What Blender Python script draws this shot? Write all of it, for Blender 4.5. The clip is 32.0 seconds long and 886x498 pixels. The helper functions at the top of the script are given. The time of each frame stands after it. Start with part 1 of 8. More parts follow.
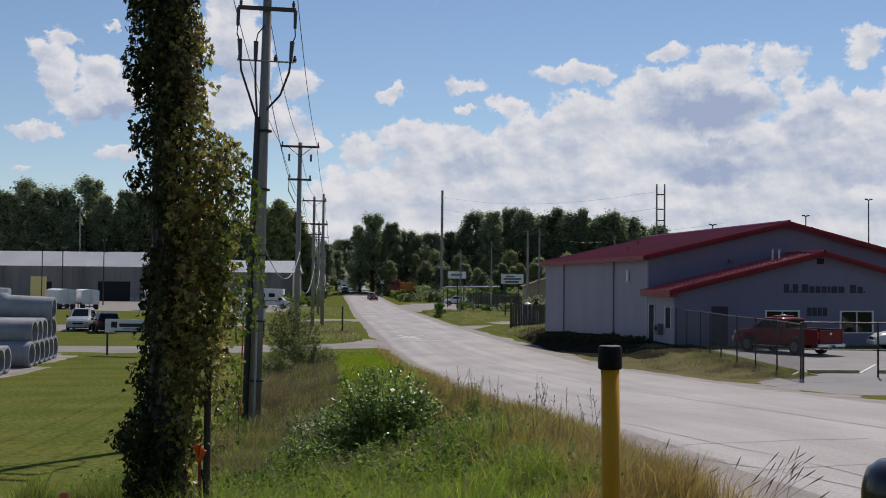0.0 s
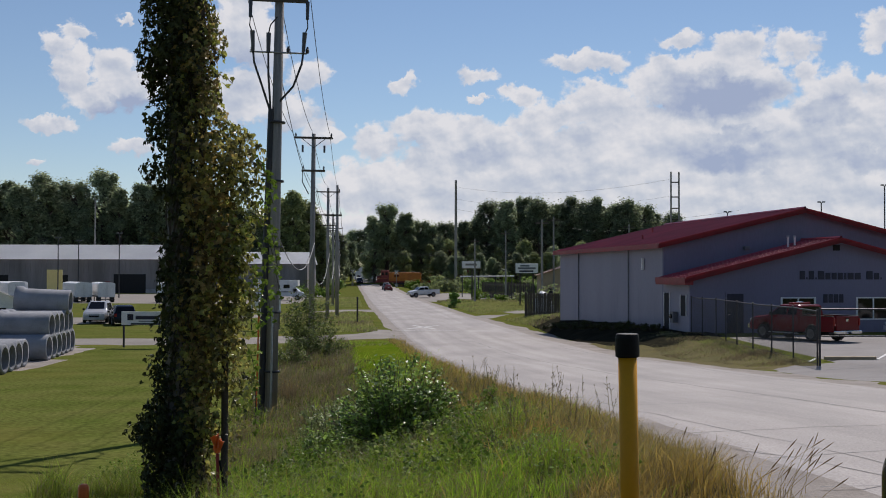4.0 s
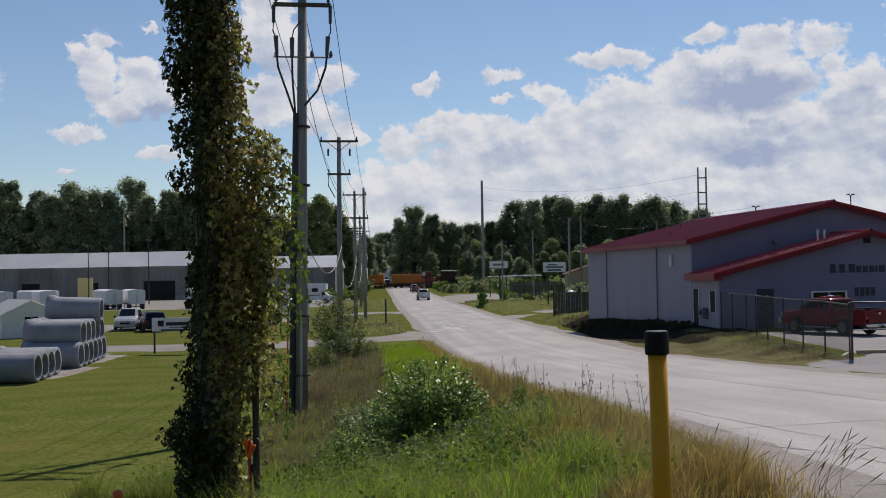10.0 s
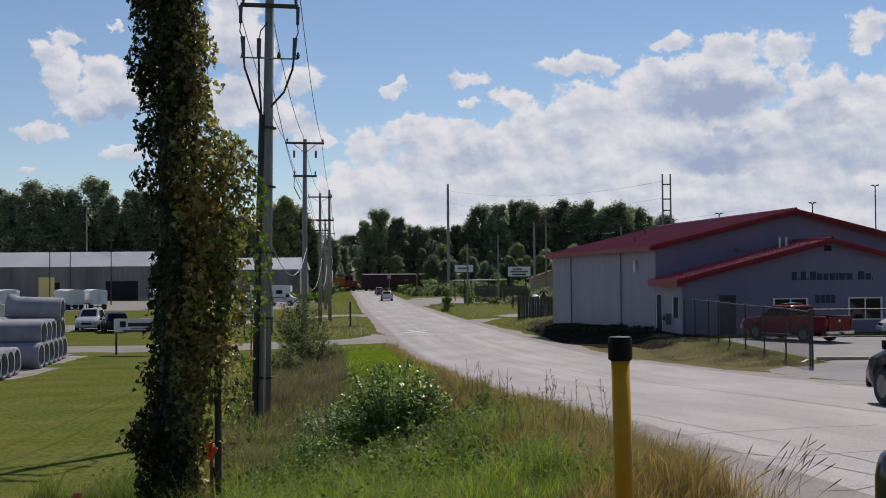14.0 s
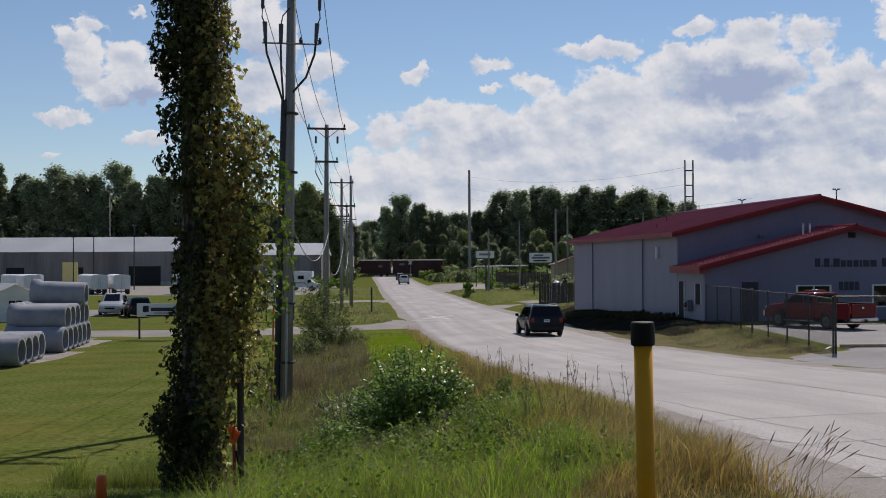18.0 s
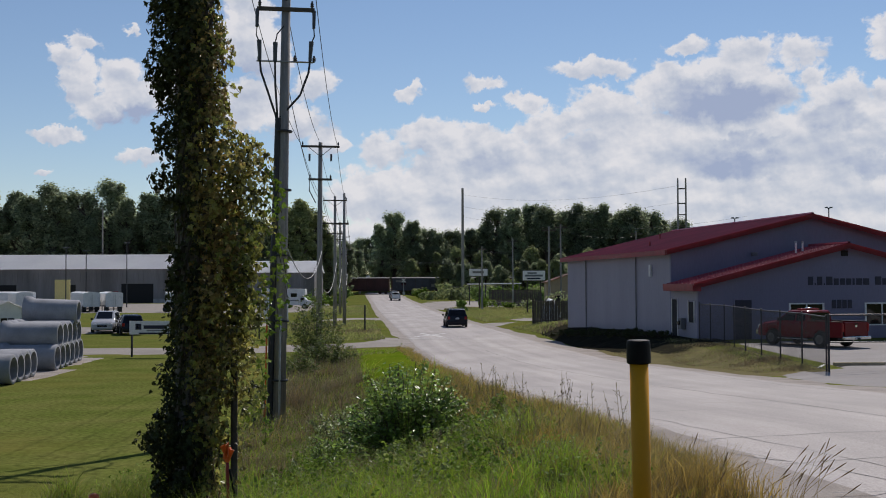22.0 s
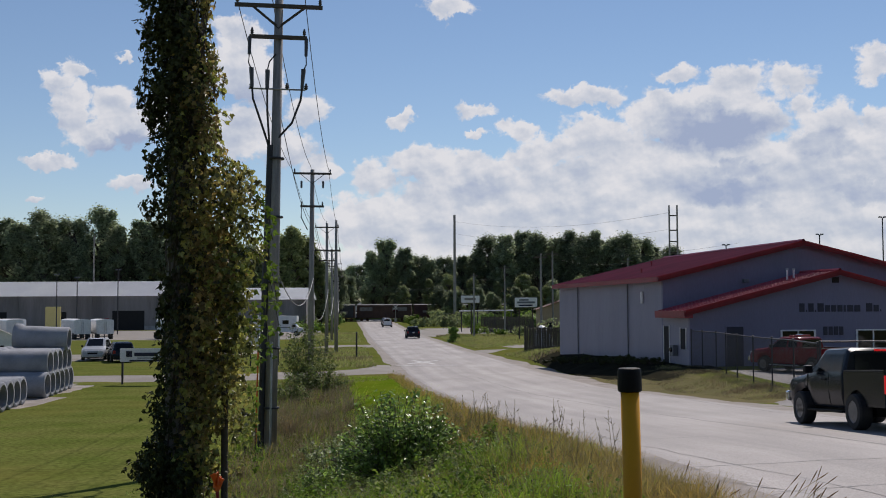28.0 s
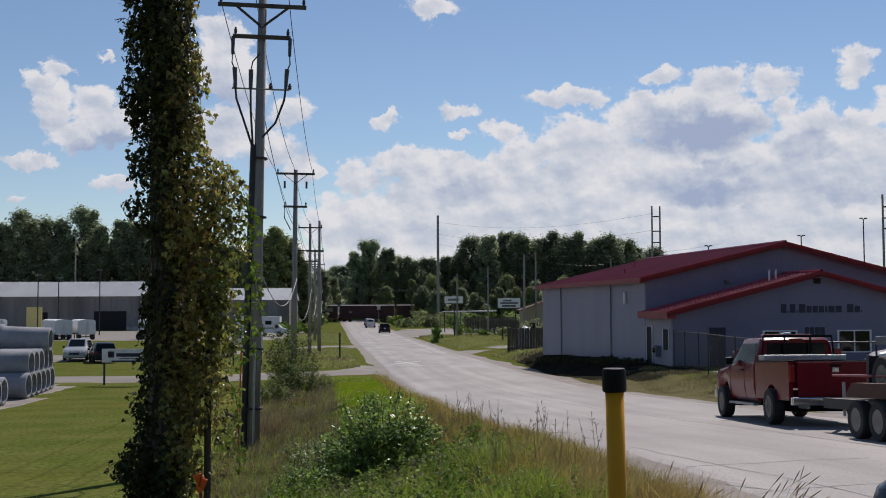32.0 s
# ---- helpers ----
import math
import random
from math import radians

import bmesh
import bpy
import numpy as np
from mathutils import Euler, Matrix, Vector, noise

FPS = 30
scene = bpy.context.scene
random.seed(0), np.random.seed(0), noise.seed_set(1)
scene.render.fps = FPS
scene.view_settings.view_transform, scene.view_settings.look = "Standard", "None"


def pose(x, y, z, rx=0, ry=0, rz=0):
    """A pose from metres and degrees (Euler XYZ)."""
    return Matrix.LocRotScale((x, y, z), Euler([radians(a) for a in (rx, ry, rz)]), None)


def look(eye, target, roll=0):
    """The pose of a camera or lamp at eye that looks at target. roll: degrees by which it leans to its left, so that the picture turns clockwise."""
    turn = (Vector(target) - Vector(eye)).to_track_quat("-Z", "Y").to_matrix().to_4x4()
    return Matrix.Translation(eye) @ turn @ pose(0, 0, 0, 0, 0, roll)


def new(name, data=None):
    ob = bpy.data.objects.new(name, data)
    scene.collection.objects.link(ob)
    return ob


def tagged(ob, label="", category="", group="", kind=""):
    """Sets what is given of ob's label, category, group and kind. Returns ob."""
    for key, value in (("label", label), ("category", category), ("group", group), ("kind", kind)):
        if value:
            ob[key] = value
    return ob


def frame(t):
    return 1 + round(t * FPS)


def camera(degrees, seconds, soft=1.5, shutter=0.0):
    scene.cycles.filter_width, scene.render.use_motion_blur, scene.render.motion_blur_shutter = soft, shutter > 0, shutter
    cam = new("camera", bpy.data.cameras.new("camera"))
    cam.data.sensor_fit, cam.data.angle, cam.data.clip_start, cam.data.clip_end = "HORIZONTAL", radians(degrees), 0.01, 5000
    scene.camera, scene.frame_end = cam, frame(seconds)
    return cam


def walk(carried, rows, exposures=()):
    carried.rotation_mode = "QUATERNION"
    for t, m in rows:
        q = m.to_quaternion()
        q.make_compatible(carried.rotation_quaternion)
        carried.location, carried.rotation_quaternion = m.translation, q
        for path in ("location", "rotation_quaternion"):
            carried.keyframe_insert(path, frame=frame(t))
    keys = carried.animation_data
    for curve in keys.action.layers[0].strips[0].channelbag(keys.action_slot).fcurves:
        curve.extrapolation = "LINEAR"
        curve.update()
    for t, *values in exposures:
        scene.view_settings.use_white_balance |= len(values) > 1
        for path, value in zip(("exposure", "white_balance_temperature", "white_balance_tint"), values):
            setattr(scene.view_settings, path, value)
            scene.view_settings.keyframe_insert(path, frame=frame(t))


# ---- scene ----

# The hand-held camera beside the crossing: eye 4.2 m over the plain.
cam = camera(42.81, 32.0, 1.0)
walk(cam, [
    (0.0, pose(0.0000, 0.0000, 4.2000, 91.8186, -0.5997, -0.0190)),
    (0.5, pose(-0.0040, 0.0000, 4.1995, 91.6299, -0.5307, 0.1950)),
    (1.0, pose(-0.0118, 0.0000, 4.1984, 91.9880, -0.0956, 0.6141)),
    (1.5, pose(-0.0058, 0.0000, 4.1959, 91.8349, 0.0679, 0.6978)),
    (2.0, pose(-0.0056, 0.0000, 4.1995, 91.5615, 0.0144, 1.1220)),
    (2.5, pose(-0.0109, 0.0000, 4.1995, 91.5336, -0.1453, 0.9660)),
    (3.0, pose(-0.0055, 0.0000, 4.2013, 91.5936, -0.0214, 0.9579)),
    (3.5, pose(-0.0113, 0.0000, 4.1976, 91.3863, -0.1400, 0.7442)),
    (5.5, pose(-0.0106, 0.0000, 4.1975, 91.2434, 0.0091, 0.6345)),
    (6.0, pose(-0.0125, 0.0000, 4.1985, 91.3623, 0.1059, 0.6101)),
    (6.5, pose(-0.0107, 0.0000, 4.1964, 91.4624, 0.2286, 0.3362)),
    (7.0, pose(-0.0084, 0.0000, 4.1973, 90.9753, 0.4530, 0.5482)),
    (7.5, pose(-0.0079, 0.0000, 4.1983, 90.6700, 0.5519, 0.9139)),
    (8.0, pose(-0.0128, 0.0000, 4.1987, 91.2058, 0.8741, 1.2303)),
    (8.5, pose(-0.0111, 0.0000, 4.1949, 91.4132, 0.7320, 1.3352)),
    (9.0, pose(-0.0139, 0.0000, 4.1964, 91.3032, 0.6785, 1.5548)),
    (9.5, pose(-0.0115, 0.0000, 4.1946, 91.5016, 0.8849, 2.0105)),
    (10.0, pose(-0.0091, 0.0000, 4.1976, 91.3567, 1.0195, 2.1087)),
    (10.5, pose(-0.0186, 0.0000, 4.1967, 91.4062, 0.7808, 1.7010)),
    (11.0, pose(-0.0110, 0.0000, 4.2016, 91.6170, 0.6736, 1.4967)),
    (11.5, pose(-0.0076, 0.0000, 4.1988, 91.5643, 0.5393, 0.8710)),
    (12.0, pose(-0.0067, 0.0000, 4.1956, 91.3713, 0.5089, 0.5545)),
    (12.5, pose(-0.0070, 0.0000, 4.1971, 91.4106, 0.3139, 0.2529)),
    (13.0, pose(-0.0148, 0.0000, 4.1967, 91.5180, 0.0541, 0.1409)),
    (13.5, pose(-0.0070, 0.0000, 4.1996, 91.5021, 0.3323, -0.1363)),
    (14.0, pose(-0.0092, 0.0000, 4.2010, 91.5073, 0.4338, 0.3375)),
    (14.5, pose(-0.0122, 0.0000, 4.2041, 91.5770, 0.5507, 0.9403)),
    (16.5, pose(-0.0153, 0.0000, 4.2003, 91.1169, 0.8023, 1.4571)),
    (17.0, pose(-0.0179, 0.0000, 4.1963, 90.9331, 0.6851, 2.1638)),
    (17.5, pose(-0.0215, 0.0000, 4.1933, 90.7566, 0.3236, 1.5752)),
    (18.0, pose(-0.0156, 0.0000, 4.1941, 90.8019, 0.2749, 1.4100)),
    (18.5, pose(-0.0130, 0.0000, 4.1958, 91.1104, 0.4987, 1.6659)),
    (19.0, pose(-0.0171, 0.0000, 4.1943, 91.5603, 0.2375, 1.2198)),
    (19.5, pose(-0.0160, 0.0000, 4.2003, 91.6357, 0.1903, 0.9763)),
    (20.0, pose(-0.0141, 0.0000, 4.1907, 91.6034, 0.2951, 0.7689)),
    (20.5, pose(-0.0173, 0.0000, 4.1943, 91.5589, 0.2218, 0.8280)),
    (21.0, pose(-0.0198, 0.0000, 4.1961, 91.7161, 0.2307, 0.6922)),
    (21.5, pose(-0.0246, 0.0000, 4.1980, 91.4959, 0.2297, 1.0377)),
    (22.0, pose(-0.0302, 0.0000, 4.1947, 91.7014, 0.2245, 1.0649)),
    (22.5, pose(-0.0312, 0.0000, 4.1980, 91.8332, 0.2100, 1.1374)),
    (23.0, pose(-0.0243, 0.0000, 4.1996, 92.1376, 0.2405, 0.7524)),
    (23.5, pose(-0.0191, 0.0000, 4.2014, 92.6406, 0.3011, 0.0399)),
    (24.0, pose(-0.0147, 0.0000, 4.2000, 93.1892, 0.4735, -0.9731)),
    (24.5, pose(-0.0136, 0.0000, 4.1997, 93.0637, 0.3186, -1.2015)),
    (25.0, pose(-0.0213, 0.0000, 4.2035, 93.7339, 0.5164, -0.5774)),
    (25.5, pose(-0.0187, 0.0000, 4.2032, 93.7202, 0.6474, 0.4997)),
    (27.5, pose(-0.0206, 0.0000, 4.2039, 93.1200, 0.2632, 0.2643)),
    (28.0, pose(-0.0232, 0.0000, 4.2013, 93.0575, 0.2573, 0.6595)),
    (28.5, pose(-0.0241, 0.0000, 4.2015, 93.0826, 0.0796, 0.5759)),
    (29.0, pose(-0.0256, 0.0000, 4.2042, 92.9842, 0.1496, 0.3678)),
    (29.5, pose(-0.0245, 0.0000, 4.2032, 92.7258, 0.0361, 0.2735)),
    (30.0, pose(-0.0279, 0.0000, 4.2023, 92.7560, 0.0088, 0.0505)),
    (30.5, pose(-0.0287, 0.0000, 4.2022, 92.8094, -0.0534, -0.2624)),
    (31.0, pose(-0.0287, 0.0000, 4.2001, 92.9451, -0.0103, -0.0400)),
    (31.5, pose(-0.0289, 0.0000, 4.2015, 93.0651, -0.0997, -0.0945)),
    (32.0, pose(-0.0337, 0.0000, 4.1992, 93.0846, 0.2223, -0.1901)),
], [(0, 0.06, 6600, 15), (32, 0.06, 6600, 15)])

# ---- light ----
SUN_TURN, SUN_HEIGHT = 18.0, 46.0
sun = new("sun", bpy.data.lights.new("sun", "SUN"))
sun.data.energy, sun.data.angle, sun.data.color = 3.6, radians(0.55), (1.0, 0.955, 0.885)
sun.matrix_basis = look((0, 0, 60), (-math.sin(radians(SUN_TURN)), -math.cos(radians(SUN_TURN)), 60 - math.tan(radians(SUN_HEIGHT))))
scene.view_settings.exposure = 0.0

# Cumulus: azimuth and height of each heap over the horizon, its half width and half height, in degrees.
HEAPS = [(-2.9, 9.5, 0.8, 0.5), (1.0, 9.9, 1.1, 0.5), (3.3, 9.1, 1.1, 0.6), (1.0, 8.8, 0.7, 0.2), (5.9, 10.8, 1.7, 0.6), (7.4, 10.8, 1.4, 0.6),
         (11.3, 11.6, 1.1, 0.5), (14.2, 11.2, 2.0, 0.9), (16.6, 11.2, 1.8, 0.9), (13.1, 9.4, 3.5, 1.9), (10.3, 9.7, 1.9, 1.5), (17.3, 9.8, 1.0, 0.7),
         (18.4, 9.0, 1.8, 1.1), (20.6, 8.9, 1.3, 0.8), (20.4, 11.6, 1.1, 0.9), (7.4, 8.5, 2.5, 1.2), (5.4, 8.0, 1.9, 1.0), (3.9, 7.4, 1.5, 0.9)]
HEAPS += [(-1.7, 7.2, 2.0, 1.2), (-4.2, 6.7, 1.5, 1.0), (0.7, 7.3, 1.0, 0.7), (2.1, 6.8, 1.5, 1.0), (-18.7, 11.4, 1.0, 0.6), (-19.7, 10.8, 0.9, 0.7),
          (-18.9, 9.6, 1.0, 1.3), (-16.9, 10.0, 1.0, 1.0), (-16.4, 8.9, 1.7, 1.1), (-18.0, 8.5, 1.4, 0.8), (-16.5, 12.3, 0.5, 0.3), (-20.0, 7.1, 1.3, 0.4),
          (-16.2, 6.1, 1.4, 0.5), (-20.6, 5.4, 0.5, 0.25), (-11.2, 13.8, 1.1, 0.8), (-10.3, 13.6, 1.0, 0.9), (-10.9, 11.9, 1.8, 1.6), (-9.7, 11.2, 1.4, 1.6)]
HEAPS += [(-7.5, 10.0, 1.2, 0.9), (-10.9, 8.9, 2.0, 1.4), (-8.6, 8.0, 1.8, 1.0), (-6.3, 6.7, 1.0, 0.5), (-7.1, 7.1, 0.9, 0.8), (-0.3, 15.1, 1.5, 0.6), (-13.9, 9.8, 1.5, 1.4),
          (4.0, 5.2, 9.0, 2.0), (13.2, 6.2, 9.5, 2.4), (19.5, 6.6, 6.0, 2.4), (-3.0, 4.2, 5.0, 1.7), (14.8, 3.6, 12.0, 2.2), (8.0, 2.2, 15.0, 1.8), (-8.0, 2.0, 6.0, 1.4),
          (26.0, 9.0, 5.0, 3.0), (-27.0, 9.0, 4.0, 2.0), (34.0, 6.0, 7.0, 2.5)]
# Grey undersides: azimuth, height, half width, half height, depth of the grey.
GREYS = [(13.3, 8.8, 3.4, 1.3, 1.0), (18.0, 8.0, 1.7, 0.7, 0.8), (13.8, 5.8, 2.4, 0.9, 0.75), (0.9, 5.9, 1.7, 0.9, 0.7), (14.0, 6.9, 2.0, 0.35, 0.5), (5.8, 6.6, 1.9, 0.6, 0.5),
         (-2.4, 6.2, 1.4, 0.7, 0.45), (-16.2, 7.9, 2.0, 0.7, 1.0), (-10.9, 9.9, 1.5, 1.4, 0.55), (-19.7, 9.7, 0.7, 1.0, 0.45), (-7.5, 7.6, 1.7, 0.8, 0.5), (-10.1, 7.2, 1.7, 0.7, 0.6),
         (20.2, 5.6, 2.5, 0.6, 0.5)]


def build_sky():
    world = bpy.data.worlds.new("sky")
    scene.world = world
    world.use_nodes = True
    tree = world.node_tree
    n, l = tree.nodes, tree.links
    n.clear()

    def math_node(op, a, b=None, c=None):
        m = n.new("ShaderNodeMath")
        m.operation = op
        for i, v in enumerate((a, b, c)):
            if v is None:
                continue
            if isinstance(v, (int, float)):
                m.inputs[i].default_value = v
            else:
                l.new(v, m.inputs[i])
        return m.outputs[0]

    out = n.new("ShaderNodeOutputWorld")
    back = n.new("ShaderNodeBackground")
    back.inputs["Strength"].default_value = 1.0
    l.new(back.outputs[0], out.inputs[0])
    sky = n.new("ShaderNodeTexSky")
    sky.sky_type, sky.sun_disc = "NISHITA", False
    sky.sun_elevation, sky.sun_rotation = radians(SUN_HEIGHT), radians(SUN_TURN)
    sky.air_density, sky.dust_density, sky.ozone_density = 1.0, 0.0, 3.4
    dim = n.new("ShaderNodeVectorMath")
    dim.operation = "SCALE"
    dim.inputs["Scale"].default_value = 0.077
    l.new(sky.outputs[0], dim.inputs[0])
    co = n.new("ShaderNodeTexCoord")
    sep = n.new("ShaderNodeSeparateXYZ")
    l.new(co.outputs["Generated"], sep.inputs[0])
    az = math_node("MULTIPLY", math_node("ARCTAN2", sep.outputs[0], sep.outputs[1]), 57.2958)
    el = math_node("MULTIPLY", math_node("ARCSINE", sep.outputs[2]), 57.2958)
    flat = n.new("ShaderNodeCombineXYZ")
    l.new(az, flat.inputs[0])
    l.new(el, flat.inputs[1])

    def fbm(scale, detail, rough, shift):
        mp = n.new("ShaderNodeMapping")
        mp.inputs["Location"].default_value = shift
        mp.inputs["Scale"].default_value = (0.9, 1.15, 1.0)
        l.new(flat.outputs[0], mp.inputs[0])
        t = n.new("ShaderNodeTexNoise")
        t.inputs["Scale"].default_value = scale
        t.inputs["Detail"].default_value = detail
        t.inputs["Roughness"].default_value = rough
        l.new(mp.outputs[0], t.inputs["Vector"])
        return t.outputs["Fac"]

    def warped(base, amount, scale, detail, shift):
        """Moves a place about by noise, so that outlines curl."""
        mp = n.new("ShaderNodeMapping")
        mp.inputs["Location"].default_value = shift
        l.new(base, mp.inputs[0])
        t = n.new("ShaderNodeTexNoise")
        t.inputs["Scale"].default_value, t.inputs["Detail"].default_value, t.inputs["Roughness"].default_value = scale, detail, 0.6
        l.new(mp.outputs[0], t.inputs["Vector"])
        mid = n.new("ShaderNodeVectorMath")
        mid.operation = "SUBTRACT"
        mid.inputs[1].default_value = (0.5, 0.5, 0.5)
        l.new(t.outputs["Color"], mid.inputs[0])
        add = n.new("ShaderNodeVectorMath")
        add.operation = "MULTIPLY_ADD"
        add.inputs[1].default_value = (amount, amount, 0)
        l.new(mid.outputs[0], add.inputs[0])
        l.new(base, add.inputs[2])
        return add.outputs[0]

    broad = fbm(0.16, 3, 0.5, (40, 0, 0))
    fine = fbm(0.42, 9, 0.55, (0, 0, 3))
    # the same puffs a little towards the sun: the difference shades them
    puff, puff_up = fbm(0.5, 5, 0.45, (5, 1, 3)), fbm(0.5, 5, 0.45, (4.75, 0.5, 3))
    curl = fbm(1.3, 8, 0.58, (7, 3, 1))
    curl_up = fbm(1.3, 8, 0.58, (6.92, 2.82, 1))
    heap = math_node("MULTIPLY_ADD", broad, 2.6, -1.75)
    bent = n.new("ShaderNodeSeparateXYZ")
    l.new(warped(warped(flat.outputs[0], 2.1, 0.55, 4, (3, 9, 0)), 0.7, 2.0, 5, (11, 2, 0)), bent.inputs[0])
    baz, bel = bent.outputs[0], bent.outputs[1]

    def oval(a, e, w, h):
        x = math_node("MULTIPLY", math_node("SUBTRACT", baz, a), 1 / w)
        y = math_node("MULTIPLY", math_node("SUBTRACT", bel, e), 1 / h)
        return y, math_node("SUBTRACT", 1.0, math_node("SQRT", math_node("ADD", math_node("MULTIPLY", x, x), math_node("MULTIPLY", y, y))))

    high = rise = total = grey = None
    for a, e, w, h in HEAPS:
        y, one = oval(a, e, w, h)
        w8 = math_node("POWER", math_node("MAXIMUM", math_node("ADD", one, 0.6), 0.0), 4.0)
        top = math_node("MULTIPLY", w8, math_node("MAXIMUM", math_node("MINIMUM", y, 0.9), -0.9))
        total = w8 if total is None else math_node("ADD", total, w8)
        rise = top if rise is None else math_node("ADD", rise, top)
        # broad heaps keep a thin edge, so that all outlines are about as crisp
        one = math_node("MULTIPLY", one, min(2.2, max(1.0, h)))
        high = one if high is None else math_node("SMOOTH_MAX", high, one, 0.18)
    rise = math_node("DIVIDE", rise, math_node("ADD", total, 0.001))
    for a, e, w, h, k in GREYS:
        y, one = oval(a, e, w, h)
        g = n.new("ShaderNodeMapRange")
        g.interpolation_type = "SMOOTHSTEP"
        g.inputs["From Min"].default_value, g.inputs["From Max"].default_value, g.inputs["To Max"].default_value = -0.25, 0.65, k
        l.new(one, g.inputs["Value"])
        grey = g.outputs[0] if grey is None else math_node("MAXIMUM", grey, g.outputs[0])
    # away from the heaps that are told apart the sky goes on with clouds of its own
    inside = n.new("ShaderNodeMapRange")
    inside.inputs["From Min"].default_value, inside.inputs["From Max"].default_value = 24.0, 36.0
    l.new(math_node("MAXIMUM", math_node("ABSOLUTE", az), math_node("ADD", el, 9.0)), inside.inputs["Value"])
    own = math_node("MULTIPLY_ADD", inside.outputs[0], 2.0, -2.0)
    body = math_node("MAXIMUM", high, math_node("ADD", heap, own))
    dens = math_node("ADD", math_node("ADD", math_node("MAXIMUM", body, -1.2), math_node("MULTIPLY_ADD", fine, 1.5, -0.75)), math_node("MULTIPLY_ADD", curl, 0.9, -0.45))
    mask = n.new("ShaderNodeMapRange")
    mask.interpolation_type = "SMOOTHSTEP"
    mask.inputs["From Min"].default_value, mask.inputs["From Max"].default_value = -0.06, 0.32
    l.new(dens, mask.inputs["Value"])
    relief = math_node("ADD", math_node("MULTIPLY_ADD", math_node("SUBTRACT", puff, puff_up), 1.5, 0.70), math_node("MULTIPLY", math_node("SUBTRACT", curl, curl_up), 0.55))
    relief = math_node("SUBTRACT", relief, math_node("MULTIPLY", grey, math_node("MULTIPLY_ADD", fine, 0.35, 0.42)))
    thick = n.new("ShaderNodeMapRange")
    thick.inputs["From Min"].default_value, thick.inputs["From Max"].default_value = 0.2, 1.6
    thick.inputs["To Min"].default_value, thick.inputs["To Max"].default_value = 0.16, -0.08
    l.new(dens, thick.inputs["Value"])
    ramp = n.new("ShaderNodeValToRGB")
    e = ramp.color_ramp.elements
    e[0].position, e[0].color = 0.12, (0.315, 0.385, 0.53, 1)
    e[1].position, e[1].color = 0.97, (0.685, 0.705, 0.725, 1)
    mid = e.new(0.58)
    mid.color = (0.49, 0.545, 0.62, 1)
    l.new(math_node("ADD", math_node("ADD", relief, thick.outputs[0]), math_node("MULTIPLY", math_node("MAXIMUM", math_node("MINIMUM", rise, 0.9), -0.9), 0.26)), ramp.inputs[0])
    mix = n.new("ShaderNodeMix")
    mix.data_type = "RGBA"
    l.new(math_node("MULTIPLY", mask.outputs[0], 0.96), mix.inputs["Factor"])
    l.new(dim.outputs[0], mix.inputs[6])
    l.new(ramp.outputs[0], mix.inputs[7])
    l.new(mix.outputs[2], back.inputs["Color"])


build_sky()

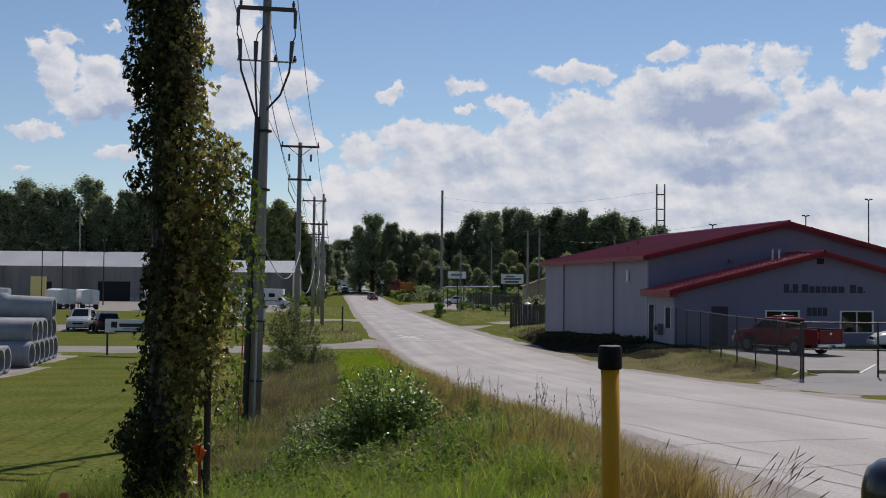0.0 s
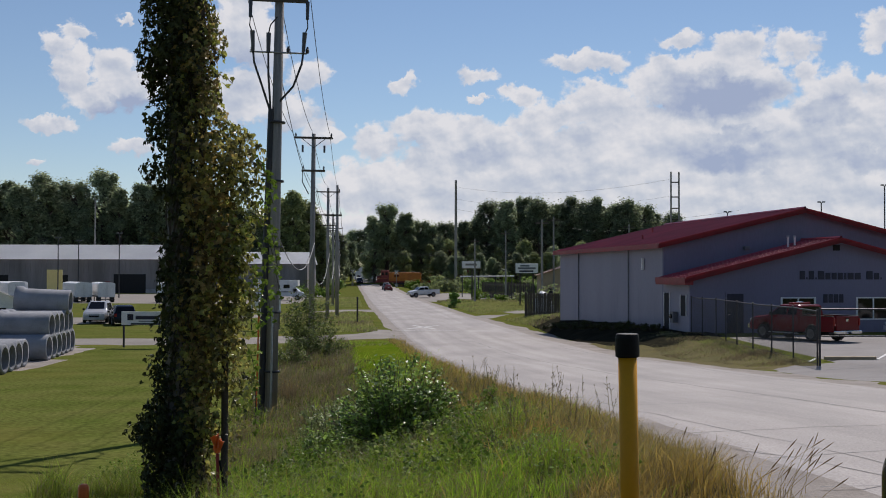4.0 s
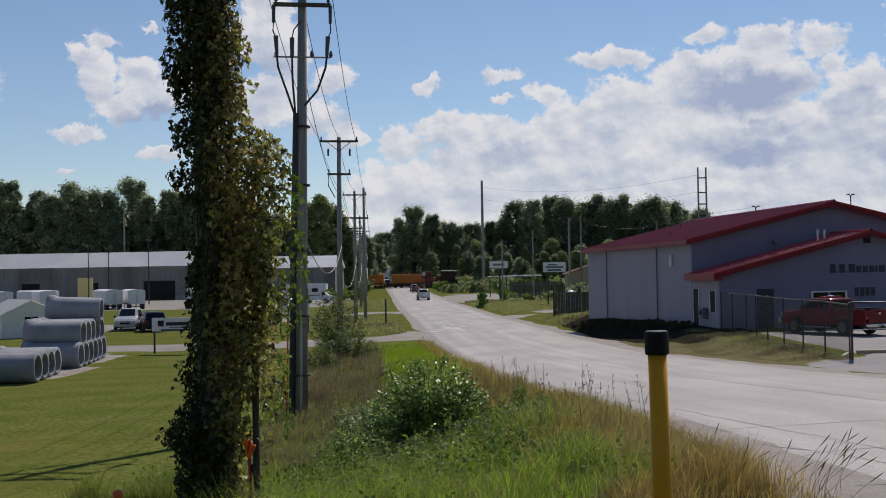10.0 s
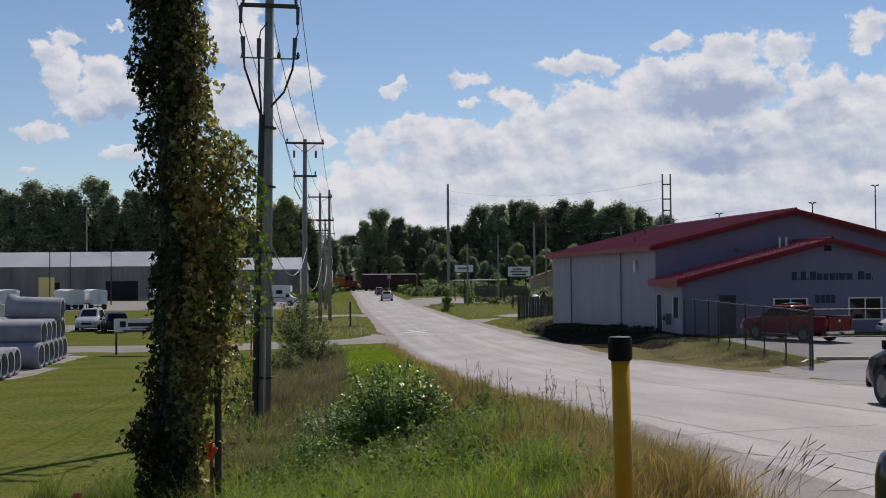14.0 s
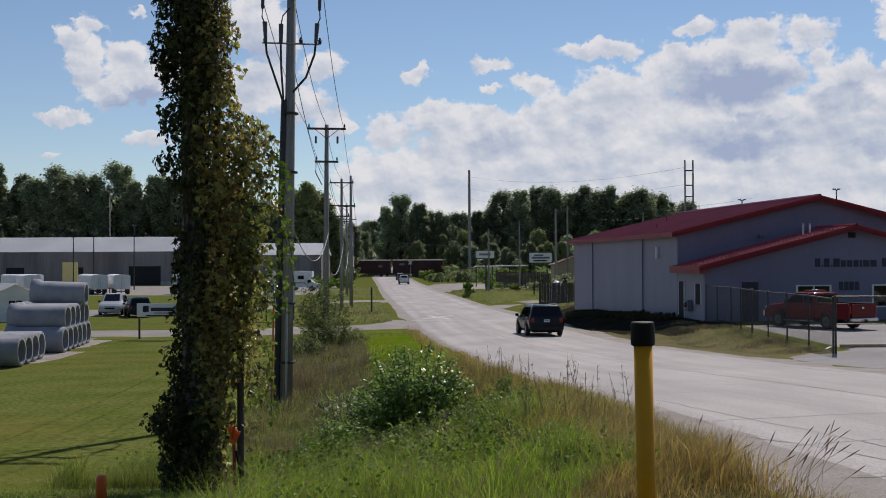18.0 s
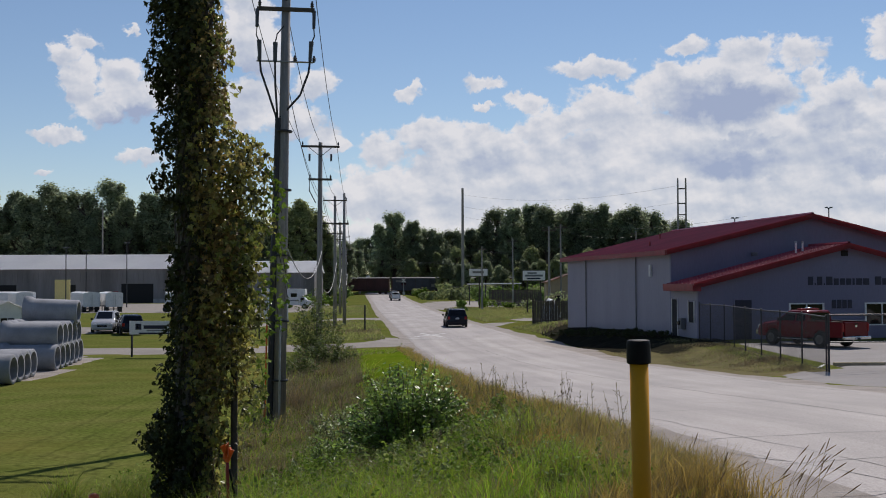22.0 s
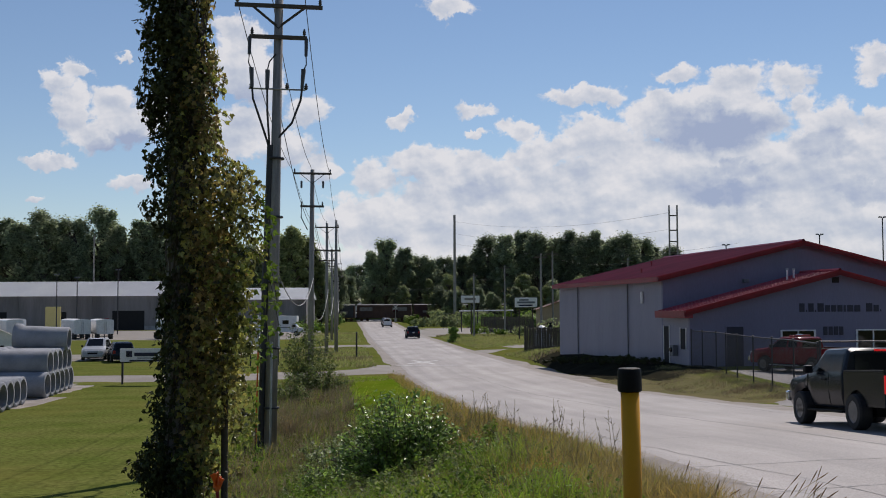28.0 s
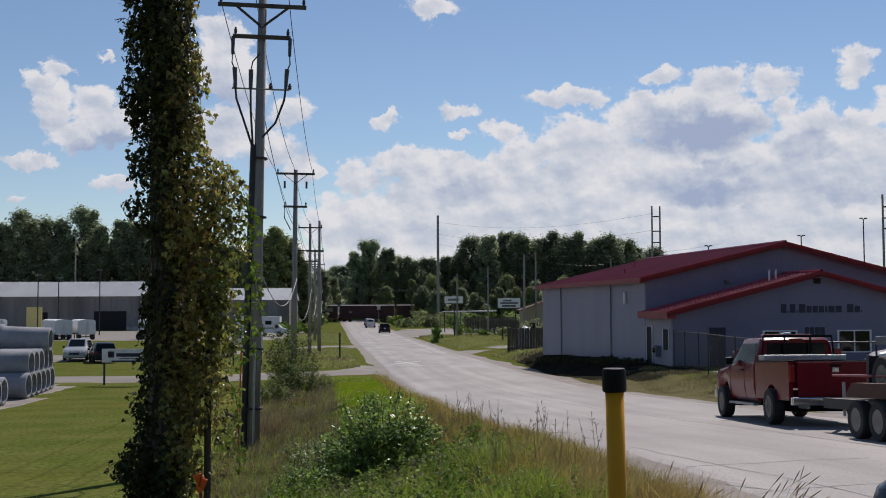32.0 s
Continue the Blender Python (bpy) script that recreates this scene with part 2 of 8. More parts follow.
# ---- materials ----
def surf(name, a, b=None, rough=0.7, metal=0.0, scale=3.0, fine=60.0, bump=0.15, stretch=(1, 1, 1), world=False, island=0.0,
         each=0.0, through_light=0.0, coat=0.0, spec=0.5, grain=0.18):
    """A surface of two colours in patches, with fine grain in colour, gloss and relief. island, each: how much pieces differ."""
    m = bpy.data.materials.new(name)
    m.use_nodes = True
    n, l = m.node_tree.nodes, m.node_tree.links
    p = n["Principled BSDF"]
    p.inputs["Roughness"].default_value, p.inputs["Metallic"].default_value = rough, metal
    p.inputs["Coat Weight"].default_value = coat
    p.inputs["Specular IOR Level"].default_value = spec
    b = b or tuple(c * 0.75 for c in a)
    where = n.new("ShaderNodeNewGeometry").outputs["Position"] if world else n.new("ShaderNodeTexCoord").outputs["Object"]
    mp = n.new("ShaderNodeMapping")
    mp.inputs["Scale"].default_value = stretch
    l.new(where, mp.inputs[0])
    t1, t2 = n.new("ShaderNodeTexNoise"), n.new("ShaderNodeTexNoise")
    for t, s, d in ((t1, scale, 5), (t2, fine, 3)):
        t.inputs["Scale"].default_value, t.inputs["Detail"].default_value = s, d
        l.new(mp.outputs[0], t.inputs["Vector"])
    r = n.new("ShaderNodeMapRange")
    r.inputs["From Min"].default_value, r.inputs["From Max"].default_value = 0.35, 0.65
    l.new(t1.outputs["Fac"], r.inputs["Value"])
    mix = n.new("ShaderNodeMix")
    mix.data_type = "RGBA"
    mix.inputs[6].default_value, mix.inputs[7].default_value = (*a, 1), (*b, 1)
    l.new(r.outputs[0], mix.inputs["Factor"])
    g = n.new("ShaderNodeMapRange")
    g.inputs["From Min"].default_value, g.inputs["From Max"].default_value = 0.3, 0.7
    g.inputs["To Min"].default_value, g.inputs["To Max"].default_value = 1 - grain, 1 + grain
    l.new(t2.outputs["Fac"], g.inputs["Value"])
    value = g.outputs[0]
    for amount, node, socket in ((island, "ShaderNodeNewGeometry", "Random Per Island"), (each, "ShaderNodeObjectInfo", "Random")):
        if amount:
            v = n.new("ShaderNodeMapRange")
            v.inputs["To Min"].default_value, v.inputs["To Max"].default_value = 1 - amount, 1 + amount
            l.new(n.new(node).outputs[socket], v.inputs["Value"])
            mu = n.new("ShaderNodeMath")
            mu.operation = "MULTIPLY"
            l.new(value, mu.inputs[0])
            l.new(v.outputs[0], mu.inputs[1])
            value = mu.outputs[0]
    sc = n.new("ShaderNodeVectorMath")
    sc.operation = "SCALE"
    l.new(mix.outputs[2], sc.inputs[0])
    l.new(value, sc.inputs["Scale"])
    l.new(sc.outputs[0], p.inputs["Base Color"])
    if bump:
        bp = n.new("ShaderNodeBump")
        bp.inputs["Strength"].default_value, bp.inputs["Distance"].default_value = bump, 0.02
        l.new(t2.outputs["Fac"], bp.inputs["Height"])
        l.new(bp.outputs[0], p.inputs["Normal"])
    if through_light:
        tr = n.new("ShaderNodeBsdfTranslucent")
        l.new(sc.outputs[0], tr.inputs["Color"])
        add = n.new("ShaderNodeMixShader")
        add.inputs[0].default_value = through_light
        l.new(p.outputs[0], add.inputs[1])
        l.new(tr.outputs[0], add.inputs[2])
        l.new(add.outputs[0], n["Material Output"].inputs["Surface"])
    return m


def glow(name, colour, strength):
    m = bpy.data.materials.new(name)
    m.use_nodes = True
    p = m.node_tree.nodes["Principled BSDF"]
    p.inputs["Base Color"].default_value = (*colour, 1)
    p.inputs["Emission Color"].default_value = (*colour, 1)
    p.inputs["Emission Strength"].default_value = strength
    return m


M = {
    "concrete": surf("weathered_concrete", (0.36, 0.355, 0.36), (0.27, 0.265, 0.27), 0.85, scale=1.2, fine=40),
    "pipe": surf("pipe_concrete", (0.30, 0.31, 0.34), (0.22, 0.23, 0.25), 0.85, scale=1.5, fine=30, bump=0.3, each=0.12),
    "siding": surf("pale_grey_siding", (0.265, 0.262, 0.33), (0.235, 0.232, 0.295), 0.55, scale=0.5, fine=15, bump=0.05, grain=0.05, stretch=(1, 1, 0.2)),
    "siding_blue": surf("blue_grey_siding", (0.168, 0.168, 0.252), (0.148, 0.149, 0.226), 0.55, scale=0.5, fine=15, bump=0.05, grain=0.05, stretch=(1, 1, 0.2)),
    "red_roof": surf("red_metal_roof", (0.46, 0.06, 0.085), (0.36, 0.05, 0.07), 0.38, scale=0.4, fine=12, bump=0.05, grain=0.06),
    "red_trim": surf("red_trim", (0.30, 0.025, 0.035), None, 0.45, scale=2, grain=0.06),
    "white_paint": surf("white_paint", (0.75, 0.75, 0.74), (0.66, 0.66, 0.66), 0.5, scale=2),
    "white_roof": surf("pale_metal_roof", (0.80, 0.81, 0.82), (0.72, 0.73, 0.75), 0.4, scale=0.12, fine=2, bump=0.0, grain=0.03),
    "old_siding": surf("stained_grey_siding", (0.27, 0.25, 0.255), (0.16, 0.145, 0.145), 0.75, scale=0.3, fine=6, stretch=(1, 1, 0.12), grain=0.08),
    "dark": surf("dark_opening", (0.012, 0.012, 0.014), None, 0.8),
    "wood_pole": surf("weathered_pole_wood", (0.33, 0.31, 0.29), (0.21, 0.196, 0.185), 0.9, scale=2.5, fine=50, stretch=(4, 4, 0.25), bump=0.5),
    "wood_dark": surf("dark_old_wood", (0.10, 0.08, 0.065), (0.06, 0.05, 0.04), 0.9, scale=3, fine=40, bump=0.4),
    "steel": surf("galvanised_steel", (0.42, 0.43, 0.44), (0.33, 0.34, 0.35), 0.45, 0.8, scale=4),
    "steel_dark": surf("dark_steel", (0.05, 0.05, 0.055), None, 0.5, 0.5, scale=4),
    "black": surf("black_plastic", (0.005, 0.005, 0.006), (0.008, 0.008, 0.009), 0.55, scale=6, fine=80, bump=0.1, spec=0.15),
    "wire": surf("cable_black", (0.03, 0.03, 0.032), None, 0.6),
    "wire_pale": surf("cable_pale", (0.33, 0.33, 0.33), None, 0.5),
    "porcelain": surf("grey_porcelain", (0.06, 0.06, 0.065), None, 0.3),
    "yellow": surf("faded_yellow_plastic", (0.66, 0.31, 0.010), (0.58, 0.26, 0.009), 0.55, scale=1.5, fine=400, bump=0.0, spec=0.25),
    "yellow_panel": surf("pale_yellow_panel", (0.80, 0.66, 0.26), (0.76, 0.62, 0.24), 0.6, scale=1),
    "orange_plastic": surf("orange_plastic", (0.88, 0.17, 0.025), None, 0.45, scale=6, grain=0.06),
    # vine leaves with light painted in: a shaded tone, turning gold, a sunlit tone
    "leaf_shaded": surf("shade_tone_leaf", (0.034, 0.044, 0.012), (0.055, 0.06, 0.016), 0.6, scale=0.9, fine=25, spec=0.25, island=0.5, through_light=0.12),
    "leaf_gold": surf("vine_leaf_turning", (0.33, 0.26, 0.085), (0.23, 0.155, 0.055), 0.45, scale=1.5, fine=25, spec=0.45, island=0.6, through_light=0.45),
    "leaf_sunlit": surf("sun_tone_leaf", (0.21, 0.235, 0.05), (0.32, 0.28, 0.08), 0.36, scale=1.2, fine=25, spec=0.7, island=0.85, through_light=0.5),
    "leaf_bush": surf("shrub_leaf", (0.18, 0.29, 0.06), (0.24, 0.34, 0.075), 0.38, scale=0.8, fine=25, island=0.55, spec=0.5, through_light=0.5),
    "leaf_tree": surf("tree_leaf", (0.285, 0.34, 0.215), (0.345, 0.385, 0.23), 0.7, scale=0.12, fine=2, spec=0.2, island=0.45, each=0.3, through_light=0.65),
    "leaf_dull": surf("dull_shrub_leaf", (0.12, 0.165, 0.045), (0.17, 0.20, 0.06), 0.6, scale=0.5, fine=8, spec=0.25, island=0.5, through_light=0.4),
    "leaf_flower": surf("yellow_weed_flower", (0.55, 0.52, 0.06), (0.45, 0.45, 0.07), 0.7, scale=2, fine=20, spec=0.2, island=0.4, through_light=0.4),
    "leaf_pale": surf("young_tree_leaf", (0.30, 0.35, 0.15), (0.34, 0.37, 0.17), 0.7, spec=0.2, scale=0.12, fine=2, island=0.35, each=0.2, through_light=0.45),
    "leaf_sage": surf("sage_green_leaf", (0.19, 0.25, 0.075), (0.25, 0.28, 0.10), 0.5, scale=0.5, fine=8, spec=0.4, island=0.45, through_light=0.45),
    "bark": surf("bark", (0.10, 0.08, 0.065), None, 0.95, scale=2, fine=20, bump=0.6),
    "blade": surf("grass_blade", (0.12, 0.205, 0.022), (0.195, 0.235, 0.04), 0.7, scale=0.6, fine=8, spec=0.15, island=0.5, through_light=0.42, world=True),
    "blade_bright": surf("bright_grass_blade", (0.235, 0.375, 0.032), (0.31, 0.40, 0.055), 0.7, scale=0.6, fine=8, spec=0.15, island=0.45, through_light=0.48, world=True),
    "blade_olive": surf("olive_grass_blade", (0.26, 0.31, 0.09), (0.32, 0.31, 0.12), 0.8, scale=0.1, fine=4, spec=0.1, island=0.35, through_light=0.5, world=True),
    "blade_lawn": surf("lawn_blade", (0.19, 0.245, 0.035), (0.25, 0.26, 0.055), 0.75, scale=0.3, fine=8, spec=0.1, island=0.3, through_light=0.5, world=True),
    "blade_dry": surf("dry_grass_blade", (0.42, 0.29, 0.075), (0.33, 0.27, 0.095), 0.75, scale=0.6, fine=8, spec=0.15, island=0.4, through_light=0.45, world=True),
    "blade_brown": surf("brown_weed_stem", (0.27, 0.21, 0.12), (0.33, 0.28, 0.17), 0.85, spec=0.15, scale=0.6, fine=8, island=0.45, through_light=0.2, world=True),
    "weed": surf("weed_leaf", (0.14, 0.235, 0.028), (0.19, 0.26, 0.045), 0.7, spec=0.15, scale=0.7, fine=8, island=0.45, through_light=0.35, world=True),
    "ballast": surf("track_ballast", (0.20, 0.18, 0.17), (0.15, 0.14, 0.13), 0.95, scale=1.5, fine=14, bump=0.8),
    "rust": surf("rusty_steel", (0.13, 0.07, 0.045), (0.09, 0.05, 0.035), 0.8, 0.3, scale=3),
    "rubber": surf("tyre_rubber", (0.018, 0.018, 0.019), (0.028, 0.027, 0.026), 0.8, scale=5),
    "chrome": surf("chrome", (0.72, 0.72, 0.74), (0.66, 0.66, 0.68), 0.18, 1.0, scale=5, bump=0),
    "alloy": surf("wheel_alloy", (0.22, 0.22, 0.235), None, 0.35, 0.8, scale=5),
    "glass": surf("dark_window_glass", (0.006, 0.007, 0.009), (0.008, 0.009, 0.012), 0.07, 0.0, scale=1, bump=0, spec=0.3),
    "lamp_red": surf("red_lamp_lens", (0.32, 0.01, 0.012), None, 0.2, scale=6, bump=0),
    "lamp_lit": glow("lit_brake_lamp", (0.62, 0.010, 0.010), 0.5),
    "lamp_clear": surf("clear_lamp_lens", (0.75, 0.75, 0.78), None, 0.12, scale=6, bump=0),
    "navy_letter": surf("navy_letter", (0.012, 0.015, 0.04), None, 0.5),
    "grey_mark": surf("grey_mark", (0.16, 0.17, 0.19), None, 0.6),
    "faded_line": surf("faded_white_line", (0.56, 0.55, 0.54), (0.42, 0.415, 0.41), 0.75, scale=3, world=True),
    "line_paint": surf("worn_white_line", (0.62, 0.62, 0.61), (0.48, 0.48, 0.48), 0.7, scale=4, world=True),
}

# ---- helpers for meshes ----
def part(name, bm, material, parent=None, label="", smooth=False):
    """Links a bmesh (or a finished mesh) as one object, under a thing or a part."""
    if isinstance(bm, bmesh.types.BMesh):
        me = bpy.data.meshes.new(name)
        bm.to_mesh(me)
        bm.free()
    else:
        me = bm
    if material and not me.materials:
        me.materials.append(M[material] if isinstance(material, str) else material)
    if smooth:
        me.shade_smooth()
    ob = new(name, me)
    ob.parent = parent
    if label:
        tagged(ob, label)
    return ob


def thing(name, m, label, category, group="", kind=""):
    ob = new(name)
    ob.empty_display_size = 0.2
    ob.matrix_basis = m
    return tagged(ob, label, category, group, kind)


def add_box(bm, x0, x1, y0, y1, z0, z1, bevel=0.0, m=None):
    made = bmesh.ops.create_cube(bm, size=1.0, matrix=Matrix.Translation(((x0 + x1) / 2, (y0 + y1) / 2, (z0 + z1) / 2)) @ Matrix.Diagonal((x1 - x0, y1 - y0, z1 - z0, 1)))
    vs = made["verts"]
    if bevel:
        edges = {e for v in vs for e in v.link_edges}
        vs = [v for v in bmesh.ops.bevel(bm, geom=list(edges), offset=bevel, segments=2, affect="EDGES", profile=0.6)["verts"]]
        vs = list({v for v in vs} | {v for v in made["verts"] if v.is_valid})
    if m is not None:
        bmesh.ops.transform(bm, matrix=m, verts=vs)
    return vs


def box(x0, x1, y0, y1, z0, z1, bevel=0.0, m=None):
    bm = bmesh.new()
    add_box(bm, x0, x1, y0, y1, z0, z1, bevel, m)
    return bm


def add_rod(bm, a, b, r0, r1=None, sides=8, caps=True):
    a, b = Vector(a), Vector(b)
    q = (b - a).to_track_quat("Z", "Y").to_matrix().to_4x4()
    bmesh.ops.create_cone(bm, cap_ends=caps, segments=sides, radius1=r0, radius2=r0 if r1 is None else r1, depth=(b - a).length,
                          matrix=Matrix.Translation((a + b) / 2) @ q)
    return bm


def rod(a, b, r0, r1=None, sides=8, caps=True):
    return add_rod(bmesh.new(), a, b, r0, r1, sides, caps)


def lathe(profile, sides=24, axis="Z"):
    """A turned shape: radius and height pairs."""
    bm = bmesh.new()
    rings = []
    for r, h in profile:
        ring = []
        for i in range(sides):
            a = 2 * math.pi * i / sides
            c, s = r * math.cos(a), r * math.sin(a)
            ring.append(bm.verts.new((c, s, h) if axis == "Z" else (h, c, s) if axis == "X" else (s, h, c)))
        rings.append(ring)
    for ra, rb in zip(rings, rings[1:]):
        for i in range(sides):
            j = (i + 1) % sides
            bm.faces.new((ra[i], ra[j], rb[j], rb[i]))
    if profile[0][0] > 1e-4 and profile[0] != profile[-1]:
        bm.faces.new(rings[0][::-1])
        bm.faces.new(rings[-1])
    bmesh.ops.recalc_face_normals(bm, faces=bm.faces[:])
    return bm


def tube(points, r, sides=6):
    """A cable or bent pipe along points."""
    bm = bmesh.new()
    pts = [Vector(p) for p in points]
    rings = []
    for i, p in enumerate(pts):
        d = (pts[min(i + 1, len(pts) - 1)] - pts[max(i - 1, 0)]).normalized()
        m = d.to_track_quat("Z", "Y").to_matrix()
        rings.append([bm.verts.new(p + m @ Vector((r * math.cos(2 * math.pi * k / sides), r * math.sin(2 * math.pi * k / sides), 0))) for k in range(sides)])
    for ra, rb in zip(rings, rings[1:]):
        for k in range(sides):
            j = (k + 1) % sides
            bm.faces.new((ra[k], ra[j], rb[j], rb[k]))
    return bm


def sag(a, b, drop, steps=14):
    a, b = Vector(a), Vector(b)
    return [a.lerp(b, i / steps) - Vector((0, 0, 4 * drop * (i / steps) * (1 - i / steps))) for i in range(steps + 1)]


def prism(outline, y0, y1):
    """An outline in x and z, drawn out along y."""
    bm = bmesh.new()
    a = [bm.verts.new((x, y0, z)) for x, z in outline]
    b = [bm.verts.new((x, y1, z)) for x, z in outline]
    bm.faces.new(a)
    bm.faces.new(b[::-1])
    for i in range(len(a)):
        j = (i + 1) % len(a)
        bm.faces.new((a[j], a[i], b[i], b[j]))
    bmesh.ops.recalc_face_normals(bm, faces=bm.faces[:])
    return bm


def mesh_of(name, verts, faces):
    me = bpy.data.meshes.new(name)
    me.from_pydata(verts, [], faces)
    me.update()
    return me


# ---- lie of the land ----
ROAD_Y = [-120, 0, 6.5, 13, 23, 26, 35, 45, 54, 73, 90, 190, 250, 300, 318, 330, 345, 365, 450, 3000]
ROAD_Z = [2.9, 2.75, 2.6, 2.2, 1.7, 1.54, 1.09, 0.7, 0.4, 0.05, 0, 0, 0.3, 0.7, 0.8, 0.95, 1.6, 2.2, 2.8, 2.8]
LAWN_Y = [-60, 0, 6, 10, 14, 18, 22, 28, 35, 310, 320, 328, 340, 3000]
LAWN_Z = [2.6, 2.5, 2.4, 1.9, 1.3, 0.7, 0.3, 0.05, 0, 0, 0.75, 0.75, 0, 0]
LOT_Y = [-60, 0, 20, 30, 38, 62, 85, 105, 310, 320, 328, 340, 3000]
LOT_Z = [2.7, 2.4, 1.75, 1.3, 1.1, 1.1, 1.3, 0.3, 0.2, 0.75, 0.75, 0.2, 0]
LEFT_Y = [-120, 0, 11.7, 13.9, 17.3, 20.7, 27.2, 38.3, 54, 66.6, 87, 147, 226, 323, 500, 3000]
LEFT_X = [3.9, 3.3, 2.6, 2.52, 2.33, 1.75, 0.9, -0.2, -1.8, -3.1, -5.1, -11.2, -18.7, -28.2, -46, -290]
RIGHT_Y = [-120, 0, 12, 27.3, 40, 49, 56, 71.5, 84, 99, 116, 151, 219, 323, 500, 3000]
RIGHT_X = [14.5, 13.3, 12, 10.7, 9.6, 8.5, 7.5, 6.3, 5.1, 3.3, 1.0, -2.5, -9.1, -19.2, -37, -281]


def ease(t):
    t = np.clip(t, 0, 1)
    return t * t * (3 - 2 * t)


def wavy(x, y):
    return (np.sin(x * 0.9 + 1.3 * np.sin(y * 0.37)) * np.sin(y * 0.7 + 0.8 * np.sin(x * 0.53)) + 0.5 * np.sin(x * 2.3 + y * 1.1) * np.sin(y * 1.9 - x * 0.6)) / 1.5


def land(x, y):
    """Height of the ground."""
    x, y = np.asarray(x, float), np.asarray(y, float)
    xl, xr = np.interp(y, LEFT_Y, LEFT_X), np.interp(y, RIGHT_Y, RIGHT_X)
    zr = np.interp(y, ROAD_Y, ROAD_Z)
    wl = ease((xl - 0.8 - x) / (4.0 + 0.03 * np.abs(y)))
    wr = ease((x - xr - 0.8) / 3.6)
    z = zr + wl * (np.interp(y, LAWN_Y, LAWN_Z) - zr) + wr * (np.interp(y, LOT_Y, LOT_Z) - zr)
    rough = 0.07 * wl * np.exp(-np.abs(y) / 60) * (x > xl - 22)
    # a shallow ditch between the road and the mown lawn
    ditch = -0.22 * np.exp(-((x - xl + 4.5) / 1.6) ** 2) * ease((y - 16) / 8) * ease((64 - y) / 8)
    return z + rough * wavy(x, y) + ditch


def land1(x, y):
    return float(land(x, y))


def sheet(name, xs, ys, lift=0.0):
    """A grid over the land; xs may depend on y."""
    rows = [np.asarray(xs(y) if callable(xs) else xs, float) for y in ys]
    k = len(rows[0])
    X, Y = np.concatenate(rows), np.repeat(np.asarray(ys, float), k)
    Z = land(X, Y) + lift
    faces = [(r * k + c, r * k + c + 1, (r + 1) * k + c + 1, (r + 1) * k + c) for r in range(len(ys) - 1) for c in range(k - 1)]
    return mesh_of(name, np.stack([X, Y, Z], 1).tolist(), faces)


def spread(*pieces):
    """Samples from stretches (start, end, step)."""
    out = []
    for a, b, s in pieces:
        out += list(np.arange(a, b, s))
    return np.array(out + [pieces[-1][1]])


def ground_material():
    m = surf("mown_grass", (0.095, 0.118, 0.026), (0.128, 0.136, 0.038), 1.0, scale=0.45, fine=7, bump=0.5, world=True, spec=0.0, grain=0.34)
    n, l = m.node_tree.nodes, m.node_tree.links
    p = n["Principled BSDF"]
    old = p.inputs["Base Color"].links[0].from_socket
    pos = n.new("ShaderNodeNewGeometry").outputs["Position"]
    # bare and dry patches
    t = n.new("ShaderNodeTexNoise")
    t.inputs["Scale"].default_value, t.inputs["Detail"].default_value = 0.13, 6
    l.new(pos, t.inputs["Vector"])
    r = n.new("ShaderNodeMapRange")
    r.inputs["From Min"].default_value, r.inputs["From Max"].default_value = 0.52, 0.72
    r.inputs["To Max"].default_value = 0.75
    l.new(t.outputs["Fac"], r.inputs["Value"])
    mix = n.new("ShaderNodeMix")
    mix.data_type = "RGBA"
    mix.inputs[7].default_value = (0.145, 0.13, 0.034, 1)
    l.new(r.outputs[0], mix.inputs["Factor"])
    l.new(old, mix.inputs[6])
    # mowing tracks
    mp = n.new("ShaderNodeMapping")
    mp.inputs["Rotation"].default_value = (0, 0, radians(62))
    l.new(pos, mp.inputs[0])
    w = n.new("ShaderNodeTexWave")
    w.inputs["Scale"].default_value, w.inputs["Distortion"].default_value, w.inputs["Detail"].default_value = 0.10, 7.0, 5
    l.new(mp.outputs[0], w.inputs["Vector"])
    g = n.new("ShaderNodeMapRange")
    g.inputs["To Min"].default_value, g.inputs["To Max"].default_value = 0.95, 1.05
    l.new(w.outputs["Fac"], g.inputs["Value"])
    sc = n.new("ShaderNodeVectorMath")
    sc.operation = "SCALE"
    l.new(mix.outputs[2], sc.inputs[0])
    l.new(g.outputs[0], sc.inputs["Scale"])
    l.new(sc.outputs[0], p.inputs["Base Color"])
    return m


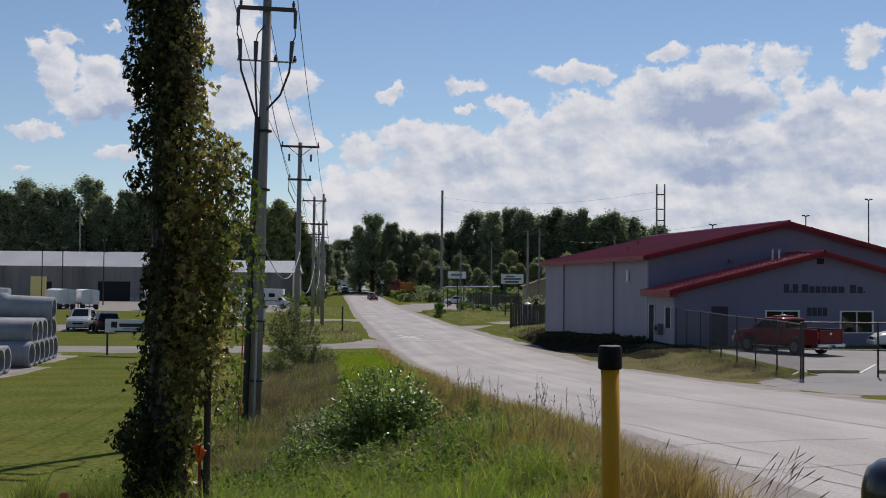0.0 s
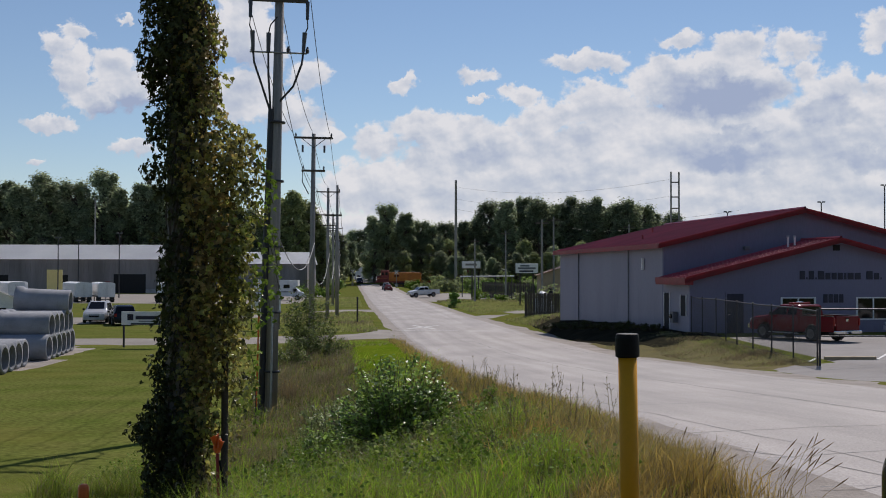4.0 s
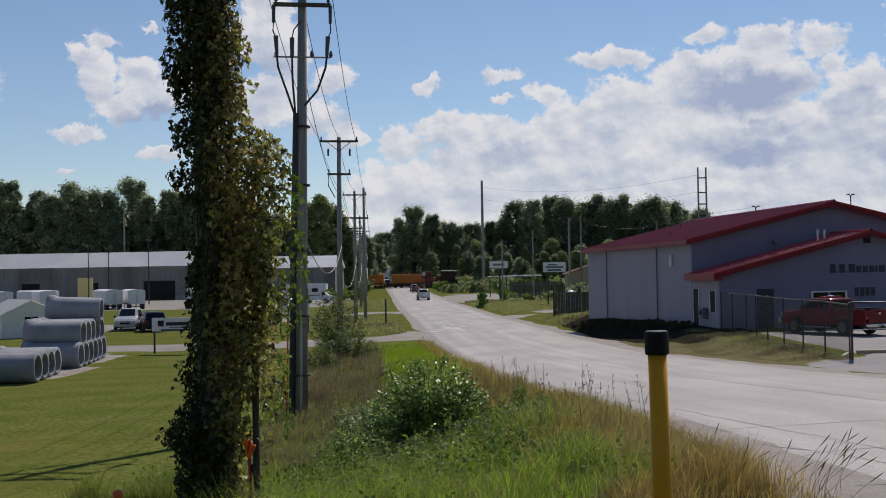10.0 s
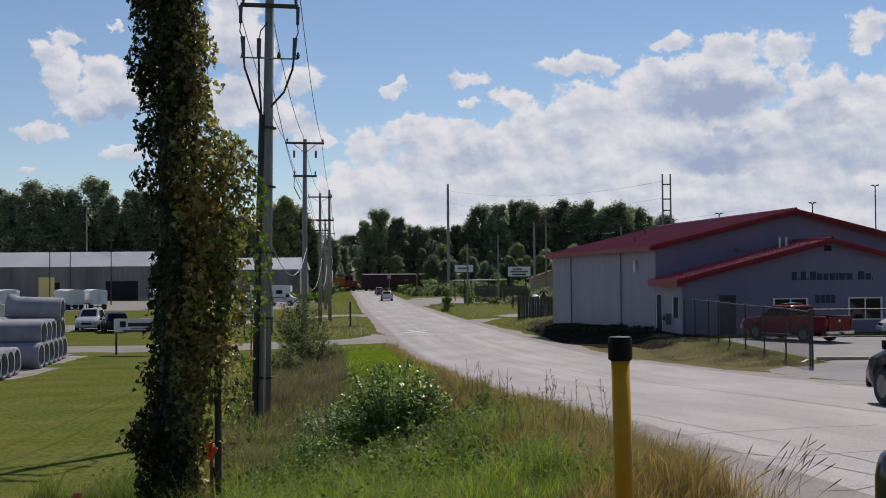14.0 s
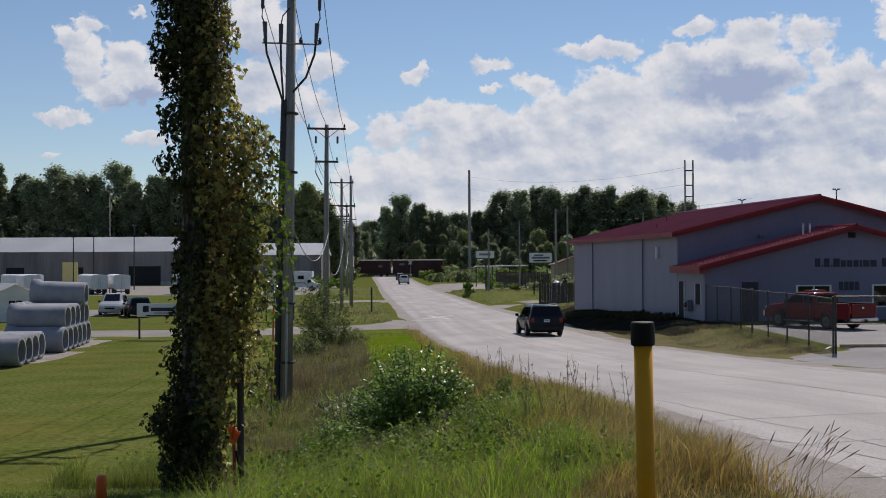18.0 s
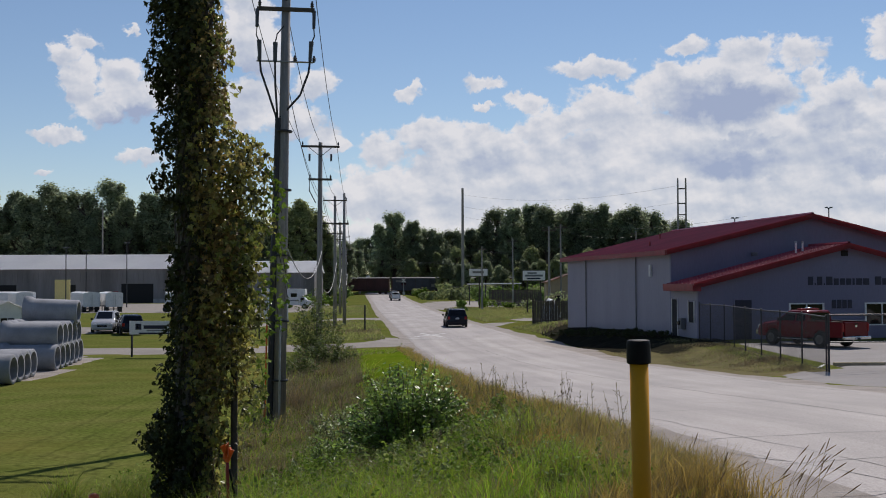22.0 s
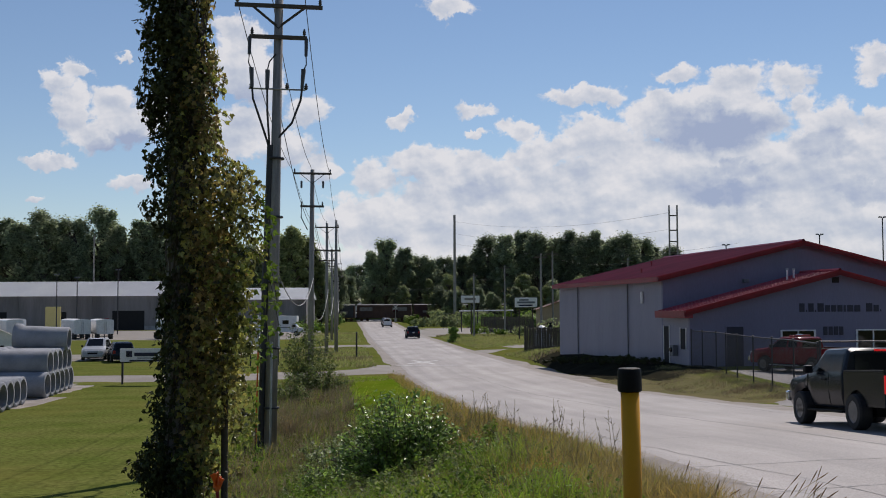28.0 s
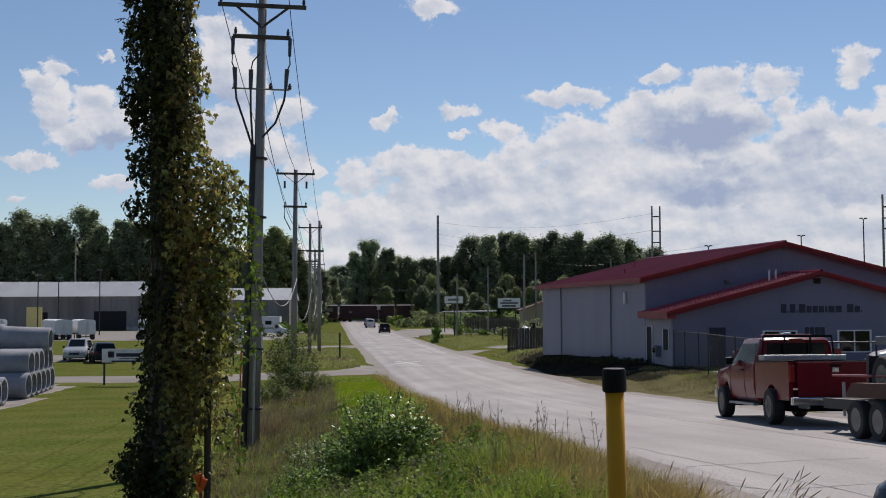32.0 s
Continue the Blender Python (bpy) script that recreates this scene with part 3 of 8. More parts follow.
def road_material():
    """Old pale asphalt: lengthwise wheel tracks, stains, tar-filled cracks."""
    m = surf("worn_pale_asphalt", (0.328, 0.297, 0.278), (0.245, 0.222, 0.208), 0.78, scale=0.42, fine=45, bump=0.35, world=True, stretch=(1.0, 0.35, 1))
    n, l = m.node_tree.nodes, m.node_tree.links
    p = n["Principled BSDF"]
    old = p.inputs["Base Color"].links[0].from_socket
    uv = n.new("ShaderNodeUVMap")
    mp = n.new("ShaderNodeMapping")
    mp.inputs["Scale"].default_value = (1.5, 0.018, 1)
    l.new(uv.outputs[0], mp.inputs[0])
    t = n.new("ShaderNodeTexNoise")
    t.inputs["Scale"].default_value, t.inputs["Detail"].default_value = 1.0, 5
    l.new(mp.outputs[0], t.inputs["Vector"])
    g = n.new("ShaderNodeMapRange")
    g.inputs["From Min"].default_value, g.inputs["From Max"].default_value = 0.3, 0.7
    g.inputs["To Min"].default_value, g.inputs["To Max"].default_value = 0.87, 1.12
    l.new(t.outputs["Fac"], g.inputs["Value"])
    sc = n.new("ShaderNodeVectorMath")
    sc.operation = "SCALE"
    l.new(old, sc.inputs[0])
    l.new(g.outputs[0], sc.inputs["Scale"])
    l.new(sc.outputs[0], p.inputs["Base Color"])
    return m


M["grass_ground"] = ground_material()
M["asphalt"] = road_material()
M["gravel"] = surf("gravel_and_dust", (0.30, 0.265, 0.235), (0.225, 0.195, 0.168), 0.95, scale=0.8, fine=30, bump=0.8, world=True)
M["dirt"] = surf("brown_dirt", (0.17, 0.135, 0.095), (0.12, 0.10, 0.07), 0.95, scale=1.5, fine=25, bump=0.8, world=True)
M["lot"] = surf("grey_lot_asphalt", (0.215, 0.20, 0.193), (0.165, 0.152, 0.146), 0.85, scale=0.4, fine=30, bump=0.3, world=True)
M["drive"] = surf("pale_concrete_drive", (0.225, 0.20, 0.172), (0.175, 0.152, 0.128), 0.85, scale=0.4, fine=20, bump=0.2, world=True)
M["tar"] = surf("tar_seam", (0.10, 0.095, 0.09), (0.21, 0.195, 0.185), 0.7, scale=1.2, world=True)

gx = spread((-2600, -400, 220), (-400, -120, 35), (-120, -40, 8), (-40, -14, 1.6), (-14, 16, 0.5), (16, 44, 2), (44, 120, 9), (120, 400, 40), (400, 2600, 220))
gy = spread((-300, -20, 28), (-20, 0, 2.5), (0, 40, 0.5), (40, 110, 1.5), (110, 300, 9), (300, 350, 2.5), (350, 500, 25), (500, 3200, 300))
ground = tagged(part("ground", sheet("ground", gx, gy), "grass_ground"), "mown green and yellowish grass ground with dry patches", "ground", kind="structure")


def strip_road(name, left, right, ys, lift, material, label, category, cols=9, edge=0.0):
    """A strip of paving between two edges given as functions of y, with lengthwise UVs in metres."""
    rnd = random.Random(7)
    rows, uvs = [], []
    s = 0
    for i, y in enumerate(ys):
        a, b = left(y), right(y)
        if edge:
            q = y * 0.6 if y < 30 else 18 + 18 * math.log(y / 30)
            e = edge * min(1.0, max(0.3, 40 / max(y, 1)))
            a += e * noise.noise((q, 1.5, 0)) + 0.4 * e * noise.noise((q * 4, 9.5, 0)) * (y < 60)
            b += e * noise.noise((q, 4.5, 0)) + 0.4 * e * noise.noise((q * 4, 3.5, 0)) * (y < 60)
        s += 0 if i == 0 else ys[i] - ys[i - 1]
        for c in range(cols):
            f = c / (cols - 1)
            rows.append((a + f * (b - a), y))
            uvs.append((f * (b - a), s))
    X, Y = np.array(rows).T
    col = np.arange(len(X)) % cols
    V = np.stack([X, Y, land(X, Y) + np.where((col == 0) | (col == cols - 1), -0.06, lift)], 1).tolist()
    faces = [(r * cols + c, r * cols + c + 1, (r + 1) * cols + c + 1, (r + 1) * cols + c) for r in range(len(ys) - 1) for c in range(cols - 1)]
    me = mesh_of(name, V, faces)
    layer = me.uv_layers.new(name="UVMap")
    for lp in me.loops:
        layer.data[lp.index].uv = uvs[lp.vertex_index]
    return tagged(part(name, me, material), label, category, kind="structure")


road_l = lambda y: float(np.interp(y, LEFT_Y, LEFT_X))
road_r = lambda y: float(np.interp(y, RIGHT_Y, RIGHT_X))
def lane(y, f=0.69):
    return road_l(y) + (road_r(y) - road_l(y)) * f


road_ys = spread((-110, 0, 5), (0, 110, 1), (110, 330, 5), (330, 900, 30))
strip_road("shoulder", lambda y: road_l(y) - 0.9, lambda y: road_r(y) + 1.3, road_ys, 0.025, "gravel", "dusty gravel shoulder along the road", "gravel shoulder", 13, 0.7)
road = strip_road("road", road_l, road_r, road_ys, 0.05, "asphalt", "worn pale grey asphalt road curving into the distance", "road", 13, 0.16)


# thatch sheet coloured dark to stand for the shade between tussocks
M["thatch"] = surf("shade_dark_thatch", (0.042, 0.046, 0.014), (0.062, 0.050, 0.022), 1.0, scale=1.2, fine=25, bump=0.8, world=True, spec=0.0)
strip_road("verge_thatch", lambda y: road_l(y) - float(np.interp(y, [0, 17, 30, 40, 72], [9.0, 8.2, 7.2, 6.4, 5.6])), lambda y: road_l(y) - 0.35, spread((4, 30, 0.5), (30, 66, 1)), 0.02, "thatch", "matted thatch under the verge grass, darkened as the shade between blades", "ground", 25, 0.5)


def patch(name, outline, lift, material, label, category, step=1.5):
    """A flat patch of paving over the land, from its outline."""
    for k in range(3):
        # round off the corners
        ends = zip(outline, outline[1:] + outline[:1])
        outline = [(a[0] + f * (b[0] - a[0]), a[1] + f * (b[1] - a[1])) for a, b in ends for f in (0.25, 0.75)]
    bm = bmesh.new()
    bm.faces.new([bm.verts.new((x, y, 0)) for x, y in outline])
    xs, ys = [p[0] for p in outline], [p[1] for p in outline]
    for axis, lo, hi in ((0, min(xs), max(xs)), (1, min(ys), max(ys))):
        for c in np.arange(lo + step, hi, step):
            co, no = [0, 0, 0], [0, 0, 0]
            co[axis], no[axis] = c, 1
            bmesh.ops.bisect_plane(bm, geom=bm.verts[:] + bm.edges[:] + bm.faces[:], plane_co=co, plane_no=no)
    bmesh.ops.triangulate(bm, faces=bm.faces[:])
    for v in bm.verts:
        v.co.z = land1(v.co.x, v.co.y) + (-0.05 if v.is_boundary and lift < 0.07 else -0.01 if v.is_boundary else lift)
    bmesh.ops.recalc_face_normals(bm, faces=bm.faces[:])
    if bm.faces and bm.faces[:][0].normal.z < 0:
        bmesh.ops.reverse_faces(bm, faces=bm.faces[:])
    return tagged(part(name, bm, material), label, category, kind="structure")


patch("parking_lot", [(10.1, 30), (16, 30.5), (48, 34), (48, 60), (13, 60), (12.9, 52), (12.9, 45), (11.8, 41.4), (9.7, 39.5)], 0.035, "lot",
      "grey asphalt parking lot before the building", "parking lot", 2.0)
patch("dirt_patch", [(10.9, 25.5), (14, 24), (26, 22), (30, 28), (15, 29.4), (12, 29)], 0.045, "dirt", "bare brown dirt patch between road and lot", "dirt", 2.0)
patch("side_drive", [(-3.0, 66), (-3.9, 75), (-5.4, 91), (-6.0, 87), (-6.4, 81), (-8.6, 78), (-12, 75.5), (-24, 72.5), (-45, 72.5), (-45, 66.5), (-24, 66), (-12, 67.5), (-7.8, 70.8), (-5.6, 73), (-4.2, 72.5)], 0.075, "drive",
      "pale concrete side drive across the lawn", "driveway", 3.0)
patch("yard_drive", [(-5.6, 92), (-10.4, 140), (-11.6, 152), (-12.8, 141), (-17, 124), (-24, 112), (-35, 109), (-60, 108), (-60, 92), (-35, 92), (-24, 99), (-18, 112), (-13.2, 128), (-11, 129.8), (-8.7, 121.5), (-6.5, 106)], 0.075, "drive", "pale concrete yard drive with parked cars", "driveway", 5.0)
patch("yard", [(-16, 150), (-19, 225), (-26, 242), (-125, 242), (-125, 168), (-60, 160)], 0.03, "drive", "pale concrete yard before a long shed", "yard", 10.0)
patch("side_road", [(3.2, 100), (0.6, 121), (2.0, 115), (7.9, 127), (30, 134), (30, 121), (7.2, 117), (2.6, 107)], 0.075, "drive", "pale gravel lane leaving the road", "driveway", 5.0)
patch("far_drive", [(-4.2, 168), (-10.2, 232), (-4, 240), (40, 240), (40, 190), (4.4, 184), (-1.5, 178)], 0.075, "drive", "pale far driveway", "driveway", 6.0)
# dark ground patch painted in the outline of the workshop's cast shadow
M["millings"] = surf("painted_shadow_ground", (0.034, 0.032, 0.022), (0.022, 0.021, 0.015), 1.0, scale=1.2, fine=20, bump=0.7, world=True, spec=0.0)
patch("workshop_shadow_patch", [(13.6, 61.5), (13.4, 55.4), (10.3, 53.4), (8.8, 57.5), (7.7, 65), (7.0, 72), (6.4, 80), (5.6, 96), (6.6, 99), (8.8, 86)], 0.085, "millings", "workshop's cast shadow painted as a dark ground patch along its wall", "millings", 1.5)
M["bank_soil"] = surf("rough_bank_turf", (0.10, 0.088, 0.026), (0.135, 0.11, 0.036), 1.0, scale=0.8, fine=20, bump=0.7, world=True, spec=0.15)
M["lush"] = surf("bright_short_grass", (0.085, 0.14, 0.008), (0.12, 0.155, 0.014), 1.0, scale=0.5, fine=14, bump=0.6, world=True, spec=0.0)
patch("mown_patch", [(-4.1, 42.5), (-1.2, 43.0), (-1.6, 52), (-3.6, 67), (-6.6, 69), (-6.0, 58), (-4.6, 49)], 0.075, "lush", "bright green short grass patch by the road", "grass patch", 1.5)
patch("bank", [(8.8, 38.2), (8.0, 52.5), (6.9, 62), (6.5, 70), (8.8, 64), (10.2, 57.5), (13, 57.5), (12.9, 45), (13.4, 38.6)], 0.03, "bank_soil", "rough dry turf bank below the fence", "bank", 1.5)

# ---- the red-roofed workshop ----
def ribs_front(x0, x1, y, z0, top, step=0.3):
    """Upright ribs of a metal wall that faces -y; top gives the height at x."""
    bm = bmesh.new()
    for x in np.arange(x0 + step / 2, x1, step):
        bm_z = top(x)
        if bm_z - z0 > 0.2:
            add_box(bm, x - 0.025, x + 0.025, y - 0.004, y + 0.003, z0, bm_z)
    return bm


def ribs_side(x, y0, y1, z0, z1, step=0.3):
    bm = bmesh.new()
    for y in np.arange(y0 + step / 2, y1, step):
        add_box(bm, x - 0.004, x + 0.003, y - 0.025, y + 0.025, z0, z1)
    return bm


def window(parent, x, y, z, w, h, panes=2):
    """A slider window in a wall that faces -y: frame, sill and panes."""
    win = part("window", box(x - 0.01, x + w + 0.01, y - 0.012, y + 0.06, z - 0.01, z + h + 0.01), "dark", parent)
    t = 0.07
    part("head", box(x - t, x + w + t, y - 0.05, y - 0.013, z + h, z + h + t), "white_paint", win, "white window frame")
    part("sill", box(x - t, x + w + t, y - 0.06, y - 0.013, z - t, z), "white_paint", win, "white window sill")
    for k in range(panes + 1):
        c = x + w * k / panes
        part("mullion", box(c - t * (1 if k == 0 else 0.5), c + t * (1 if k == panes else 0.5), y - 0.045, y - 0.013, z, z + h), "white_paint", win)
    for k in range(panes):
        part("pane", box(x + w * k / panes + 0.05, x + w * (k + 1) / panes - 0.05, y - 0.025, y - 0.014, z + 0.02, z + h - 0.02), "glass", win)
    return win


def letter_bars(parent, x, y, z, widths, h, gap, material, depth=0.03, name="letter"):
    for w, k in widths:
        if k > 0:
            part(name, box(x, x + w, y - depth, y, z, z + h * k, 0.008), material, parent)
        x += w + gap


def workshop():
    W, D, LEAN = 16.8, 25.2, 3.9
    HL, HA, ML, MA = 3.0, 5.05, 4.9, 6.88
    b = thing("workshop", pose(12.37, 60.2, 1.1, 0, 0, 10.57), "blue-grey metal workshop with red gabled roofs", "building")
    low = lambda x: HL + (HA - HL) * (1 - abs(x - W / 2) / (W / 2))
    high = lambda x: ML + (MA - ML) * (1 - abs(x - W / 2) / (W / 2))
    out = [(0, -0.6), (W, -0.6), (W, ML), (W / 2, MA), (0, ML)]
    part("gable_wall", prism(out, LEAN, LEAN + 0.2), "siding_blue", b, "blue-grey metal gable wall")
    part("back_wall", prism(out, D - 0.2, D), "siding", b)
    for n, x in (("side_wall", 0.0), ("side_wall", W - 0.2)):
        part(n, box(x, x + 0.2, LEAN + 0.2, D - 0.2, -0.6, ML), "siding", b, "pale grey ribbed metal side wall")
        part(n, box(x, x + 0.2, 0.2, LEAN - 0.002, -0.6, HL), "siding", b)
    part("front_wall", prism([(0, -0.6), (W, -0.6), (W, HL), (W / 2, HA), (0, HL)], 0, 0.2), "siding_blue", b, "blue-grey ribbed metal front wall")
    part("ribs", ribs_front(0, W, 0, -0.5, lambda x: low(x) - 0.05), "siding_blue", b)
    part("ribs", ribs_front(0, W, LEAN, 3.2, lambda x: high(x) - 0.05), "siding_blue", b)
    part("ribs", ribs_side(0, LEAN + 0.1, D, -0.6, ML), "siding", b)
    # roofs: sheets with standing seams, fascias along eaves and gables
    for k, (h0, h1, y0, y1) in enumerate(((ML, MA, LEAN - 0.45, D + 0.3), (HL, HA, -0.5, LEAN - 0.01))):
        rise = (h1 - h0) / (W / 2)
        o = 0.45
        for side in (0, 1):
            xe = -o if side == 0 else W + o
            ze = h0 - o * rise
            bm = bmesh.new()
            v = [bm.verts.new(p) for p in ((xe, y0, ze + 0.06), (xe, y1, ze + 0.06), (W / 2, y1, h1 + 0.06), (W / 2, y0, h1 + 0.06))]
            bm.faces.new(v)
            bmesh.ops.solidify(bm, geom=bm.faces[:], thickness=0.07)
            bmesh.ops.recalc_face_normals(bm, faces=bm.faces[:])
            slope = part("roof_slope", bm, "red_roof", b, "sun-faded red metal roof")
            seams = bmesh.new()
            for y in np.arange(y0 + 0.3, y1, 0.6):
                a = (xe, y, ze + 0.075), (W / 2, y, h1 + 0.075)
                add_rod(seams, a[0], a[1], 0.03, sides=4)
            part("seam", seams, "red_roof", slope)
            part("eave_trim", box(xe - 0.05 if side == 0 else xe, xe if side == 0 else xe + 0.05, y0, y1, ze - 0.20, ze + 0.08), "red_trim", b, "red eave trim")
            f = bmesh.new()
            q = [(xe, ze + 0.10), (W / 2, h1 + 0.10), (W / 2, h1 - 0.20), (xe, ze - 0.20)]
            f.faces.new([f.verts.new((x, y0 - 0.05, z)) for x, z in q])
            bmesh.ops.solidify(f, geom=f.faces[:], thickness=0.05)
            bmesh.ops.recalc_face_normals(f, faces=f.faces[:])
            part("gable_trim", f, "red_trim", b, "dark red gable trim")
        part("ridge_cap", tube([(W / 2, y0, h1 + 0.1), (W / 2, y1, h1 + 0.1)], 0.09, 6), "red_roof", b)
    # the boxed eave return at the front corner
    part("eave_box", box(-0.47, -0.02, -0.5, LEAN, HL - 0.42, HL - 0.1, 0.01), "red_trim", b)
    # down pipes, wall lamp, meters
    for y in (9.7, 20.3):
        part("down_pipe", box(-0.10, -0.03, y - 0.03, y + 0.03, -0.4, ML - 0.1, 0.01), "grey_mark", b)
    part("wall_lamp", box(-0.16, -0.025, 6.95, 7.15, 3.4, 4.1, 0.02), "white_paint", b)
    # openings in the low side wall and the front
    for x0, y0, y1, z0, z1, n in ((-0.03, 2.9, 3.7, 0.0, 2.1, "side_door"), (-0.03, 0.5, 1.25, 0.9, 2.0, "side_window")):
        d = part(n, box(x0, 0.02, y0, y1, z0, z1, 0.005), "dark", b)
        for a, c in ((y0 - 0.06, y0), (y1, y1 + 0.06)):
            part("jamb", box(x0 - 0.03, x0 + 0.02, a, c, z0, z1 + 0.06), "white_paint", d)
    meter = part("meter_box", box(-0.3, -0.03, 1.7, 2.2, 0.5, 1.1, 0.02), "grey_mark", b)
    part("meter_dial", lathe([(0.001, -0.40), (0.12, -0.38), (0.13, -0.3)], 12, "X"), "glass", meter).location = (0, 1.95, 0.85)
    d = part("front_door", box(2.05, 3.0, -0.03, 0.02, 0.0, 2.1, 0.006), "navy_letter", b, "dark front door")
    for a, c, z0, z1 in ((1.98, 2.05, 0, 2.17), (3.0, 3.07, 0, 2.17), (2.05, 3.0, 2.1, 2.17)):
        part("jamb", box(a, c, -0.05, 0.02, z0, z1), "siding_blue", d)
    part("door_handle", rod((2.15, -0.08, 1.0), (2.15, -0.03, 1.0), 0.03), "chrome", d)
    window(b, 5.2, 0, 0.75, 1.9, 1.1)
    window(b, 9.6, 0, 0.75, 1.9, 1.1)
    part("gable_vent", box(8.2, 8.6, -0.04, 0.01, 4.45, 4.75, 0.01), "dark", b)
    # raised sign letters as plain bars, and the number plate under them
    letter_bars(b, 6.25, 0, 2.88, [(0.3, 1), (0.06, 0.25), (0.3, 1), (0.06, 0.25), (0.36, 1), (0.28, 0.78), (0.28, 0.78), (0.28, 0.78), (0.12, 0.78), (0.34, 0.78), (0.34, 0.78),
                                    (0.18, 0), (0.36, 1), (0.30, 0.78), (0.06, 0.25)], 0.46, 0.085, "navy_letter")
    letter_bars(b, 7.62, 0, 1.62, [(0.24, 1)] * 4, 0.46, 0.07, "navy_letter", name="figure")
    for x in (6.6, 7.0):
        v = part("roof_vent", rod((x, 2.0, 4.4), (x, 2.0, 5.22), 0.055, sides=12), "white_paint", b)
        part("vent_cap", rod((x, 2.0, 5.22), (x, 2.0, 5.32), 0.085, 0.07, 12), "steel", v)
    part("roof_vent", rod((1.7, 12, 5.2), (1.7, 12, 5.65), 0.06, sides=10), "red_trim", b)
    part("roof_vent", rod((4.6, 18, 5.9), (4.6, 18, 6.4), 0.06, sides=10), "red_trim", b)
    part("flood_lamp", box(4.8, 5.1, LEAN - 0.25, LEAN, 4.55, 4.75, 0.02), "grey_mark", b)
    return b


workshop()


# ---- the long shed across the lawn ----
def long_shed():
    b = thing("long_shed", pose(-140, 245, 0, 0, 0, 1.0), "long grey shed with a pale metal roof", "building")
    L1, L2, H, R, D = 75.0, 107.0, 7.6, 10.9, 22.0
    part("wall", box(0, L1, 0, 0.3, 0, H), "old_siding", b, "stained grey ribbed wall")
    part("end_wall", prism([(0, 0), (D, 0), (D, H), (D / 2, R), (0, H)], 0, 0.3), "old_siding", b).matrix_basis = pose(L1, 0, 0, 0, 0, 90)
    part("wall", box(L1 + 0.002, L2, 2.0, 2.3, 0, H - 0.9), "old_siding", b)
    part("end_wall", prism([(0, 0), (D - 4, 0), (D - 4, H - 0.9), ((D - 4) / 2, R - 1.6), (0, H - 0.9)], 0, 0.3), "old_siding", b).matrix_basis = pose(L2, 2.0, 0, 0, 0, 90)
    for x0, x1, y0, d, h, r in ((-0.5, L1 + 0.5, 0, D, H, R), (L1 + 0.52, L2 + 0.4, 2.0, D - 4, H - 0.9, R - 1.6)):
        for side in (0, 1):
            bm = bmesh.new()
            ya, yb = (y0 - 0.6, y0 + d / 2) if side == 0 else (y0 + d + 0.6, y0 + d / 2)
            s = (r - h) / (d / 2)
            bm.faces.new([bm.verts.new(p) for p in ((x0, ya, h - 0.6 * s), (x1, ya, h - 0.6 * s), (x1, yb, r), (x0, yb, r))])
            bmesh.ops.solidify(bm, geom=bm.faces[:], thickness=0.15)
            bmesh.ops.recalc_face_normals(bm, faces=bm.faces[:])
            part("roof_slope", bm, "white_roof", b, "pale metal roof")
    rb = bmesh.new()
    for x in np.arange(0.5, L1, 1.15):
        add_box(rb, x, x + 0.35, -0.10, 0.01, 4.4, H - 0.1)
    tagged(part("siding_rib", rb, "old_siding", b), kind="stuff")
    rb = bmesh.new()
    for x in np.arange(L1 + 1, L2, 1.15):
        add_box(rb, x, x + 0.35, 1.9, 2.01, 2.8, H - 1.0)
    tagged(part("siding_rib", rb, "old_siding", b), kind="stuff")
    for x0, x1, z1 in ((50.7, 55.0, 4.0), (65.0, 72.0, 4.2), (38.0, 42.0, 4.0), (24, 29, 4.2)):
        part("dock_door", box(x0, x1, -0.06, 0.02, 0.0, z1, 0.02), "dark", b, "dark open dock door")
    part("side_door", box(63.2, 64.3, -0.07, 0.02, 0.0, 2.6, 0.02), "red_trim", b, "dull red door")
    part("base_band", box(0, L1, -0.05, 0.0, 0, 0.9), "concrete", b)
    return b


long_shed()

# bright panel on the yard
panel = thing("billboard", pose(-84.0, 235, 0), "tall pale yellow board standing before the shed", "billboard")
part("board", box(-1.6, 1.6, -0.15, 0.15, 0.6, 5.1, 0.03), "yellow_panel", panel)
for x in (-1.3, 1.3):
    part("leg", box(x - 0.12, x + 0.12, -0.1, 0.1, 0, 0.6), "steel_dark", panel)


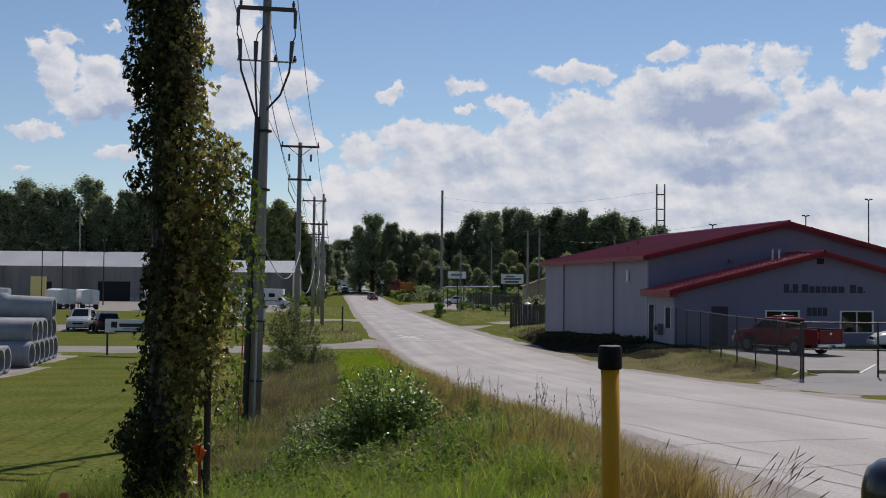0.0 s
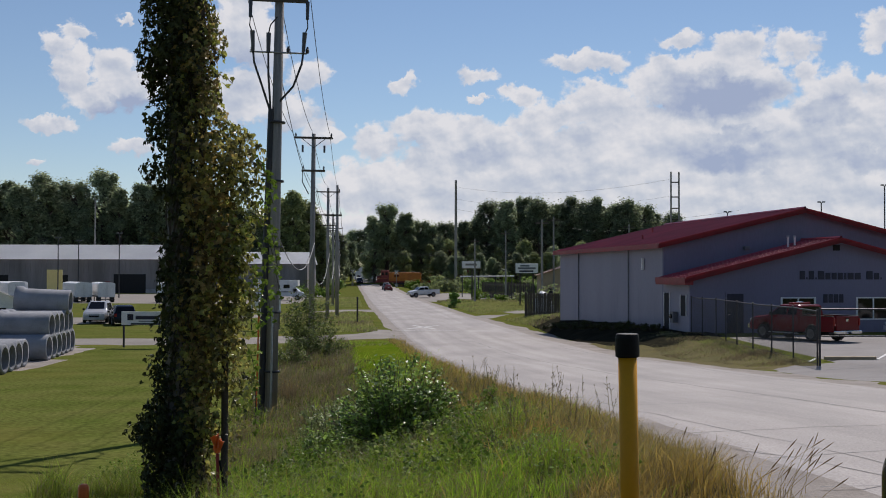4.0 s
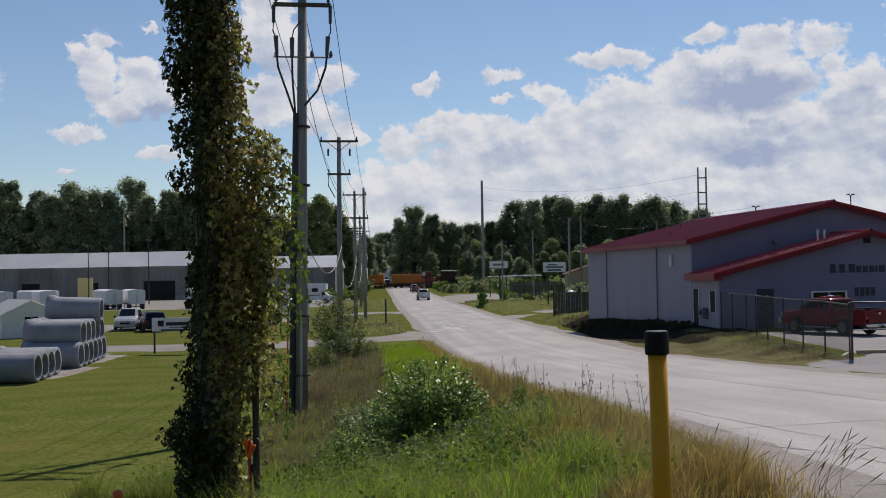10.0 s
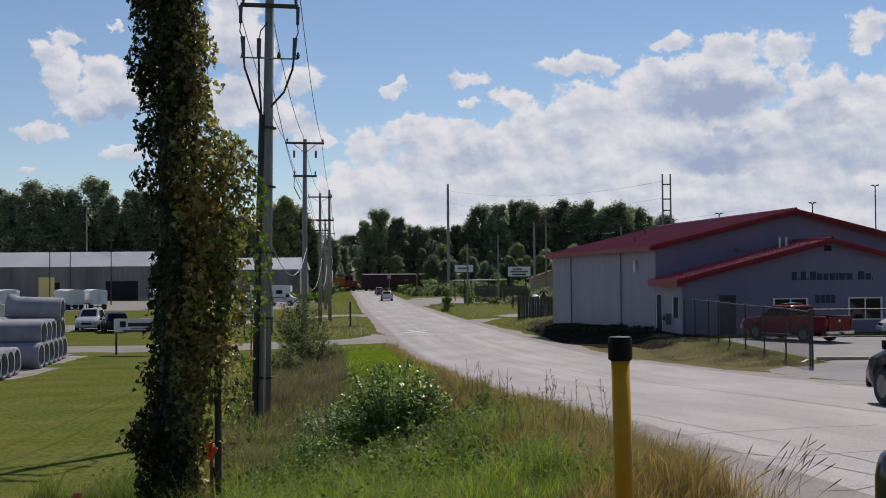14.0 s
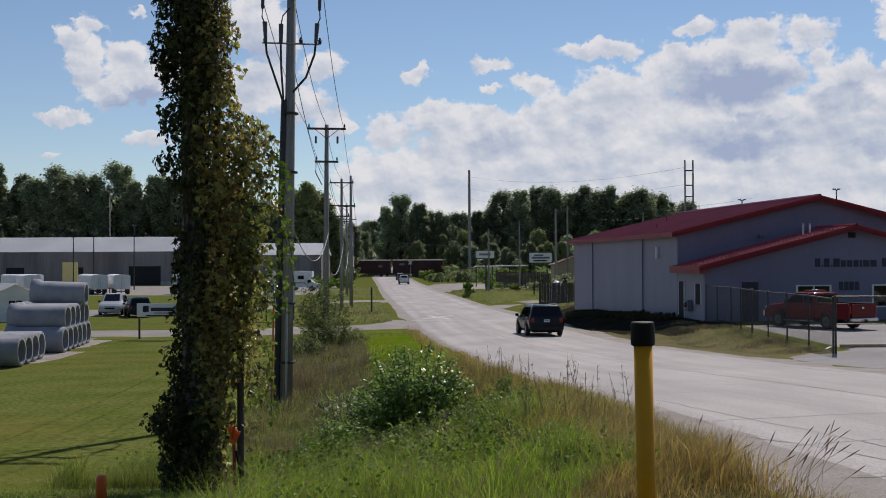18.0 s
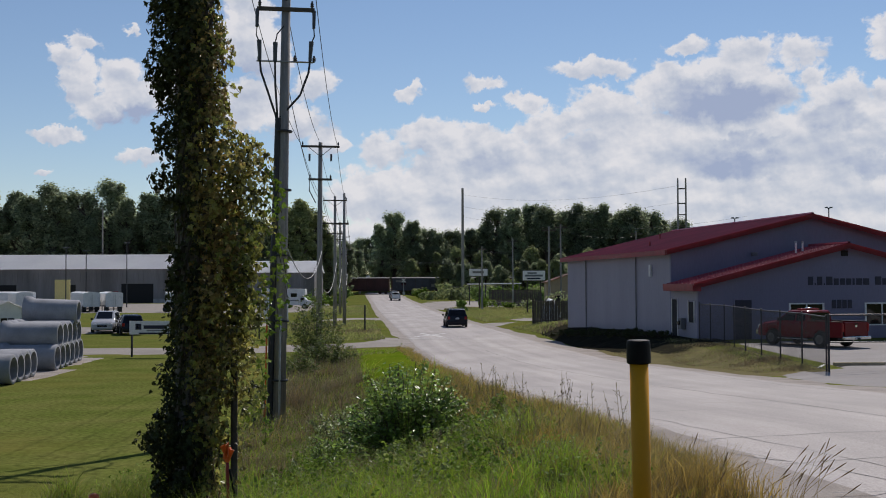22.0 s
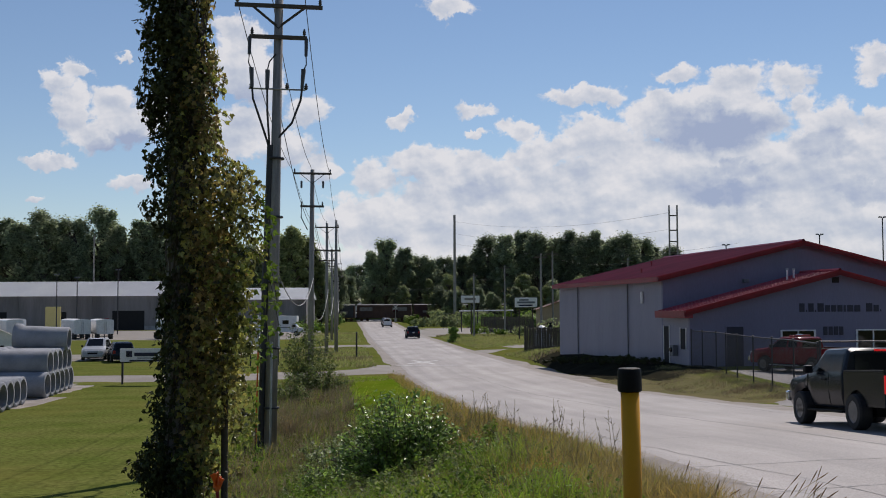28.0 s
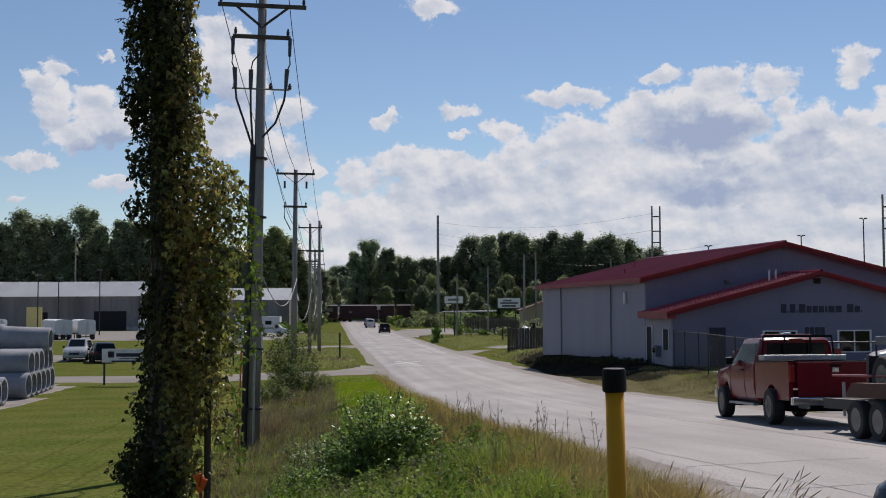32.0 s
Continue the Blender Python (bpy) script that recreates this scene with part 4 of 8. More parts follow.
def trailer(x, y, turn, s=1.0, label="white box trailer parked before the long shed"):
    """Rear at +x. A box with a domed roof, rear doors, legs, axles."""
    t = thing("box_trailer", pose(x, y, 0, 0, 0, turn), label, "trailer", "trailers in the yard")
    top = [(1.2 * math.cos(a), 2.75 + 0.26 * math.sin(a)) for a in np.linspace(0, math.pi, 9)]
    turned = Matrix.Rotation(math.pi / 2, 4, "Z")
    L = 4.2 * s
    body = prism([(-1.2, 0.8), (1.2, 0.8)] + top, -L, L)
    body.transform(turned)
    part("box", body, "white_paint", t)
    for i in (0, 1):
        d = part("rear_door", box(L, L + 0.05, -1.12 + 1.14 * i, -0.02 + 1.14 * i, 0.95, 2.68, 0.015), "white_paint", t)
        part("lock_bar", box(L + 0.051, L + 0.08, -0.14 + 0.24 * i, -0.10 + 0.24 * i, 1.0, 2.6), "steel", d)
    part("bumper", box(L - 0.1, L + 0.02, -1.1, 1.1, 0.42, 0.55), "steel_dark", t)
    part("side_rail", box(-L, L, -1.23, -1.202, 0.82, 0.98), "grey_mark", t)
    for i in (-1, 1):
        part("landing_leg", box(-L * 0.65 - 0.07, -L * 0.65 + 0.07, i * 0.85 - 0.06, i * 0.85 + 0.06, 0, 0.8), "steel_dark", t)
    for wx in (L * 0.5, L * 0.5 + 1.05):
        for wy in (-0.95, 0.95):
            part("wheel", rod((wx, wy - 0.22, 0.47), (wx, wy + 0.22, 0.47), 0.47, sides=18), "rubber", t)
    return t


trailer(-56.8, 169.6, -63, 0.95)
trailer(-53.4, 169.8, -64, 0.95)
trailer(-59.8, 176.0, -62, 0.9)
trailer(-68.0, 172.0, -58, 0.8)
trailer(-72.5, 181.0, -14, 0.75, "white box trailer standing broadside in the yard")
trailer(-74.5, 172.0, -60, 0.8)
marked = trailer(-41.8, 167.0, 184, 0.55, "short white trailer with dark round marks on its side")
for k in (0.55, 1.25):
    part("mark", rod((k, 1.20, 1.9), (k, 1.225, 1.9), 0.24, sides=16), "black", marked, "dark round mark")


# ---- small white shed ----
def small_shed():
    s = thing("garden_shed", pose(-36.8, 88.3, 0, 0, 0, 38), "small white shed with a white gable roof", "shed")
    part("wall", prism([(-2.2, 0), (2.2, 0), (2.2, 1.85), (0, 2.85), (-2.2, 1.85)], -3, 3), "white_paint", s)
    for sgn in (-1, 1):
        bm = bmesh.new()
        bm.faces.new([bm.verts.new(p) for p in ((sgn * 2.6, -3.3, 1.72), (sgn * 2.6, 3.3, 1.72), (0, 3.3, 2.93), (0, -3.3, 2.93))])
        bmesh.ops.solidify(bm, geom=bm.faces[:], thickness=0.1)
        bmesh.ops.recalc_face_normals(bm, faces=bm.faces[:])
        part("roof_slope", bm, "white_paint", s)
    w = part("window", box(-0.5, 0.5, -3.03, -2.99, 0.9, 1.6), "glass", s)
    part("frame", box(-0.03, 0.03, -3.05, -3.031, 0.9, 1.6), "white_paint", w)
    part("trim", box(2.2, 2.26, -2.9, 2.9, 0, 1.65), "white_paint", s)
    return s


small_shed()


# ---- concrete pipes in stacks ----
def pipe_mesh():
    ro, ri, L = 0.63, 0.50, 2.75
    # a bell at the far end, a plain lip at the near end, hollow all through
    prof = [(ri, 0), (ro - 0.03, 0), (ro, 0.03), (ro, L - 0.45), (ro + 0.10, L - 0.3), (ro + 0.11, L), (ri + 0.06, L), (ri + 0.04, L - 0.15), (ri, L - 0.2), (ri, 0)]
    bm = lathe(prof, 40, "X")
    bmesh.ops.rotate(bm, verts=bm.verts[:], cent=(0, 0, 0), matrix=Matrix.Rotation(math.pi, 3, "Z"))
    me = bpy.data.meshes.new("pipe")
    bm.to_mesh(me)
    bm.free()
    me.shade_smooth()
    me.materials.append(M["pipe"])
    return me


PIPE = pipe_mesh()


def lay_pipes(x, y, rows, turn, step, tilt=0.0):
    """Layers of pipes; each row: count, shift along the row, height."""
    c, s = math.cos(radians(turn)), math.sin(radians(turn))
    for count, start, z, slide in rows:
        for i in range(count):
            d = start + i * 1.3
            ob = new("concrete_pipe", PIPE)
            ob.matrix_basis = pose(x + d * step[0] - slide * c, y + d * step[1] - slide * s, z, random.Random(i * 7 + count).uniform(0, 360), 0, turn) @ pose(0, 0, 0, 0, tilt if z > 2.5 else 0, 0)
            tagged(ob, "grey precast concrete pipe lying in a stack on the ground", "concrete pipe", "stacked concrete pipes")


lay_pipes(-18.85, 47.0, [(4, 0, 0.64, 0)], 4.6, (-0.165, 0.986))
lay_pipes(-19.75, 54.6, [(6, 0, 0.64, 0), (5, 0.65, 1.68, 0), (1, 5.0, 2.72, -0.15)], 4.6, (-0.165, 0.986), 3.5)
patch("pipe_pad", [(-18.2, 47.2), (-18.9, 56), (-20.8, 68), (-40, 67), (-40, 44), (-24, 45)], 0.02, "gravel", "bare gravel under the stacked pipes", "gravel")


# ---- boards and marker posts on the lawn ----
def board_sign(x, y, w, z0, z1, turn, label, bars):
    s = thing("board_sign", pose(x, y, land1(x, y), 0, 0, turn), label, "sign")
    b = part("board", box(0, w, -0.03, 0.03, z0, z1, 0.01), "white_paint", s)
    for bx, bz, bw, bh, mat in bars:
        part("mark", box(bx, bx + bw, -0.045, -0.031, bz, bz + bh), mat, b)
    for px in (0.12, w - 0.12):
        part("post", box(px - 0.05, px + 0.05, 0.031, 0.12, -0.1, z1 - 0.05), "steel_dark", s)
    return s


board_sign(-19.2, 64.5, 2.75, 1.28, 2.05, 0, "white company board with dark lettering bars on posts", [
    (0.35, 1.56, 0.34, 0.34, "navy_letter"), (0.82, 1.60, 1.35, 0.2, "navy_letter"), (1.0, 1.47, 0.8, 0.05, "grey_mark"), (0.55, 1.30, 1.9, 0.09, "navy_letter"), (0.44, 1.62, 0.08, 0.2, "white_paint")])
board_sign(-15.6, 85, 2.3, 1.3, 2.5, 6, "white board between two dark posts by the drive", [(0.75, 1.7, 0.5, 0.6, "navy_letter")])

# ---- utility poles and their wires ----
def insulator(parent, p, h=0.22, r=0.06):
    prof = [(r * 0.5, 0)] + [(r * (1.0 if k % 2 else 0.6), h * (k + 1) / 7) for k in range(5)] + [(r * 0.4, h)]
    part("insulator", lathe(prof, 8), "porcelain", parent).location = p


def cross_arm(parent, z, w, y=-0.16, braces=True, pins=3):
    arm = part("cross_arm", box(-w / 2, w / 2, y - 0.05, y + 0.05, z - 0.06, z + 0.06, 0.008), "wood_dark", parent)
    for k in range(pins):
        x = -w / 2 + 0.08 + (w - 0.16) * k / max(pins - 1, 1)
        if abs(x) > 0.2:
            insulator(arm, (x, y, z + 0.06))
    if braces:
        for sgn in (-1, 1):
            part("brace", tube([(sgn * w * 0.3, y, z - 0.05), (0, y, z - 0.05 - w * 0.24)], 0.018, 5), "steel_dark", parent)
    return arm


POLE_TOPS = []


def utility_pole(x, y, h, lean=0.0, arms=((0.1, 2.2), (2.0, 1.4)), label="weathered grey wooden utility pole with cross-arms", r=0.19, up=0.0):
    z = land1(x, y) + up
    p = thing("utility_pole", pose(x, y, z - 0.1, 0, lean, 7), label, "utility pole", "utility poles along the road")
    part("shaft", rod((0, 0, -up - 0.1), (0, 0, h), r, r * 0.62, 14), "wood_pole", p, smooth=True)
    for d, w in arms:
        cross_arm(p, h - d, w, braces=d < 0.6)
    POLE_TOPS.append((x, y, z - 0.1 + h, lean))
    return p


# the near pole: a cable terminal with two heavier arms, fuses, hanging leads and a riser
near = utility_pole(-5.68, 34.4, 13.75, 1.0, ((0.25, 2.68), (1.22, 1.75)), "tall wooden pole with cable terminals and a grey riser pipe", 0.21, 0.27)
bracket = part("cable_bracket", rod((-0.86, -0.16, 10.92), (0.86, -0.16, 10.92), 0.028, sides=8), "steel", near, "thin steel cable bracket")
for x in (-0.78, 0.3, 0.88):
    insulator(bracket, (x, -0.16, 10.92), 0.2, 0.07)
part("riser_pipe", tube([(-0.27, -0.05, -0.4), (-0.24, -0.05, 5), (-0.17, -0.05, 9.2)], 0.105, 10), "steel_dark", near, "dark riser pipe strapped to the pole", True)
part("riser_pipe", tube([(0.02, -0.25, -0.4), (0.0, -0.2, 3.2)], 0.04, 8), "steel", near)
for z in (1.2, 3.0, 5.0, 7.0, 8.8):
    part("strap", lathe([(0.255, z - 0.03), (0.265, z), (0.255, z + 0.03)], 14), "steel_dark", near)
for x in (-0.86, 0.86):
    f = part("fuse", rod((x, -0.2, 12.5), (x, -0.26, 11.95), 0.06, 0.05, 10), "porcelain", near, "dark hanging fuse")
    part("terminal", rod((x * 0.92, -0.2, 11.55), (x * 0.88, -0.2, 10.95), 0.075, 0.05, 10), "porcelain", near)
    part("lead", tube([(x, -0.26, 11.95), (x * 1.02, -0.24, 11.7), (x * 0.92, -0.2, 11.5)], 0.02), "wire", near)
    part("lead", tube([(x * 0.88, -0.2, 10.95), (x * 0.84, -0.2, 10.6), (x * 0.55, -0.15, 9.9), (-0.18 + x * 0.06, -0.08, 9.2)], 0.035), "wire", near)
part("terminal", rod((-0.3, -0.2, 11.5), (-0.3, -0.2, 10.9), 0.075, 0.06, 10), "porcelain", near)
part("lead", tube([(-0.3, -0.2, 10.9), (-0.28, -0.2, 10.2), (-0.2, -0.08, 9.2)], 0.035), "wire", near)
part("lead", tube([(-0.3, -0.2, 11.5), (-0.25, -0.2, 11.75), (-0.05, -0.22, 12.0)], 0.02), "wire", near)
for sgn in (-1, 1):
    part("brace", tube([(sgn * 0.75, -0.16, 13.45), (sgn * 0.06, -0.16, 12.9)], 0.03, 6), "wood_dark", near)
part("ground_rod", rod((-0.42, -0.2, -0.4), (-0.40, -0.2, 2.9), 0.025, sides=6), "orange_plastic", near, "faded orange marker strip")

p2 = utility_pole(-8.4, 65, 12.4, 0.5, ((0.25, 2.2), (2.15, 1.35)))
part("lead", tube([(-0.6, -0.2, 10.2), (-0.62, -0.2, 9.6), (-0.25, -0.1, 8.9)], 0.03), "wire", p2)
for x in (-0.62, 0.62):
    part("fuse", rod((x, -0.22, 11.7), (x, -0.26, 11.3), 0.06, sides=8), "porcelain", p2)
utility_pole(-12.4, 108, 12.6, 0.2, ((0.4, 2.3), (2.6, 2.6), (3.6, 1.5)))
utility_pole(-11.9, 112, 13.2, 0, ())
for x, y in ((-16.5, 150), (-20.6, 192), (-24.9, 236), (-29.0, 278)):
    utility_pole(x, y, 12.4, 0, ((0.3, 2.3), (2.3, 1.5)))

line = [POLE_TOPS[i] for i in (0, 1, 2, 4, 5, 6, 7)]


def wire(name, pts, r, material, label):
    return tagged(part(name, tube(pts, r, 5), material), label, "overhead wire", "overhead wires")


for a, b in zip([(-3.2, 4.0, 13.9, 0)] + line, line):
    far = max(1.0, a[1] / 70)
    for off, dz, sg in ((-1.05, 0.02, 0.7), (0.0, 0.25, 0.8), (1.05, 0.02, 0.75)):
        wire("power_line", sag((a[0] + off, a[1], a[2] + dz - 0.05), (b[0] + off, b[1], b[2] + dz - 0.05), sg, 18), 0.014 * far, "wire", "thin dark overhead power line between poles")
    if a[1] > 10:
        wire("neutral_line", sag((a[0] + 0.25, a[1], a[2] - 3.4), (b[0] + 0.25, b[1], b[2] - 3.4), 0.9, 18), 0.013 * far, "wire", "thin dark overhead line between poles")
        wire("telephone_cable", sag((a[0] + 0.2, a[1] - 0.2, a[2] - 8.3), (b[0] + 0.2, b[1] - 0.2, b[2] - 6.3), 1.35, 18), 0.016 * far, "wire_pale", "slack pale telephone cable between poles")

# far tall pole, masts and lamps
def mast(x, y, h, r, label, name="tall_pole", arms=()):
    p = thing(name, pose(x, y, land1(x, y)), label, name.replace("_", " "))
    part("shaft", rod((0, 0, 0), (0, 0, h), r, r * 0.7, 10), "steel_dark" if "lamp" in name else "wood_pole", p)
    for z, w in arms:
        part("cross_arm", box(-w / 2, w / 2, -0.08, 0.08, z - 0.08, z + 0.08), "wood_dark", p)
    return p


mast(-0.3, 280, 27.4, 0.42, "very tall dark pole beyond the rail line")
for x, y, h in ((37.8, 200, 22.2), (39.2, 200, 22.2), (63.1, 160, 20.1), (64.8, 160, 20.2)):
    mast(x, y, h, 0.20, "tall grey transmission mast", "transmission_mast")
for x0, x1, y, zs in ((37.8, 39.2, 200, (20.6, 18.0, 16.0, 14.0)), (63.1, 64.8, 160, (18.6, 17.0, 15.5))):
    for z in zs:
        tagged(part("mast_brace", box(x0 + 0.1, x1 - 0.1, y - 0.1, y + 0.1, z - 0.1, z + 0.1), "wood_dark"), "dark cross beam between two masts", "cross beam")


def lamp_post(x, y, h, arm=0.32):
    p = mast(x, y, h, 0.11, "tall thin yard lamp post", "lamp_post")
    for sgn in (-1, 1):
        l = part("lamp_arm", tube([(0, 0, h - 0.1), (sgn * arm, 0, h + 0.05)], 0.04, 6), "steel_dark", p)
        part("lamp_head", box(sgn * arm - 0.2, sgn * arm + 0.2, -0.15, 0.15, h, h + 0.18, 0.03), "grey_mark", l)


for x, y, h in ((60.3, 160, 16.6), (51.4, 160, 14.2), (38.2, 160, 12.8), (-60.0, 200, 11.4), (-70.9, 200, 10.6), (-66.6, 198, 10.0)):
    lamp_post(x, y, h)
mast(-87.5, 272, 22.4, 0.22, "tall thin pole behind the shed")
for x, y, h, w in ((12.8, 150, 11.6, 1.6), (7.4, 172, 10.6, 1.6), (2.6, 165, 9.2, 1.2), (24, 158, 11, 1.6), (9.0, 120, 9.8, 1.4)):
    mast(x, y, h, 0.15, "wooden service pole with one cross-arm", "service_pole", ((h - 0.4, w),))
for a, b, s in (((-0.3, 280, 20.5), (60, 240, 18), 3.0), ((-29, 278, 11), (2.6, 165, 8.6), 2.0), ((2.6, 165, 8.6), (12.8, 150, 10.4), 0.8), ((12.8, 150, 11), (24, 158, 10.6), 0.6),
                ((-20.6, 192, 10.2), (12.8, 150, 8.8), 2.4), ((-0.3, 280, 26), (38, 200, 21.2), 2.0), ((-0.3, 280, 23), (38, 200, 18.2), 2.0)):
    wire("service_line", sag(a, b, s, 16), 0.016, "wire", "thin dark service wire across the sky")

# ---- leaves and grass ----
def leaf_mesh(name, P, N, size, rng, fold=0.3, slim=1.0):
    """Many small folded leaves: places, facing directions and sizes."""
    n = len(P)
    N = N / np.linalg.norm(N, axis=1, keepdims=True)
    A = np.cross(N, rng.normal(size=(n, 3)))
    A /= np.linalg.norm(A, axis=1, keepdims=True)
    B = np.cross(N, A)
    s = size[:, None]
    tip, base = P + A * s * 0.62, P - A * s * 0.5
    w = 0.46 * slim
    la, ra = P - A * s * 0.12 + B * s * w + N * s * fold * 0.5, P - A * s * 0.12 - B * s * w + N * s * fold * 0.5
    lb, rb = P + A * s * 0.28 + B * s * w * 0.72 + N * s * fold * 0.25, P + A * s * 0.28 - B * s * w * 0.72 + N * s * fold * 0.25
    V = np.stack([base, la, lb, tip, rb, ra], 1).reshape(-1, 3)
    k = np.arange(n)[:, None] * 6
    F = np.concatenate([k + np.array([[0, 3, 2, 1]]), k + np.array([[0, 5, 4, 3]])], 0)
    return mesh_of(name, V.tolist(), F.tolist())


def blades(name, X, Y, H, Wd, lean, rng, wind=(0.25, -0.1)):
    """Tapered grass blades bent at half height."""
    n = len(X)
    Z = land(X, Y) - 0.02
    a = rng.uniform(0, 2 * math.pi, n)
    dx, dy = np.cos(a), np.sin(a)
    lx, ly = rng.normal(0, 1, n) * lean + wind[0], rng.normal(0, 1, n) * lean + wind[1]
    o = np.stack([X, Y, Z], 1)
    side = np.stack([dx, dy, 0 * dx], 1) * (Wd / 2)[:, None]
    mid = o + np.stack([lx * H * 0.25, ly * H * 0.25, H * 0.55], 1)
    tip = o + np.stack([lx * H, ly * H, H * (1 - 0.2 * (lx * lx + ly * ly))], 1)
    V = np.stack([o - side, o + side, mid + side * 0.75, mid - side * 0.75, tip], 1).reshape(-1, 3)
    k = np.arange(n)[:, None] * 5
    F = (k + np.array([[0, 1, 2, 3]])).tolist() + (k + np.array([[3, 2, 4]])).tolist()
    return mesh_of(name, V.tolist(), F)


def scatter(rng, n, y0, y1, x0, x1):
    """x0, x1: offsets from the road's left edge."""
    Y = rng.uniform(y0, y1, n)
    return np.interp(Y, LEFT_Y, LEFT_X) + rng.uniform(x0, x1, n), Y


def clumpy(x, y, s):
    return np.array([noise.noise((a * s, b * s, 3.3)) for a, b in zip(x, y)])


def verge():
    rng = np.random.default_rng(4)
    bands = [(5.5, 11, 110000, -7.5), (11, 17, 90000, -8.5), (17, 30, 90000, -8.0), (30, 48, 42000, -7.0), (48, 70, 24000, -7.0)]
    X, Y = map(np.concatenate, zip(*[scatter(rng, n, a, b, w, 0.15) for a, b, n, w in bands]))
    off = X - np.interp(Y, LEFT_Y, LEFT_X)
    # bare dust along the edge where the road is nearest
    on = off < np.interp(Y, [6, 11, 15, 20], [-0.55, -0.45, -0.2, 0.1]) + rng.normal(0, 0.12, len(X))
    X, Y, off = X[on], Y[on], off[on]
    # tussocks with gaps of bare thatch between
    c3 = clumpy(X + 7, Y, 1.7)
    on = rng.random(len(X)) < np.clip(0.66 + 1.1 * c3, 0.12, 1)
    X, Y, off, c3 = X[on], Y[on], off[on], c3[on]
    c = clumpy(X, Y, 0.7)
    c2 = clumpy(X + 31, Y, 0.25)
    u = rng.uniform(0, 1, len(X))
    far = np.clip((Y - 8) / 30, 0, 1)
    # the open green patch beyond the shrub stays short
    bare = (Y > 38 + 3 * c) & (off > -3.4 + 1.2 * c) & (off < -0.7 + 0.5 * c)
    mown = (off < -7.2 + 1.5 * c) & (Y > 20)
    dry = ((off > np.where(Y < 24, -2.0, -1.4) + 1.2 * c + 1.0 * c2) & (u < 0.74)) | (u < 0.06)
    brown = (~dry) & (((off > -6.6) & (off < -3.2) & (Y > 22) & (u < 0.62 + 0.5 * c)) | (u > np.where(Y < 15, 0.76, 0.88)))
    H = (0.12 + 0.24 * rng.random(len(X)) ** 1.5) * (1 + 0.7 * c) * (1 + 0.5 * far) * np.interp(off, [-9, -1.2, 0], [1.15, 1.0, 0.55])
    H = H * np.clip(1 + 0.75 * c3, 0.4, 1.7)
    H = H * np.where((X < -1.9) & (Y < 16), np.interp(X, [-2.6, -1.9], [0.32, 1.0]), 1)
    H = np.where(bare | mown, 0.05 + 0.06 * rng.random(len(X)), H)
    H = np.where(dry & ~bare & ~mown, H * 1.05, H)
    Wd = (0.0035 + 0.005 * rng.random(len(X))) * (1 + 1.6 * far)
    # a dead brown patch before the shrub
    dead = ((X + 1.2) / 1.1) ** 2 + ((Y - 15.9) / 1.5) ** 2 < 1 + 0.8 * c
    brown, dry = brown | dead & (u < 0.7), dry & ~dead
    green = ~dry & ~brown
    lush = green & (c2 + 0.5 * c + 0.15 * rng.normal(0, 1, len(X)) > 0.06) | bare
    green = green & ~lush
    for nm, sel, mat, lab in (("verge_grass", green, "blade", "lush green verge grass"), ("bright_grass", lush, "blade_bright", "fresh bright green verge grass"), ("dry_grass", dry & ~bare, "blade_dry", "golden dry grass along the road edge"),
                              ("brown_weeds", brown & ~bare, "blade_brown", "brown dry weeds in the verge")):
        tagged(part(nm, blades(nm, X[sel], Y[sel], H[sel], Wd[sel], 0.46, rng, (0.12, -0.05)), mat), lab, "grass", kind="stuff")
    # broad-leaved weeds among the grass
    n = 30000
    X, Y = scatter(rng, n, 6, 34, -8.0, -1.4)
    k = clumpy(X, Y, 0.5) > 0.0
    X, Y = X[k], Y[k]
    Z = land(X, Y) + rng.uniform(0.05, 0.42, len(X)) * np.where((X < -1.9) & (Y < 16.5), 0.22, 1)
    N = rng.normal(0, 0.5, (len(X), 3)) + (0, 0, 1)
    tagged(part("broad_weeds", leaf_mesh("broad_weeds", np.stack([X, Y, Z], 1), N, rng.uniform(0.018, 0.044, len(X)), rng), "weed"), "broad-leaved green weeds in the verge", "weeds", kind="stuff")
    # leafy stems that stand out of the grass
    for nm, mat, cnt, lab in (("leafy_stems", "weed", 420, "leafy green weed stems in the verge"), ("pale_stems", "leaf_sage", 260, "pale leafy weed stems in the verge")):
        X, Y = scatter(rng, cnt, 11, 26, -5.0, -2.2)
        hs = rng.uniform(0.22, 0.6, cnt)
        k = 26
        f = rng.random((cnt, k)) ** 0.7
        spread_r = 0.07 * hs[:, None] * (1.3 - f) + 0.03
        a = rng.uniform(0, 6.28, (cnt, k))
        lean = rng.normal(0, 0.12, (cnt, 2))
        P = np.stack([X[:, None] + spread_r * np.cos(a) + lean[:, :1] * f, Y[:, None] + spread_r * np.sin(a) + lean[:, 1:] * f, land(X, Y)[:, None] + 0.05 + hs[:, None] * f], 2).reshape(-1, 3)
        N = np.stack([np.cos(a), np.sin(a), 0 * a + 0.9], 2).reshape(-1, 3) + rng.normal(0, 0.3, (cnt * k, 3))
        tagged(part(nm, leaf_mesh(nm, P, N, rng.uniform(0.03, 0.065, cnt * k), rng, slim=0.7), mat), lab, "weeds", kind="stuff")
    # tall thin dead stalks with side twigs and seed heads
    bm = bmesh.new()
